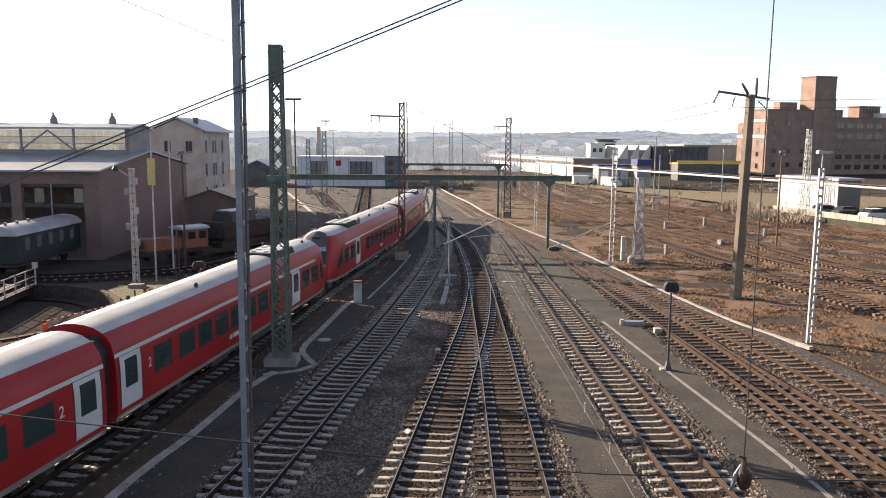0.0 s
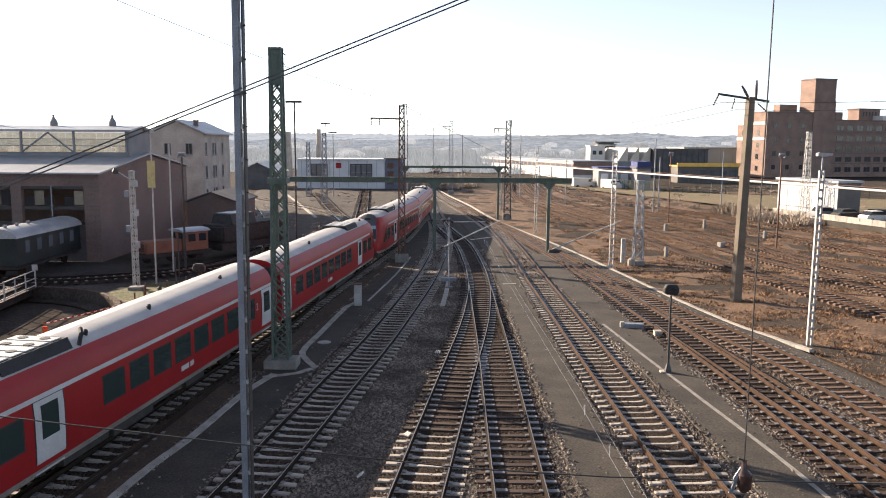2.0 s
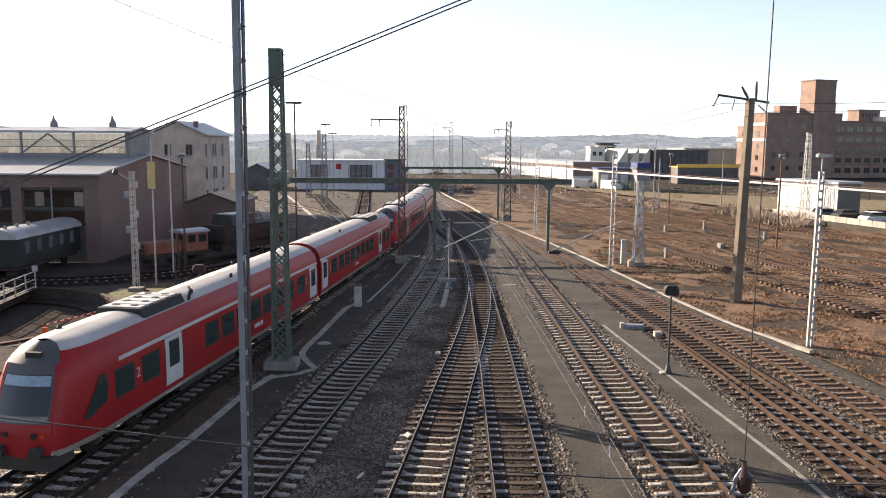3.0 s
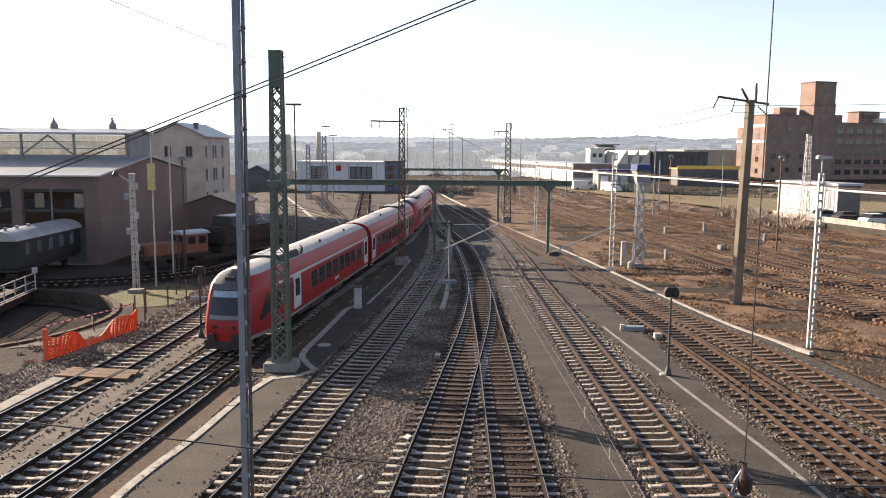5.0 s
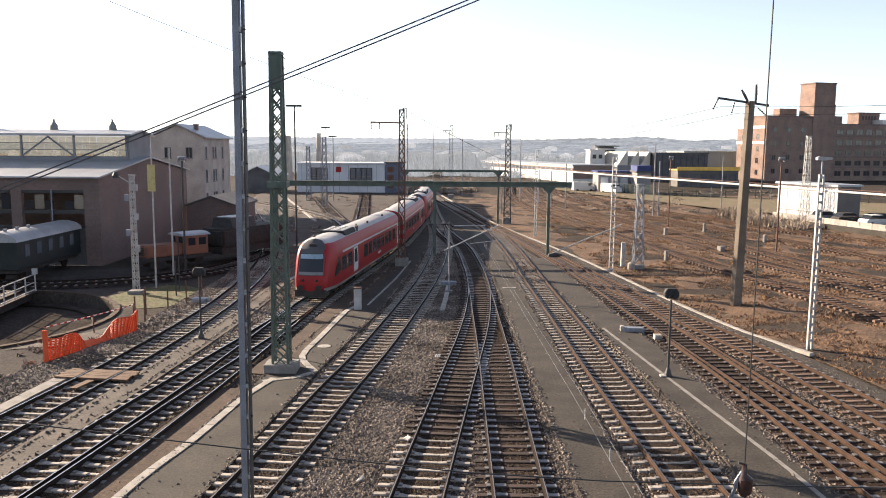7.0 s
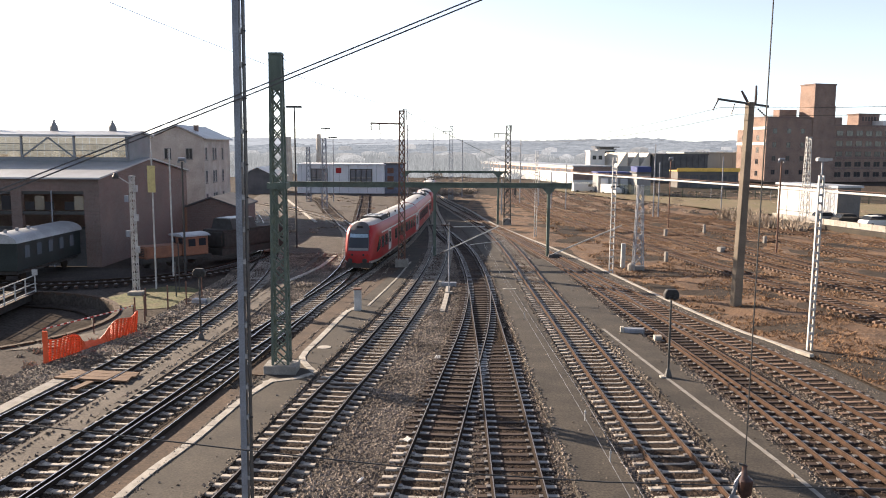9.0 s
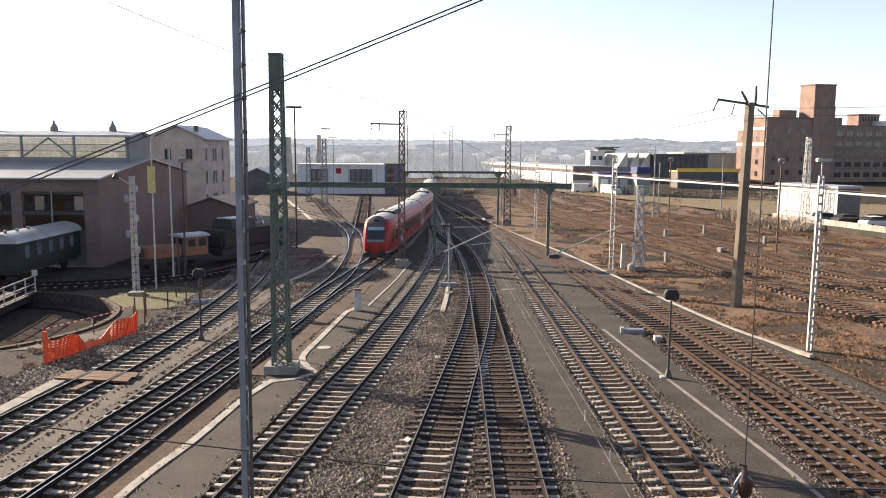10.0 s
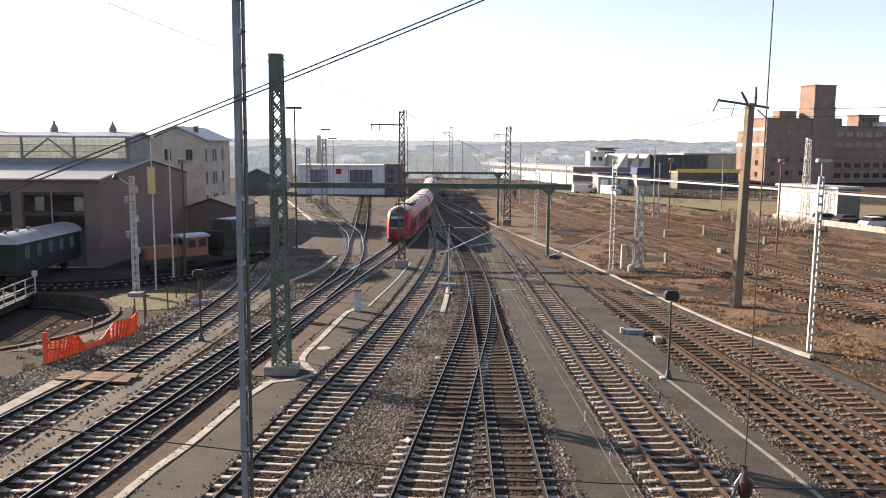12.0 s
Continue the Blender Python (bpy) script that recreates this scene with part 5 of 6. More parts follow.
def plain_house():
    h = thing("stone_house", "grey rendered three-storey house with pale roof", "house", m=pose(-32.5, 108, 0, 0, 0, 0))
    w, dp, eave, ridge = 7.2, 13.0, 11.2, 12.8
    bm = B()
    prism(bm, [(-w, -0.3), (0, -0.3), (0, eave), (-w / 2, ridge), (-w, eave)], 0, dp)
    part("wall", bm, M["render"], h)
    for s in (-1, 1):
        bm = B()
        xe = -w / 2 + s * (w / 2 + 0.5)
        ze = eave - 0.12
        vs = [bm.verts.new(p) for p in ((xe, -0.4, ze), (-w / 2, -0.4, ridge + 0.1), (-w / 2, dp + 0.4, ridge + 0.1), (xe, dp + 0.4, ze), (xe, -0.4, ze + 0.18), (-w / 2, -0.4, ridge + 0.28), (-w / 2, dp + 0.4, ridge + 0.28), (xe, dp + 0.4, ze + 0.18))]
        for f in ((3, 2, 1, 0), (4, 5, 6, 7), (0, 1, 5, 4), (1, 2, 6, 5), (2, 3, 7, 6), (3, 0, 4, 7)):
            bm.faces.new([vs[i] for i in f])
        part("roof", bm, M["tin"], h)
    bm = B()
    box(bm, -2.1, -1.6, 2.6, 3.2, eave, eave + 1.75)
    box(bm, -2.17, -1.53, 2.53, 3.27, eave + 1.75, eave + 1.87)
    part("chimney", bm, M["brick"], h)
    windowed_wall(h, Matrix.Translation((-w, 0, 0)), 2, 1, 0.95, 1.5, 8.4, 2.9, 3, 2.3, frame="greyclad")
    side = Matrix.Translation((0, 0, 0)) @ Matrix.Rotation(math.pi / 2, 4, "Z")
    for u0 in (1.0, 4.4, 5.5, 9.0):
        windowed_wall(h, side, 1, 3, 0.75, 1.7, 2.0, 2, 3.15, u0, frame="greyclad")
    for z in (4.6, 7.8):
        bm = B()
        box(bm, -w - 0.03, 0.05, -0.05, dp, z, z + 0.14)
        part("string_course", bm, M["render"], h)
    return h


plain_house()


def low_shed(label, x, y, w, d, eave, ridge, wall, roof, rot=0.0, name="shed", group=""):
    h = thing(name, label, "building", group, pose(x, y, 0, 0, 0, rot))
    bm = B()
    prism(bm, [(0, -0.3), (w, -0.3), (w, eave), (w / 2, ridge), (0, eave)], 0, d)
    part("wall", bm, M[wall], h)
    for s in (0, 1):
        bm = B()
        xe = -0.3 if s == 0 else w + 0.3
        vs = [bm.verts.new(p) for p in ((xe, -0.3, eave - 0.05), (w / 2, -0.3, ridge + 0.04), (w / 2, d + 0.3, ridge + 0.04), (xe, d + 0.3, eave - 0.05), (xe, -0.3, eave + 0.12), (w / 2, -0.3, ridge + 0.2), (w / 2, d + 0.3, ridge + 0.2), (xe, d + 0.3, eave + 0.12))]
        for f in ((3, 2, 1, 0), (4, 5, 6, 7), (0, 1, 5, 4), (1, 2, 6, 5), (2, 3, 7, 6), (3, 0, 4, 7)):
            bm.faces.new([vs[i] for i in f])
        part("roof", bm, M[roof], h)
    return h


low_shed("low dark workshop between shed and house", -28.6, 88, 5.5, 9, 3.4, 4.4, "brick", "darkroof")
low_shed("dark shed with a snow-pale roof", -45.5, 176, 8.5, 12, 3.6, 5.6, "darkroof", "white")


def dark_coach():
    c = thing("old_coach", "dark green old coach with pale rounded roof", "wagon", m=pose(-32.2, 56.7, 0.0))
    bm = B()
    box(bm, -1.4, 1.4, 0, 10.0, 0.95, 3.05)
    bmesh.ops.bevel(bm, geom=bm.edges[:], offset=0.05, segments=1, affect="EDGES")
    part("body", bm, M["coach"], c)
    bm = B()
    prism(bm, [(1.5 * math.cos(a), 3.03 + 0.72 * math.sin(a)) for a in [math.pi * k / 12 for k in range(13)]], -0.2, 10.2)
    part("roof", bm, M["tin"], c, "pale rounded roof", smooth=True)
    for k in range(5):
        bm = B()
        box(bm, 1.395, 1.415, 1.1 + k * 1.75, 1.75 + k * 1.75, 1.85, 2.75)
        part("window", bm, M["bay_glass"], c)
    for k in range(3):
        bm = B()
        tube(bm, [(0.3, 0.6 + k * 1.6, 3.7), (0.3, 0.6 + k * 1.6, 3.95)], [0.1, 0.14], 8)
        part("roof_vent", bm, M["grey_steel"], c)
    bm = B()
    box(bm, -1.2, 1.2, 0.2, 9.8, 0.7, 0.94)
    part("underframe", bm, M["under"], c)
    for y in (1.7, 8.3):
        bm = B()
        for s in (-0.75, 0.75):
            tube(bm, [(s - 0.07, y, 0.45), (s + 0.07, y, 0.45)], 0.46, 18)
        tube(bm, [(-0.7, y, 0.45), (0.7, y, 0.45)], 0.08, 8)
        part("wheelset", bm, M["rail_side"], c)


dark_coach()


def shunter():
    s = thing("shunting_locomotive", "brownish-orange shunting locomotive with low hood", "locomotive", m=pose(-22.4, 66.6, 0.0, 0, 0, -42) @ Matrix.Scale(0.82, 4))
    bm = B()
    box(bm, -1.1, 1.1, -4.2, -0.2, 1.15, 2.35)
    bmesh.ops.bevel(bm, geom=bm.edges[:], offset=0.12, segments=2, affect="EDGES")
    part("hood", bm, M["orange"], s)
    bm = B()
    box(bm, -1.35, 1.35, -0.2, 2.6, 1.15, 3.1)
    bmesh.ops.bevel(bm, geom=bm.edges[:], offset=0.06, segments=1, affect="EDGES")
    part("cab", bm, M["orange"], s)
    bm = B()
    prism(bm, [(1.5 * math.cos(a), 3.1 + 0.32 * math.sin(a)) for a in [math.pi * k / 8 for k in range(9)]], -0.4, 2.8)
    part("cab_roof", bm, M["tin"], s)
    for x in (-0.7, 0.7):
        bm = B()
        box(bm, x - 0.4, x + 0.4, -0.23, -0.19, 2.4, 2.95)
        part("window", bm, M["pane"], s)
    for y in (0.3, 1.5):
        bm = B()
        box(bm, 1.34, 1.37, y, y + 0.8, 2.1, 2.85)
        part("window", bm, M["pane"], s)
    bm = B()
    box(bm, -1.3, 1.3, -4.6, 3.0, 0.75, 1.14)
    part("frame", bm, M["under"], s)
    for y in (-3.2, -0.6, 1.8):
        bm = B()
        for x in (-0.75, 0.75):
            tube(bm, [(x - 0.07, y, 0.45), (x + 0.07, y, 0.45)], 0.47, 18)
        part("wheelset", bm, M["under"], s)
    bm = B()
    for k in range(5):
        box(bm, -0.7, 0.7, -4.24, -4.2, 1.4 + k * 0.16, 1.5 + k * 0.16)
    part("grille", bm, M["under"], s)


shunter()


def black_engine():
    e = thing("parked_locomotive", "black parked locomotive with pale worn roof", "locomotive", m=pose(-17.8, 74.5, 0.15, 0, 0, -30))
    bm = B()
    box(bm, -1.4, 1.4, -5.5, 2.5, 1.0, 2.6)
    bmesh.ops.bevel(bm, geom=bm.edges[:], offset=0.2, segments=2, affect="EDGES")
    part("body", bm, M["under"], e)
    bm = B()
    prism(bm, [(-1.35, 2.6), (1.35, 2.6), (1.0, 3.5), (-1.0, 3.5)], -4.2, -1.2)
    part("cab", bm, M["dark_steel"], e)
    bm = B()
    box(bm, -0.85, 0.85, -4.0, -1.3, 3.51, 3.58)
    part("roof_panel", bm, M["tin"], e)
    bm = B()
    box(bm, -1.38, 1.38, -5.6, 2.7, 0.4, 0.98)
    part("running_gear", bm, M["under"], e)


black_engine()


def turntable():
    """The yard sheet with a round hole, the sunken pit, its coping stones and race rail, and the bridge over it."""
    n = 96
    around = [math.tau * k / n for k in range(n)]

    def ring(bm, r, z):
        return [bm.verts.new(PIT + Vector((r * math.cos(a), r * math.sin(a), z))) for a in around]

    bm = B()
    inner, mid, outer = ring(bm, PIT_R + 0.3, -0.2), ring(bm, PIT_R + 0.9, -0.2), []
    for a in around:
        c, q = math.cos(a), math.sin(a)
        k = min(((YARD[1] if c > 0 else YARD[0]) - PIT.x) / c if abs(c) > 1e-6 else 1e9, ((YARD[3] if q > 0 else YARD[2]) - PIT.y) / q if abs(q) > 1e-6 else 1e9)
        outer.append(bm.verts.new(PIT + Vector((k * c, k * q, -0.22))))
    for p, q in ((inner, mid), (mid, outer)):
        for k in range(n):
            bm.faces.new((p[k], p[(k + 1) % n], q[(k + 1) % n], q[k]))
    corners = [(x, y) for x in YARD[:2] for y in YARD[2:]]
    for x, y in corners:
        near = sorted(outer, key=lambda v: (v.co.x - x) ** 2 + (v.co.y - y) ** 2)[:2]
        bm.faces.new((near[0], near[1], bm.verts.new((x, y, -0.22))))
    whole("yard_ground", bm, M["cinder"], "dark cinder ground before the engine shed", "ground", kind="structure")

    t = thing("turntable_pit", "sunken round turntable pit with a stone rim", "turntable", kind="structure")
    bm = B()
    rows = [ring(bm, r, z) for r, z in ((PIT_R, -0.16), (PIT_R - 0.02, -0.95), (PIT_R - 1.1, -1.0), (2.2, -1.1))]
    for p, q in zip(rows, rows[1:]):
        for k in range(n):
            bm.faces.new((p[k], p[(k + 1) % n], q[(k + 1) % n], q[k]))
    bm.faces.new(rows[-1])
    part("pit_floor", bm, M["pit"], t)
    bm = B()
    tube(bm, [PIT + Vector((7.7 * math.cos(a), 7.7 * math.sin(a), -0.92)) for a in around + [0.0]], 0.06, 6)
    part("race_rail", bm, M["rail_side"], t)
    # coping stones, each a wedge of the ring
    bm = B()
    step, gap = math.tau / 64, 0.004
    wedge = [Vector((r * math.cos(a), r * math.sin(a), z)) for z in (-0.3, -0.1) for r, a in ((PIT_R, gap), (PIT_R + 0.32, gap), (PIT_R + 0.32, step - gap), (PIT_R, step - gap))]
    vs = [bm.verts.new(p) for p in wedge]
    for f in ((0, 1, 2, 3), (4, 7, 6, 5), (0, 4, 5, 1), (1, 5, 6, 2), (2, 6, 7, 3), (3, 7, 4, 0)):
        bm.faces.new([vs[i] for i in f])
    stone = finish(bm, "coping_stone", M["mud"])
    for k in range(64):
        piece("coping_stone", stone, t, Matrix.Translation(PIT) @ Matrix.Rotation(k * step, 4, "Z"))

    # the bridge lies across the pit with two girders, a plank deck and two rails
    br = thing("turntable_bridge", "dark steel turntable bridge with a worn plank deck", "bridge", m=Matrix.Translation(PIT) @ Matrix.Rotation(radians(6), 4, "Z"))
    for sx in (-1, 1):
        bm = B()
        prism(bm, [(sx * 1.05 - 0.12, -0.7), (sx * 1.05 + 0.12, -0.7), (sx * 1.05 + 0.12, -0.15), (sx * 1.05 - 0.12, -0.15)], -PIT_R + 0.15, PIT_R - 0.15)
        part("girder", bm, M["under"], br)
        bm = B()
        prism(bm, [(sx * 0.75 - 0.035, -0.07), (sx * 0.75 + 0.035, -0.07), (sx * 0.75 + 0.035, 0.07), (sx * 0.75 - 0.035, 0.07)], -PIT_R + 0.1, PIT_R - 0.1)
        part("rail", bm, M["rail_side"], br)
    bm = B()
    box(bm, -1.55, 1.55, -0.135, 0.135, -0.149, -0.075)
    plank = finish(bm, "plank", M["sleeper_w"])
    for k in range(60):
        piece("plank", plank, br, Matrix.Translation((0, -8.75 + k * 0.297, random.uniform(-0.006, 0.0))))


turntable()

rl = thing("bridge_railing", "pale steel railing on the turntable bridge", "railing")
for k in range(6):
    f = k / 5
    x, y = -27.56 - 0.86 * f, 46.25 + 8.15 * f
    bm = B()
    beam(bm, (x, y, -0.12), (x, y, 1.15), 0.07)
    part("post", bm, M["pale_steel"], rl)
for z in (0.05, 0.55, 1.1):
    bm = B()
    beam(bm, (-27.56, 46.25, z), (-28.42, 54.4, z), 0.06)
    part("rail", bm, M["pale_steel"], rl)
bm = B()
box(bm, -0.18, 0.18, -0.05, 0.05, 1.1, 1.5)
part("plate", bm, M["pale_steel"], rl).matrix_basis = pose(-28.42, 54.4, 0)

# lawn, apron and verge patches, and one dark patch for shade
def patch(name, pts, z, material, label, category):
    bm = B()
    ln = line_of(list(pts) + [pts[0]], 0.5)[:-1]
    vs = [bm.verts.new((p.x + random.uniform(-0.12, 0.12), p.y + random.uniform(-0.12, 0.12), z)) for p in ln]
    mid = bm.verts.new((sum(v.co.x for v in vs) / len(vs), sum(v.co.y for v in vs) / len(vs), z + 0.03))
    for a, b in zip(vs, vs[1:] + vs[:1]):
        bm.faces.new((a, b, mid))
    return whole(name, bm, material, label, category, kind="structure")


patch("lawn", ((-22.9, 53.2), (-21.2, 50.6), (-19.0, 49.2), (-17.2, 50.6), (-16.9, 54.5), (-18.2, 57.0), (-20.6, 57.4)), -0.19, M["green"], "small yellow-green lawn beside the turntable pit", "lawn")
patch("yard_apron", ((-21.9, 38.6), (-18.4, 40.4), (-18.2, 45.5), (-19.2, 43.2)), -0.17, M["dusty"], "pale worn apron by the pit", "paving")
patch("verge", ((24, 215), (46, 174), (84, 152), (84, 118), (54, 124), (40, 156), (30, 185)), 0.06, M["rough"], "olive strip of rough lawn beyond the field", "lawn")
# dark sheet laid where the house's shade falls on the ground
patch("coal_yard", ((-17.2, 82), (-11.8, 80), (-10.5, 92), (-14, 108), (-22, 104)), -0.1, M["darkroof"], "dark patch painted for shade beyond the depot track", "ground")
slabs("kerb_depot", [(-17.0, 24), (-16.75, 29), (-16.35, 33.4)], 0.6, 1.0, 0.1, M["concrete"], "pale concrete kerb beside the depot track", "kerb")
slabs("kerb_yard", [(-31.5, 158), (-24.2, 132), (-17.3, 107)], 0.4, 2.0, 0.1, M["edge"], "pale kerb in the far yard", "kerb")
slabs("kerb_cross", [(-11.6, 59), (-10.4, 66), (-10.1, 73)], 0.35, 1.0, 0.09, M["edge"], "pale row of duct lids by the curved track", "cable duct")

# yard tracks in front of the depot
TRACKS["yard_a"] = [(-33.5, 57), (-28.5, 56.5), (-23, 58.8), (-19.5, 62.5), (-17.5, 68), (-16.8, 76)]
TRACKS["yard_b"] = [(-9.3, 84), (-10.1, 90), (-11.3, 96), (-13.2, 104), (-17.7, 124), (-23.8, 152), (-27.0, 161)]
track("yard_b", "w", "worn rails fanning out into the far yard", used=True, skip=((80, 100),), lift=-0.016)
track("yard_a", "w", "dull rails curving past the depot yard", used=True)

# white signal mast with ladder and boxes
sm = lattice_mast("white lattice signal mast with small boxes", -21.3, 54.2, 8.0, 0.34, 0.26, M["pale_steel"], base=(0.5, 0.05), bays=14, name="signal_mast")
for z, s in ((7.2, 1), (6.5, -1), (5.2, 1), (4.1, -1), (3.0, 1)):
    bm = B()
    box(bm, s * 0.3 - 0.13, s * 0.3 + 0.13, -0.35, -0.1, z - 0.22, z + 0.22)
    part("signal_box", bm, M["pale_steel"] if s > 0 else M["grey_steel"], sm)
bm = B()
beam(bm, (0, 0, 7.4), (-0.95, 0, 8.0), 0.06)
part("lamp_arm", bm, M["pale_steel"], sm)
bm = B()
tube(bm, [(-1.1, 0, 7.85), (-1.1, 0, 8.0), (-1.1, 0, 8.25)], [0.22, 0.24, 0.1], 10)
part("lamp_head", bm, M["dark_steel"], sm)
yp = simple_pole("slim pale pole carrying a faded yellow board", -20.75, 56.5, 9.8, 0.055, M["pale_steel"], "sign_pole", "sign")
bm = B()
box(bm, -0.3, 0.25, -0.11, -0.07, 7.0, 8.9)
part("board", bm, M["yellow"], yp, "faded yellow board")
for x, y, h in ((-18.9, 56, 3.3), (-18.3, 53.5, 2.2)):
    bm = B()
    beam(bm, (0, 0, -0.2), (0, 0, h), 0.07)
    pp = whole("signal_stub", bm, M["dark_steel"], "short dark signal post in the yard", "signal", m=pose(x, y, 0))
for x, y in ((-18.1, 47.4), (-17.1, 48.4), (-16.4, 49.8), (-16.2, 52.4), (-17.3, 45.1)):
    bm = B()
    beam(bm, (0, 0, -0.2), (0, 0, 1.5), 0.07)
    whole("fence_stake", bm, M["rust_steel"], "thin brown fence stake in the grass", "stake", "fence stakes", m=pose(x, y, 0))


def net_fence():
    f = thing("safety_fence", "bright orange plastic safety mesh fence, sagging", "fence")
    a, b = Vector((-18.45, 35.9, 0)), Vector((-16.75, 42.3, 0))
    d = b - a
    for k in range(1):
        for u in range(29):
            t = u / 28
            p = a + d * t
            sag = 0.68 * math.exp(-((t - 0.52) / 0.16) ** 4) + 0.22 * math.sin(t * math.pi) + 0.07 * math.sin(t * 23)
            bm = B()
            lean = Vector((0.25 * math.sin(t * 9), 0, 0))
            if k == 0:
                beam(bm, p + Vector((0, 0, -0.1)), p + lean + Vector((0, 0, 1.1 - sag)), 0.1 if u % 3 else 0.15, 0.02)
                part("strand", bm, M["net"], f)
    for r in range(9):
        bm = B()
        pts = []
        for u in range(29):
            t = u / 28
            sag = 0.68 * math.exp(-((t - 0.52) / 0.16) ** 4) + 0.22 * math.sin(t * math.pi) + 0.07 * math.sin(t * 23)
            z = 0.02 + (1.08 - sag) * r / 8
            pts.append(a + d * t + Vector((0.25 * math.sin(t * 9) * r / 8, 0, z)))
        tube(bm, pts, 0.034, 5)
        part("strand", bm, M["net"], f)
    for t in (0, 1):
        p = a + d * t
        bm = B()
        beam(bm, p + Vector((0, 0, -0.2)), p + Vector((0, 0, 1.5 if t == 0 else 1.9)), 0.22 if t == 0 else 0.06, 0.08)
        part("stake", bm, M["net"] if t == 0 else M["rust_steel"], f)
    return f


net_fence()
tp = thing("barrier_tape", "red and white striped barrier tape round the pit", "tape")
pts = [Vector((-20.3, 39.3, 0.75)), Vector((-18.6, 43.6, 0.7)), Vector((-18.1, 45.6, 0.9))]
full = line_of([(p.x, p.y) for p in pts], 0.22)
for k, (p, q) in enumerate(zip(full, full[1:])):
    bm = B()
    beam(bm, p + Vector((0, 0, 0.8)), q + Vector((0, 0, 0.8)), 0.02, 0.06)
    part("stripe", bm, M["white"] if k % 2 else M["train_red"], tp)
for p in (full[0], full[len(full) // 2], full[-1]):
    bm = B()
    beam(bm, (p.x, p.y, -0.2), (p.x, p.y, 0.86), 0.05)
    part("stake", bm, M["rust_steel"], tp)


# ---- brick works and halls on the far side ----
def block(parent, name, u0, u1, v0, v1, z0, z1, material, label=""):
    bm = B()
    box(bm, u0, u1, v0, v1, z0, z1)
    return part(name, bm, M[material], parent, label)


def brick_works():
    w = thing("brick_works", "red brick industrial works with a tall square tower", "building", m=pose(119.9, 260, 0, 0, 0, 17))
    block(w, "tower", 0, 8.3, 0, 6.6, 0, 31.4, "brick2")
    block(w, "tower_cap", -0.15, 8.45, -0.15, 6.75, 31.4, 31.8, "brick")
    block(w, "low_wing", -17.6, -0.004, 0.3, 9.5, 0, 20.6, "brick2")
    block(w, "parapet", -17.75, -0.01, 0.15, 9.65, 20.6, 21.0, "brick")
    block(w, "end_wing", -17.6, -6, 9.51, 14.6, 0, 17.2, "brick2")
    block(w, "stair_head", -8.0, -1.2, 6.4, 9.4, 21.0, 23.6, "brick2")
    block(w, "long_wing", 8.304, 95, 0.5, 14, 0, 18.4, "brick2")
    block(w, "parapet", 8.35, 95.2, 0.3, 14.2, 18.4, 18.8, "brick")
    block(w, "chimney", 9.0, 11.4, 3, 5.5, 18.8, 25.0, "brick2")
    block(w, "stair_head", 11.5, 14.4, 3, 7, 18.8, 21.3, "brick2")
    block(w, "tank_house", 27.0, 36.0, 9, 14, 18.8, 22.8, "brick2")
    block(w, "tank_house_cap", 26.8, 36.2, 8.8, 14.2, 22.8, 23.1, "brick")
    block(w, "attic_storey", 33.0, 95, 4.5, 13.5, 18.8, 20.6, "white")
    for k in range(5):
        block(w, "vent", 28.6 + k * 1.3, 29.2 + k * 1.3, 8.9, 9.1, 20.6, 22.0, "dark_steel")
    for z, v1 in ((16.9, 14.7), (11.9, 14.7)):
        block(w, "pale_band", -17.75, -17.58, 0.4, v1, z, z + 0.9, "white")
    for z in (4.3, 7.7, 11.1, 14.5):
        block(w, "string_course", 8.31, 95, 0.38, 0.49, z, z + 0.35, "brick")
    windowed_wall(w, Matrix.Translation((0, 0.47, 0)), 21, 5, 2.7, 1.7, 1.6, 4.0, 3.4, 11.5, frame="brick")
    windowed_wall(w, Matrix.Translation((0, 0.27, 0)), 3, 4, 1.5, 1.6, 2.5, 5.4, 4.4, -14.4, frame="brick")
    windowed_wall(w, Matrix.Translation((-17.6, 0, 0)) @ Matrix.Rotation(-math.pi / 2, 4, "Z"), 3, 4, 1.4, 1.7, 2.0, 3.6, 3.8, -11.5, frame="brick")
    return w


brick_works()


def hall(name, label, x, y, rot, w, d, h, wall, roof, side=None, group="", rise=0.0):
    b = thing(name, label, "building", group, pose(x, y, 0, 0, 0, rot))
    bm = B()
    box(bm, 0, w, 0, d, -0.3, h)
    part("wall", bm, M[wall], b)
    bm = B()
    vs = box(bm, -0.3, w + 0.3, -0.3, d + 0.3, h, h + 0.3)
    for v in vs:
        v.co.z += rise * (1 - abs(v.co.x - w / 2) / (w / 2 + 0.3))
    part("roof", bm, M[roof], b)
    return b


wh = hall("white_hall", "low white hall with flat green-grey roof", 52.3, 105, 17, 3.7, 11.4, 5.2, "white", "tin")
# grey panel puts the shade of the white front into its colour
block(wh, "front_cladding", -0.02, 3.72, -0.08, -0.004, -0.3, 5.19, "plaster_shade", "grey panel for the white front in shade")
block(wh, "plinth_stripe", -0.06, -0.004, 0, 11.4, 1.5, 1.62, "greyclad")
for k in range(4):
    block(wh, "wall_joint", -0.03, -0.004, 2.2 + k * 2.4, 2.26 + k * 2.4, -0.3, 5.1, "greyclad")
long_w = hall("warehouse", "long low white warehouse with brick end and window strips", 39.1, 240, 15, 12.4, 92, 5.0, "white", "tin", rise=0.7)
block(long_w, "end_wall", 0.02, 12.4, -0.12, -0.004, 1.0, 4.99, "brick2", "brown brick end wall")
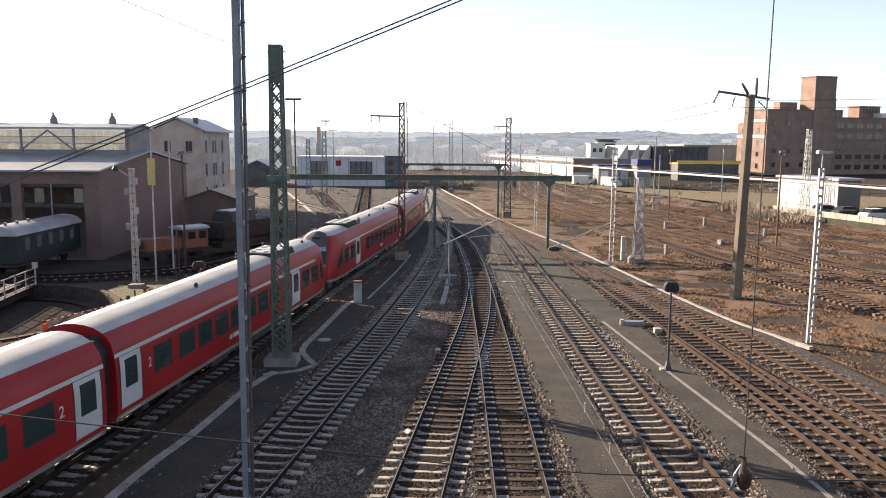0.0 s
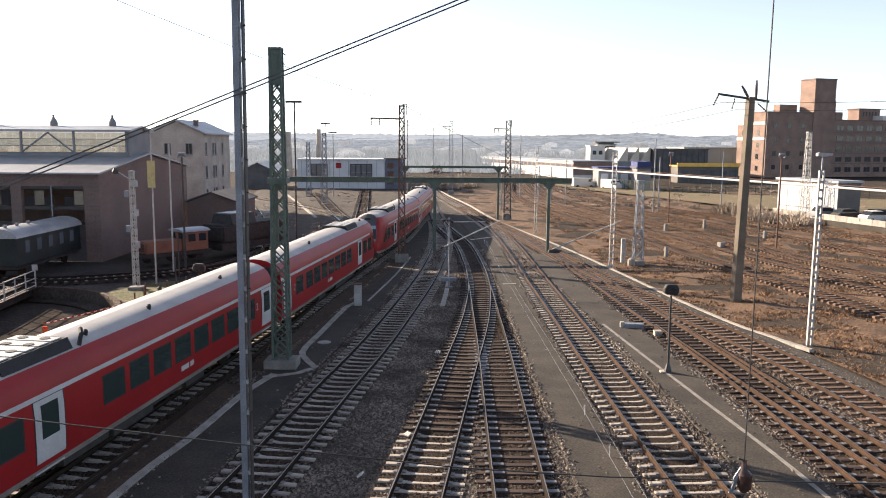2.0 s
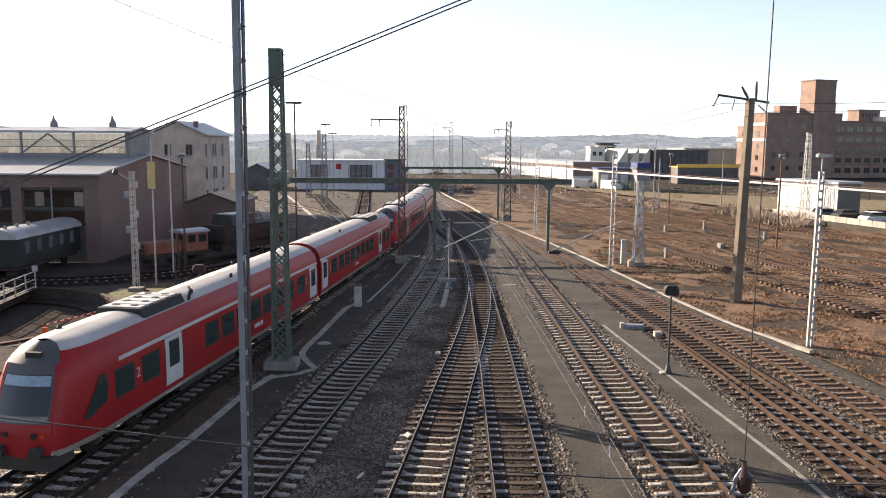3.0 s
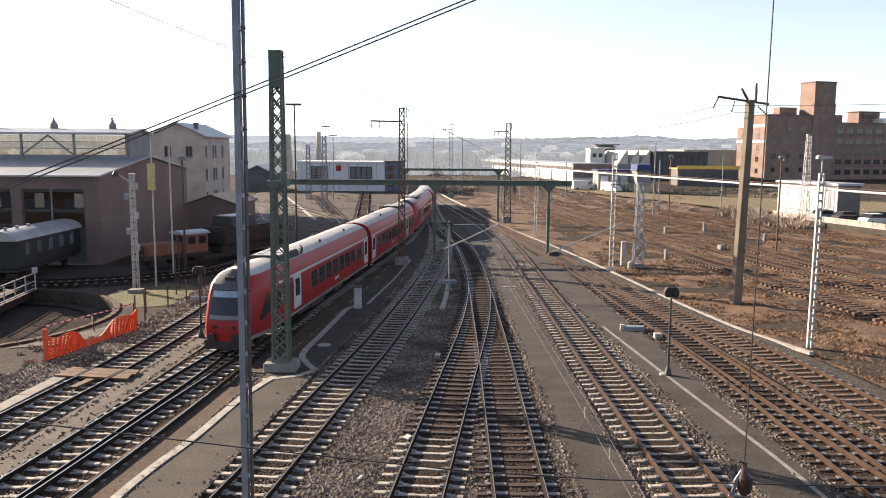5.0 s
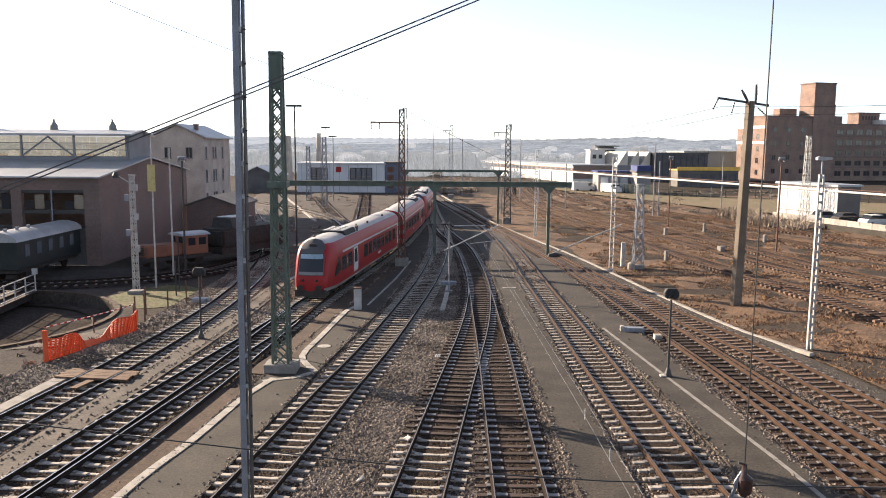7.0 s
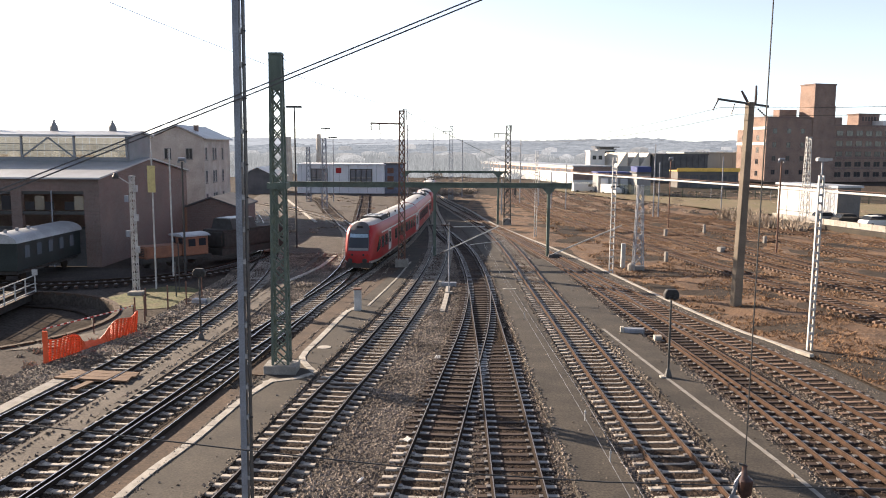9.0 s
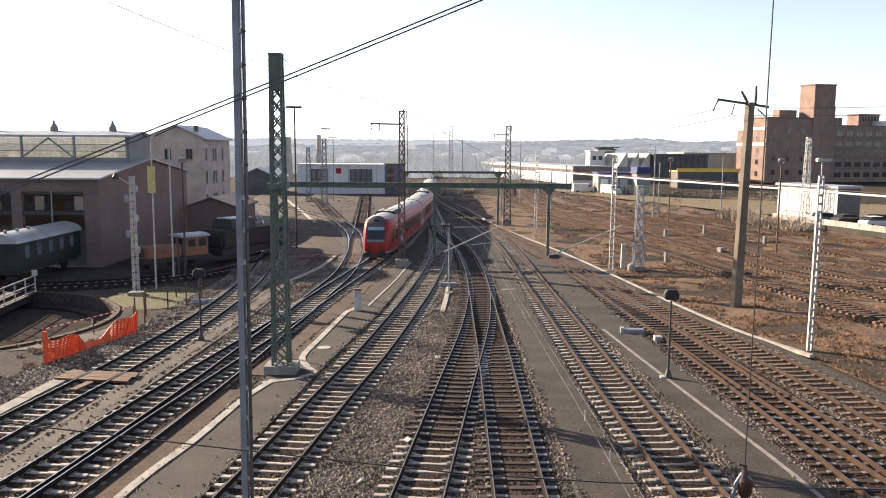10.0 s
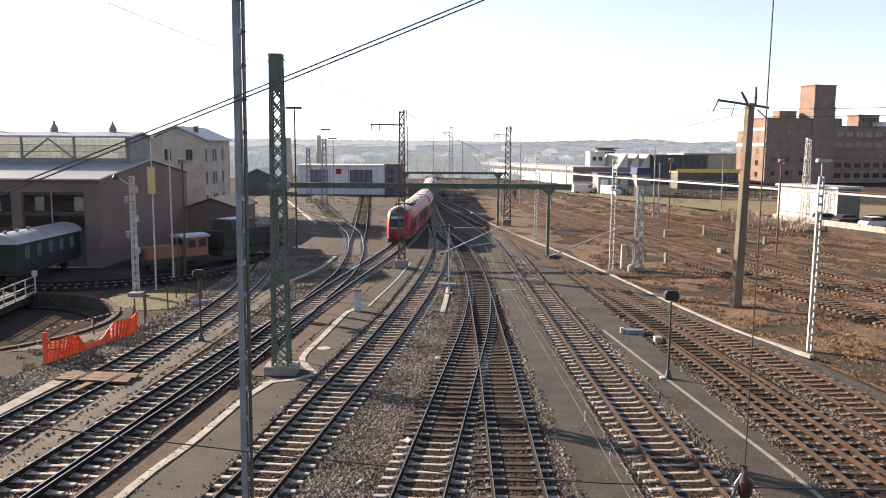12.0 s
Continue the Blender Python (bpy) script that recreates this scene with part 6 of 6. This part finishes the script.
block(long_w, "brick_band", -0.1, -0.004, 0.2, 91.8, 2.9, 4.35, "brick2", "brick band along the wall")
for k in range(22):
    block(long_w, "window", -0.16, -0.101, 1.4 + k * 4.1, 4.4 + k * 4.1, 3.1, 4.1, "bay_glass")
dh = hall("dark_hall", "dark grey factory hall beside saw-tooth roofs", 67.3, 255, 12, 19.0, 18, 8.7, "darkroof", "darkroof")
for k in range(9):
    block(dh, "cladding_rib", 1.0 + k * 2.1, 1.12 + k * 2.1, -0.1, -0.004, -0.3, 8.6, "dark_steel")
saw = thing("sawtooth_hall", "factory hall with three lit saw-tooth gables", "building", m=pose(55.6, 254, 0, 0, 0, 12))
block(saw, "wall", 0, 11.6, 0, 16, -0.3, 4.9, "greyclad")
for k in range(3):
    bm = B()
    prism(bm, [(k * 3.9, 4.9), (k * 3.9 + 3.4, 4.9), (k * 3.9 + 3.4, 9.2), (k * 3.9 + 2.9, 9.2)], 0, 16)
    part("sawtooth", bm, M["beige"], saw)
    block(saw, "skylight", k * 3.9 + 3.401, k * 3.9 + 3.5, 0.2, 15.8, 5.2, 8.8, "pane")
ob = hall("office_block", "white office block with a flat lookout roof", 48.2, 262, 0, 4.8, 8, 9.6, "white", "white")
for k in range(2):
    block(ob, "window", 0.8 + k * 2.0, 2.0 + k * 2.0, -0.05, 0.05, 6.9, 8.2, "pane")
lk = hall("lookout", "grey rooftop lookout storey of an office block", 52.6, 272, 0, 6.0, 6, 10.2, "bluehaze", "darkroof")
block(lk, "window_band", 0.3, 5.7, -0.06, 0.05, 8.6, 9.7, "pane")
block(lk, "roof_canopy", -1.2, 7.2, -1.0, 6.5, 10.9, 11.2, "darkroof")
block(lk, "upper_storey", 0.5, 5.5, 0.5, 5.5, 10.51, 10.89, "pane")
bh = hall("beige_hall", "plain pale green clad hall", 85.5, 283, 0, 26, 22, 9.2, "pale_green", "pale_green")
for k in range(5):
    block(bh, "cladding_joint", 4.0 + k * 4.4, 4.08 + k * 4.4, -0.05, -0.004, -0.3, 9.1, "greyclad")
st = hall("depot_store", "long dark store with a bright yellow roof edge", 64.3, 218, 3, 17, 6, 4.3, "plaster_shade", "bright_yellow")
block(st, "roof_edge", -0.4, 17.4, -0.5, -0.31, 4.35, 5.3, "bright_yellow", "bright yellow roof edge")
for k in range(6):
    block(st, "door", 0.8 + k * 2.7, 2.9 + k * 2.7, -0.06, -0.004, -0.2, 3.4, "darkroof")
ct = hall("container", "deep blue steel container on a stack", 43.9, 180, 0, 3.1, 6, 4.8, "greyclad", "darkroof")
block(ct, "blue_unit", -0.05, 3.15, -0.1, 6.1, 5.11, 6.3, "deep_blue", "deep blue container")
gs = hall("grey_store", "low grey store behind a fence", 36.3, 186, 0, 7.4, 7, 4.6, "greyclad", "deep_blue")
for k in range(3):
    block(gs, "door", 0.6 + k * 2.3, 2.3 + k * 2.3, -0.06, -0.004, -0.2, 3.4, "bluehaze")


def van(label, x, y, rot):
    v = thing("parked_van", label, "van", "vans behind the fence", pose(x, y, -0.2, 0, 0, rot))
    bm = B()
    prism(bm, [(-2.6, 0.4), (2.6, 0.4), (2.6, 1.3), (1.9, 1.45), (1.35, 2.35), (-2.6, 2.4)], -0.95, 0.95)
    bmesh.ops.bevel(bm, geom=bm.edges[:], offset=0.06, segments=1, affect="EDGES")
    part("body", bm, M["white"], v)
    bm = B()
    box(bm, 1.0, 1.7, -0.97, 0.97, 1.5, 2.1)
    part("cab_glass", bm, M["pane"], v)
    for u in (-1.6, 1.7):
        for q in (-1, 1):
            bm = B()
            tube(bm, [(u, q * 0.78, 0.36), (u, q * 0.97, 0.36)], 0.36, 14)
            part("wheel", bm, M["rubber"], v)
    return v


for x, y, r in ((33.5, 190, 5), (38.6, 182.5, -60)):
    van("white parked van behind a wire fence", x, y, r)


def wire_fence(label, a, b, n, h):
    """Posts with four wires and a thin diagonal lattice between them."""
    f = thing("wire_fence", label, "fence")
    a, b = Vector(a), Vector(b)
    for k in range(n + 1):
        p = a.lerp(b, k / n)
        bm = B()
        beam(bm, p + Vector((0, 0, -0.3)), p + Vector((0, 0, h)), 0.1)
        part("post", bm, M["pale_steel"] if k % 4 == 0 else M["mesh_green"], f)
    for z in (0.1, 0.33, 0.66, 1.0):
        bm = B()
        beam(bm, a + Vector((0, 0, h * z)), b + Vector((0, 0, h * z)), 0.05)
        part("wire", bm, M["mesh_green"], f)
    bm = B()
    length = (b - a).length
    u = (b - a) / length
    k = 0.0
    while k < length - h:
        beam(bm, a + u * k, a + u * (k + h) + Vector((0, 0, h)), 0.025)
        beam(bm, a + u * (k + h), a + u * k + Vector((0, 0, h)), 0.025)
        k += 0.45
    tagged(part("wire_mesh", bm, M["mesh_green"], f), kind="stuff")
    return f


wire_fence("long green wire fence beyond the disused tracks", (24, 212, 0), (46, 172, 0), 14, 2.2)
wire_fence("green wire fence along the rough verge", (46, 172, 0), (84, 150, 0), 15, 2.2)
off = hall("blue_office", "pale blue-grey office building with window panels", -32.8, 178, 0, 19.6, 12, 6.3, "bluehaze", "bluehaze")
for k in range(9):
    block(off, "wall_joint", 1.0 + k * 2.1, 1.07 + k * 2.1, -0.03, -0.004, 0.2, 6.2, "greyclad")
block(off, "wall_mark", 8.7, 9.9, -0.08, -0.004, 4.5, 5.7, "train_red", "plain red mark on the wall")
bo = hall("blue_office", "dark blue office building with red window panels", -13.1, 178.3, 0, 3.9, 12, 6.5, "blue", "darkroof")
for r in range(3):
    block(bo, "panel", 0.5, 1.9, -0.06, -0.004, 0.9 + r * 1.8, 2.1 + r * 1.8, "rust_steel")
for ox, n in ((-29.6, 3), (-20.8, 4)):
    pan = thing("window_bay", "dark framed bay of a pale office wall", "window", "office window bays", pose(ox, 177.9, 0))
    wide = n * 1.2
    block(pan, "backing", -0.1, wide + 0.05, -0.02, 0.09, 1.4, 5.5, "greyclad")
    for c in range(n + 1):
        block(pan, "mullion", c * 1.2 - 0.12, c * 1.2 + 0.03, -0.16, -0.021, 1.4, 5.5, "dark_steel")
    for r in range(3):
        block(pan, "transom", -0.1, wide, -0.14, -0.021, 1.4 + r * 1.95, 1.55 + r * 1.95, "dark_steel")
        for c in range(n):
            if r < 2:
                block(pan, "pane", c * 1.2 + 0.1, c * 1.2 + 1.0, -0.08, -0.021, 1.75 + r * 1.95, 3.2 + r * 1.95, "bay_glass")
for x, y, h, r in ((-32.1, 205, 13.6, 0.8), (-41, 210, 13.0, 1.2)):
    bm = B()
    tube(bm, [(0, 0, -0.3), (0, 0, h)], [r, r * 0.7], 12)
    whole("chimney", bm, M["render"], "hazy round factory chimney", "chimney", m=pose(x, y, 0))

# concrete panel wall and parked cars behind it
wl = thing("panel_wall", "low wall of pale concrete panels at the field edge", "wall")
a, b = Vector((47.6, 114, 0)), Vector((55.5, 84, 0))
n = 15
for k in range(n):
    p, q = a.lerp(b, k / n), a.lerp(b, (k + 0.97) / n)
    bm = B()
    beam(bm, p + Vector((0, 0, 0.35)), q + Vector((0, 0, 0.35)), 0.12, 1.7)
    part("panel", bm, M["edge"], wl)


bm = B()
prism(bm, [(49.2, -0.3), (95, -0.3), (95, 0.45), (49.2, 0.45)], 86, 118)
for v in bm.verts:
    v.co.x += (104 - v.co.y) * 0.25
whole("pavement_lot", bm, M["asphalt"], "grey asphalt parking lot behind the panel wall", "parking lot", kind="structure")


def car(label, x, y, rot, paint):
    c = thing("parked_car", label, "car", "cars behind the wall", pose(x, y, 0.45, 0, 0, rot))
    bm = B()
    prism(bm, [(-2.1, 0.3), (2.1, 0.3), (2.12, 0.75), (1.1, 0.95), (-1.9, 0.98), (-2.12, 0.75)], -0.85, 0.85)
    bmesh.ops.bevel(bm, geom=bm.edges[:], offset=0.06, segments=2, affect="EDGES")
    part("body", bm, paint, c, smooth=True)
    bm = B()
    prism(bm, [(-1.7, 0.96), (1.0, 0.94), (0.35, 1.42), (-1.3, 1.46)], -0.72, 0.72)
    cab_ = part("cabin_glass", bm, M["pane"], c)
    bm = B()
    box(bm, -1.28, 0.33, -0.7, 0.7, 1.44, 1.49)
    part("roof_panel", bm, paint, c)
    for u in (-1.35, 1.35):
        for s in (-1, 1):
            bm = B()
            tube(bm, [(u, s * 0.72, 0.31), (u, s * 0.88, 0.31)], 0.31, 14)
            part("wheel", bm, M["rubber"], c)
    return c


for k, (x, y, r, p) in enumerate(((53.2, 103.5, 10, "under"), (55.2, 100.5, 14, "white"), (58.5, 98.5, 10, "pale_steel"), (60.5, 95.5, 5, "grey_steel"), (57.0, 103.0, 20, "under"), (63.0, 99.0, 12, "train_grey"), (51.5, 106.2, 10, "greyclad"))):
    car("parked car behind a concrete panel wall" if k else "dark parked car behind a concrete panel wall", x, y, r, M[p])


# ---- distance ----
def ridge(name, y, top, x0, x1, n, rough, material, label, seed):
    bm = B()
    prev = None
    for k in range(n + 1):
        x = x0 + (x1 - x0) * k / n
        z = top(x) + rough * (noise.noise(Vector((x * 0.012, seed, 0))) * 1.6 + noise.noise(Vector((x * 0.06, seed, 5))) + 0.55 * noise.noise(Vector((x * 0.22, seed, 9))) + 0.45 * noise.noise(Vector((x * 0.7, seed, 2))))
        cur = [bm.verts.new((x, y - 500, -1)), bm.verts.new((x, y - 150, z * 0.7)), bm.verts.new((x, y, z)), bm.verts.new((x, y + 300, -1))]
        if prev:
            for i in range(3):
                bm.faces.new((prev[i], cur[i], cur[i + 1], prev[i + 1]))
        prev = cur
    return whole(name, bm, material, label, "hills", kind="structure")


# both ridges emit a pale colour in place of haze
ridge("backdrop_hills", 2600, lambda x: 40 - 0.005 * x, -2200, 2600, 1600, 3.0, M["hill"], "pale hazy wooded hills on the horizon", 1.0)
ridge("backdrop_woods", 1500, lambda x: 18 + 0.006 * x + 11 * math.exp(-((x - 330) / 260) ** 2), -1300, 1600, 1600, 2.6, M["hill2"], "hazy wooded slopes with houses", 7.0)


def far_town():
    bm = B()
    rng = random.Random(5)
    for k in range(150):
        x, y = rng.uniform(-500, 620), rng.uniform(650, 1250)
        if k < 70:
            x, y = rng.uniform(-160, 420), rng.uniform(400, 700)
        w, d, h = rng.uniform(7, 18), rng.uniform(7, 14), rng.uniform(3.5, 6.5)
        z = max(0, (y - 900) * 0.03) - 0.5
        m = Matrix.Translation((x, y, z)) @ Matrix.Rotation(rng.uniform(0, 1.5), 4, "Z")
        n = len(bm.verts)
        prism(bm, [(-w / 2, 0), (w / 2, 0), (w / 2, h), (0, h + 2), (-w / 2, h)], -d / 2, d / 2)
        bm.verts.ensure_lookup_table()
        for v in list(bm.verts)[n:]:
            v.co = m @ v.co
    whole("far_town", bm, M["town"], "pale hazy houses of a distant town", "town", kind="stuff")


far_town()


# ---- scattered small growth and stones, each a joined mass ----
def mass(name, verts, faces, material, label, category):
    me = bpy.data.meshes.new(name)
    me.from_pydata(verts.tolist(), [], faces.tolist())
    me.materials.append(material)
    me.update()
    return tagged(new(name, me), label, category, kind="stuff")


def bushes(name, spots, label, height, seed, twigs=90, material="twig"):
    """Bare winter scrub: many thin twigs that fan out of each root."""
    rng = np.random.default_rng(seed)
    V, Fc = [], []
    n = 0
    for x, y, s in spots:
        k = int(twigs * s)
        root = np.stack([x + rng.normal(0, 0.5 * s, k), y + rng.normal(0, 0.5 * s, k), np.full(k, -0.2)], 1)
        tip = root + np.stack([rng.normal(0, 0.55 * s, k), rng.normal(0, 0.55 * s, k), rng.uniform(0.3, 1.0, k) * height * s], 1)
        wd = rng.normal(0, 1, (k, 3)) * 0.03 * (1 + y / 110)
        v = np.stack([root - wd, root + wd, tip], 1).reshape(-1, 3)
        V.append(v)
        Fc.append(np.arange(len(v)).reshape(-1, 3) + n)
        n += len(v)
    return mass(name, np.concatenate(V), np.concatenate(Fc), M[material], label, "bushes")


rs = random.Random(3)
bushes("scrub", [(rs.uniform(24, 80), rs.uniform(128, 200), rs.uniform(0.4, 1.0)) for _ in range(120)], "bare brown winter scrub at the field edge", 0.7, 1)
bushes("scrub", [(rs.uniform(-9, 6), rs.uniform(178, 240), rs.uniform(0.8, 2.2)) for _ in range(170)], "bare winter scrub along the far tracks", 0.9, 2)
bushes("scrub", [(rs.uniform(42, 47), rs.uniform(100, 122), rs.uniform(0.7, 1.6)) for _ in range(26)], "bare winter scrub beside a concrete wall", 1.3, 3)
bushes("scrub", [(rs.uniform(-21, -16.6), rs.uniform(27, 41), rs.uniform(0.12, 0.28)) for _ in range(60)], "low dead weeds along the depot track", 1.2, 4)


bushes("scrub", [(rs.uniform(-27, -7), rs.uniform(92, 170), rs.uniform(0.25, 0.6)) for _ in range(170)], "low dead weeds and rubble in the far yard", 0.9, 8)
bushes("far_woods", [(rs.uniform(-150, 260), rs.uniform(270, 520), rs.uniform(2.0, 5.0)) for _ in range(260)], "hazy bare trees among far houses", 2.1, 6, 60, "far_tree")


def tufts(name, n, area, label, seed, size=(0.07, 0.23), per=6, material="blade"):
    rng = np.random.default_rng(seed)
    x0, x1, y0, y1 = area
    y = y0 + (y1 - y0) * rng.random(n * 3) ** 1.4
    x = x0 + (x1 - x0) * rng.random(n * 3)
    keep = []
    for i in range(n * 3):
        if x[i] > edge_at(RIGHT_EDGE, y[i]) + 0.8 and noise.noise(Vector((x[i] * 0.35, y[i] * 0.35, 2))) > -0.15:
            keep.append(i)
        if len(keep) >= n:
            break
    V = []
    for i in keep:
        s = rng.uniform(*size)
        z = field_height(x[i], y[i]) - 0.12
        a = rng.uniform(0, math.tau, per)
        lean = rng.uniform(0.2, 1.1, per) * s
        bx, by = x[i] + rng.normal(0, s * 0.5, per), y[i] + rng.normal(0, s * 0.5, per)
        w = 0.02 + 0.09 * s
        for k in range(per):
            c, q = math.cos(a[k]), math.sin(a[k])
            V += [(bx[k] - q * w, by[k] + c * w, z), (bx[k] + q * w, by[k] - c * w, z), (bx[k] + c * lean[k], by[k] + q * lean[k], z + s * rng.uniform(0.5, 1.0))]
    V = np.array(V)
    return mass(name, V, np.arange(len(V)).reshape(-1, 3), M[material], label, "grass")


tufts("dead_grass", 42000, (14, 75, 26, 125), "dead tufted grass all over the disused yard", 11)


def stones(name, n, area, label, seed, size=(0.022, 0.052)):
    """Loose ballast, each stone an uneven eight-sided lump."""
    rng = np.random.default_rng(seed)
    x0, x1, y0, y1 = area
    y = y0 + (y1 - y0) * rng.random(n) ** 1.5
    x = x0 + (x1 - x0) * rng.random(n)
    lo = np.array([edge_at(LEFT_EDGE, q) for q in y])
    hi = np.array([edge_at(RIGHT_EDGE, q) for q in y])
    ok = (x > lo + 0.2) & (x < hi - 0.2)
    for pts, half in PATHS:
        px = np.interp(y, [p[1] for p in pts], [p[0] for p in pts])
        ok &= (np.abs(x - px) > half - 0.3 * rng.random(n) ** 2) | (rng.random(n) < 0.004)
    x, y = x[ok], y[ok]
    n = len(x)
    z = np.array([bumps(a, b, 0.025, 1.1) + bumps(a, b, 0.02, 0.3) for a, b in zip(x, y)])
    for pts, half in PATHS:
        px = np.interp(y, [p[1] for p in pts], [p[0] for p in pts])
        z = np.where(np.abs(x - px) < half, 0.075, z)
    s = rng.uniform(*size, n) * (1 + y / 90)
    crib = np.zeros(n, bool)
    for key in ("depot", "main", "siding", "goods", "left", "right", "run", "rusty", "rusty_leg", "outer"):
        pts = TRACKS[key]
        ys = [p[1] for p in pts]
        px = np.interp(y, ys, [p[0] for p in pts])
        crib |= (np.abs(x - px) < 0.8 + (1.3 if key in ("depot", "main") else 0.8) * rng.random(n) ** 2) & (y > ys[0]) & (y < ys[-1])
    z = np.where(crib, np.minimum(z, 0.012), z)
    s = np.where(crib, s * 0.85, s)
    base = np.array([(1, 0, 0), (0, 1, 0), (-1, 0, 0), (0, -1, 0), (0, 0, 0.8), (0, 0, -0.5)], float)
    a = rng.uniform(0, math.tau, n)
    v = base[None] * rng.uniform(0.6, 1.35, (n, 6, 1)) * s[:, None, None]
    v += rng.normal(0, 0.22, (n, 6, 3)) * s[:, None, None]
    c, q = np.cos(a)[:, None], np.sin(a)[:, None]
    v = np.stack([v[..., 0] * c - v[..., 1] * q + x[:, None], v[..., 0] * q + v[..., 1] * c + y[:, None], v[..., 2] + z[:, None] - 0.02], 2)
    f = np.array([(0, 1, 4), (1, 2, 4), (2, 3, 4), (3, 0, 4), (1, 0, 5), (2, 1, 5), (3, 2, 5), (0, 3, 5)])
    for stained, material, text in ((False, "stone", label), (True, "crib_stone", "dark rust-stained ballast stones between the sleepers")):
        w = v[crib == stained]
        faces = (f[None] + 6 * np.arange(len(w))[:, None, None]).reshape(-1, 3)
        mass(name, w.reshape(-1, 3), faces, M[material], text, "ballast")


PATHS = (([(-9.2, 8), (-8.2, 20), (-7.4, 28), (-6.4, 37), (-5.0, 48), (-3.9, 60), (-3.0, 72)], 1.15), ([(5.0, 8), (4.85, 40), (4.7, 75)], 0.95),
         ([(10.5, 8), (10.4, 20), (10.2, 30), (9.85, 40), (9.4, 50), (9.0, 60), (8.5, 72)], 1.15), ([(-14.4, 12), (-13.6, 24), (-12.7, 36), (-12.1, 46), (-11.6, 66)], 0.45))
stones("loose_ballast", 300000, (-20, 20, 17, 75), "loose grey-brown ballast stones between rails", 21)


# ---- what moves ----
def motions():
    ln = line_of(TRACKS["main"], 0.25)
    # distance along the line of a given place
    start = min(range(len(ln)), key=lambda i: abs(ln[i].y - GAP_START)) * 0.25

    def at(s):
        i = max(0, min(len(ln) - 2, int(s / 0.25)))
        return ln[i].lerp(ln[i + 1], s / 0.25 - i)

    for k, car in enumerate(CARS):
        rows = []
        for j in range(25):
            t = j * 0.5
            mid = start + SPEED * t - SLOWING * t * t - 0.1 + (k - 0.5) * (CAR + 0.15)
            a, b = at(mid - 8.8), at(mid + 8.8)
            d = (b - a).normalized()
            turn = math.atan2(-d.x, d.y)
            if k % 2:
                turn += math.pi
            p = (a + b) / 2
            rows.append((t, Matrix.Translation((p.x, p.y, 0.2)) @ Matrix.Rotation(turn, 4, "Z")))
        walk(car, rows)


GAP_START, SPEED, SLOWING = 24.6, 7.8, 0.077
motions()
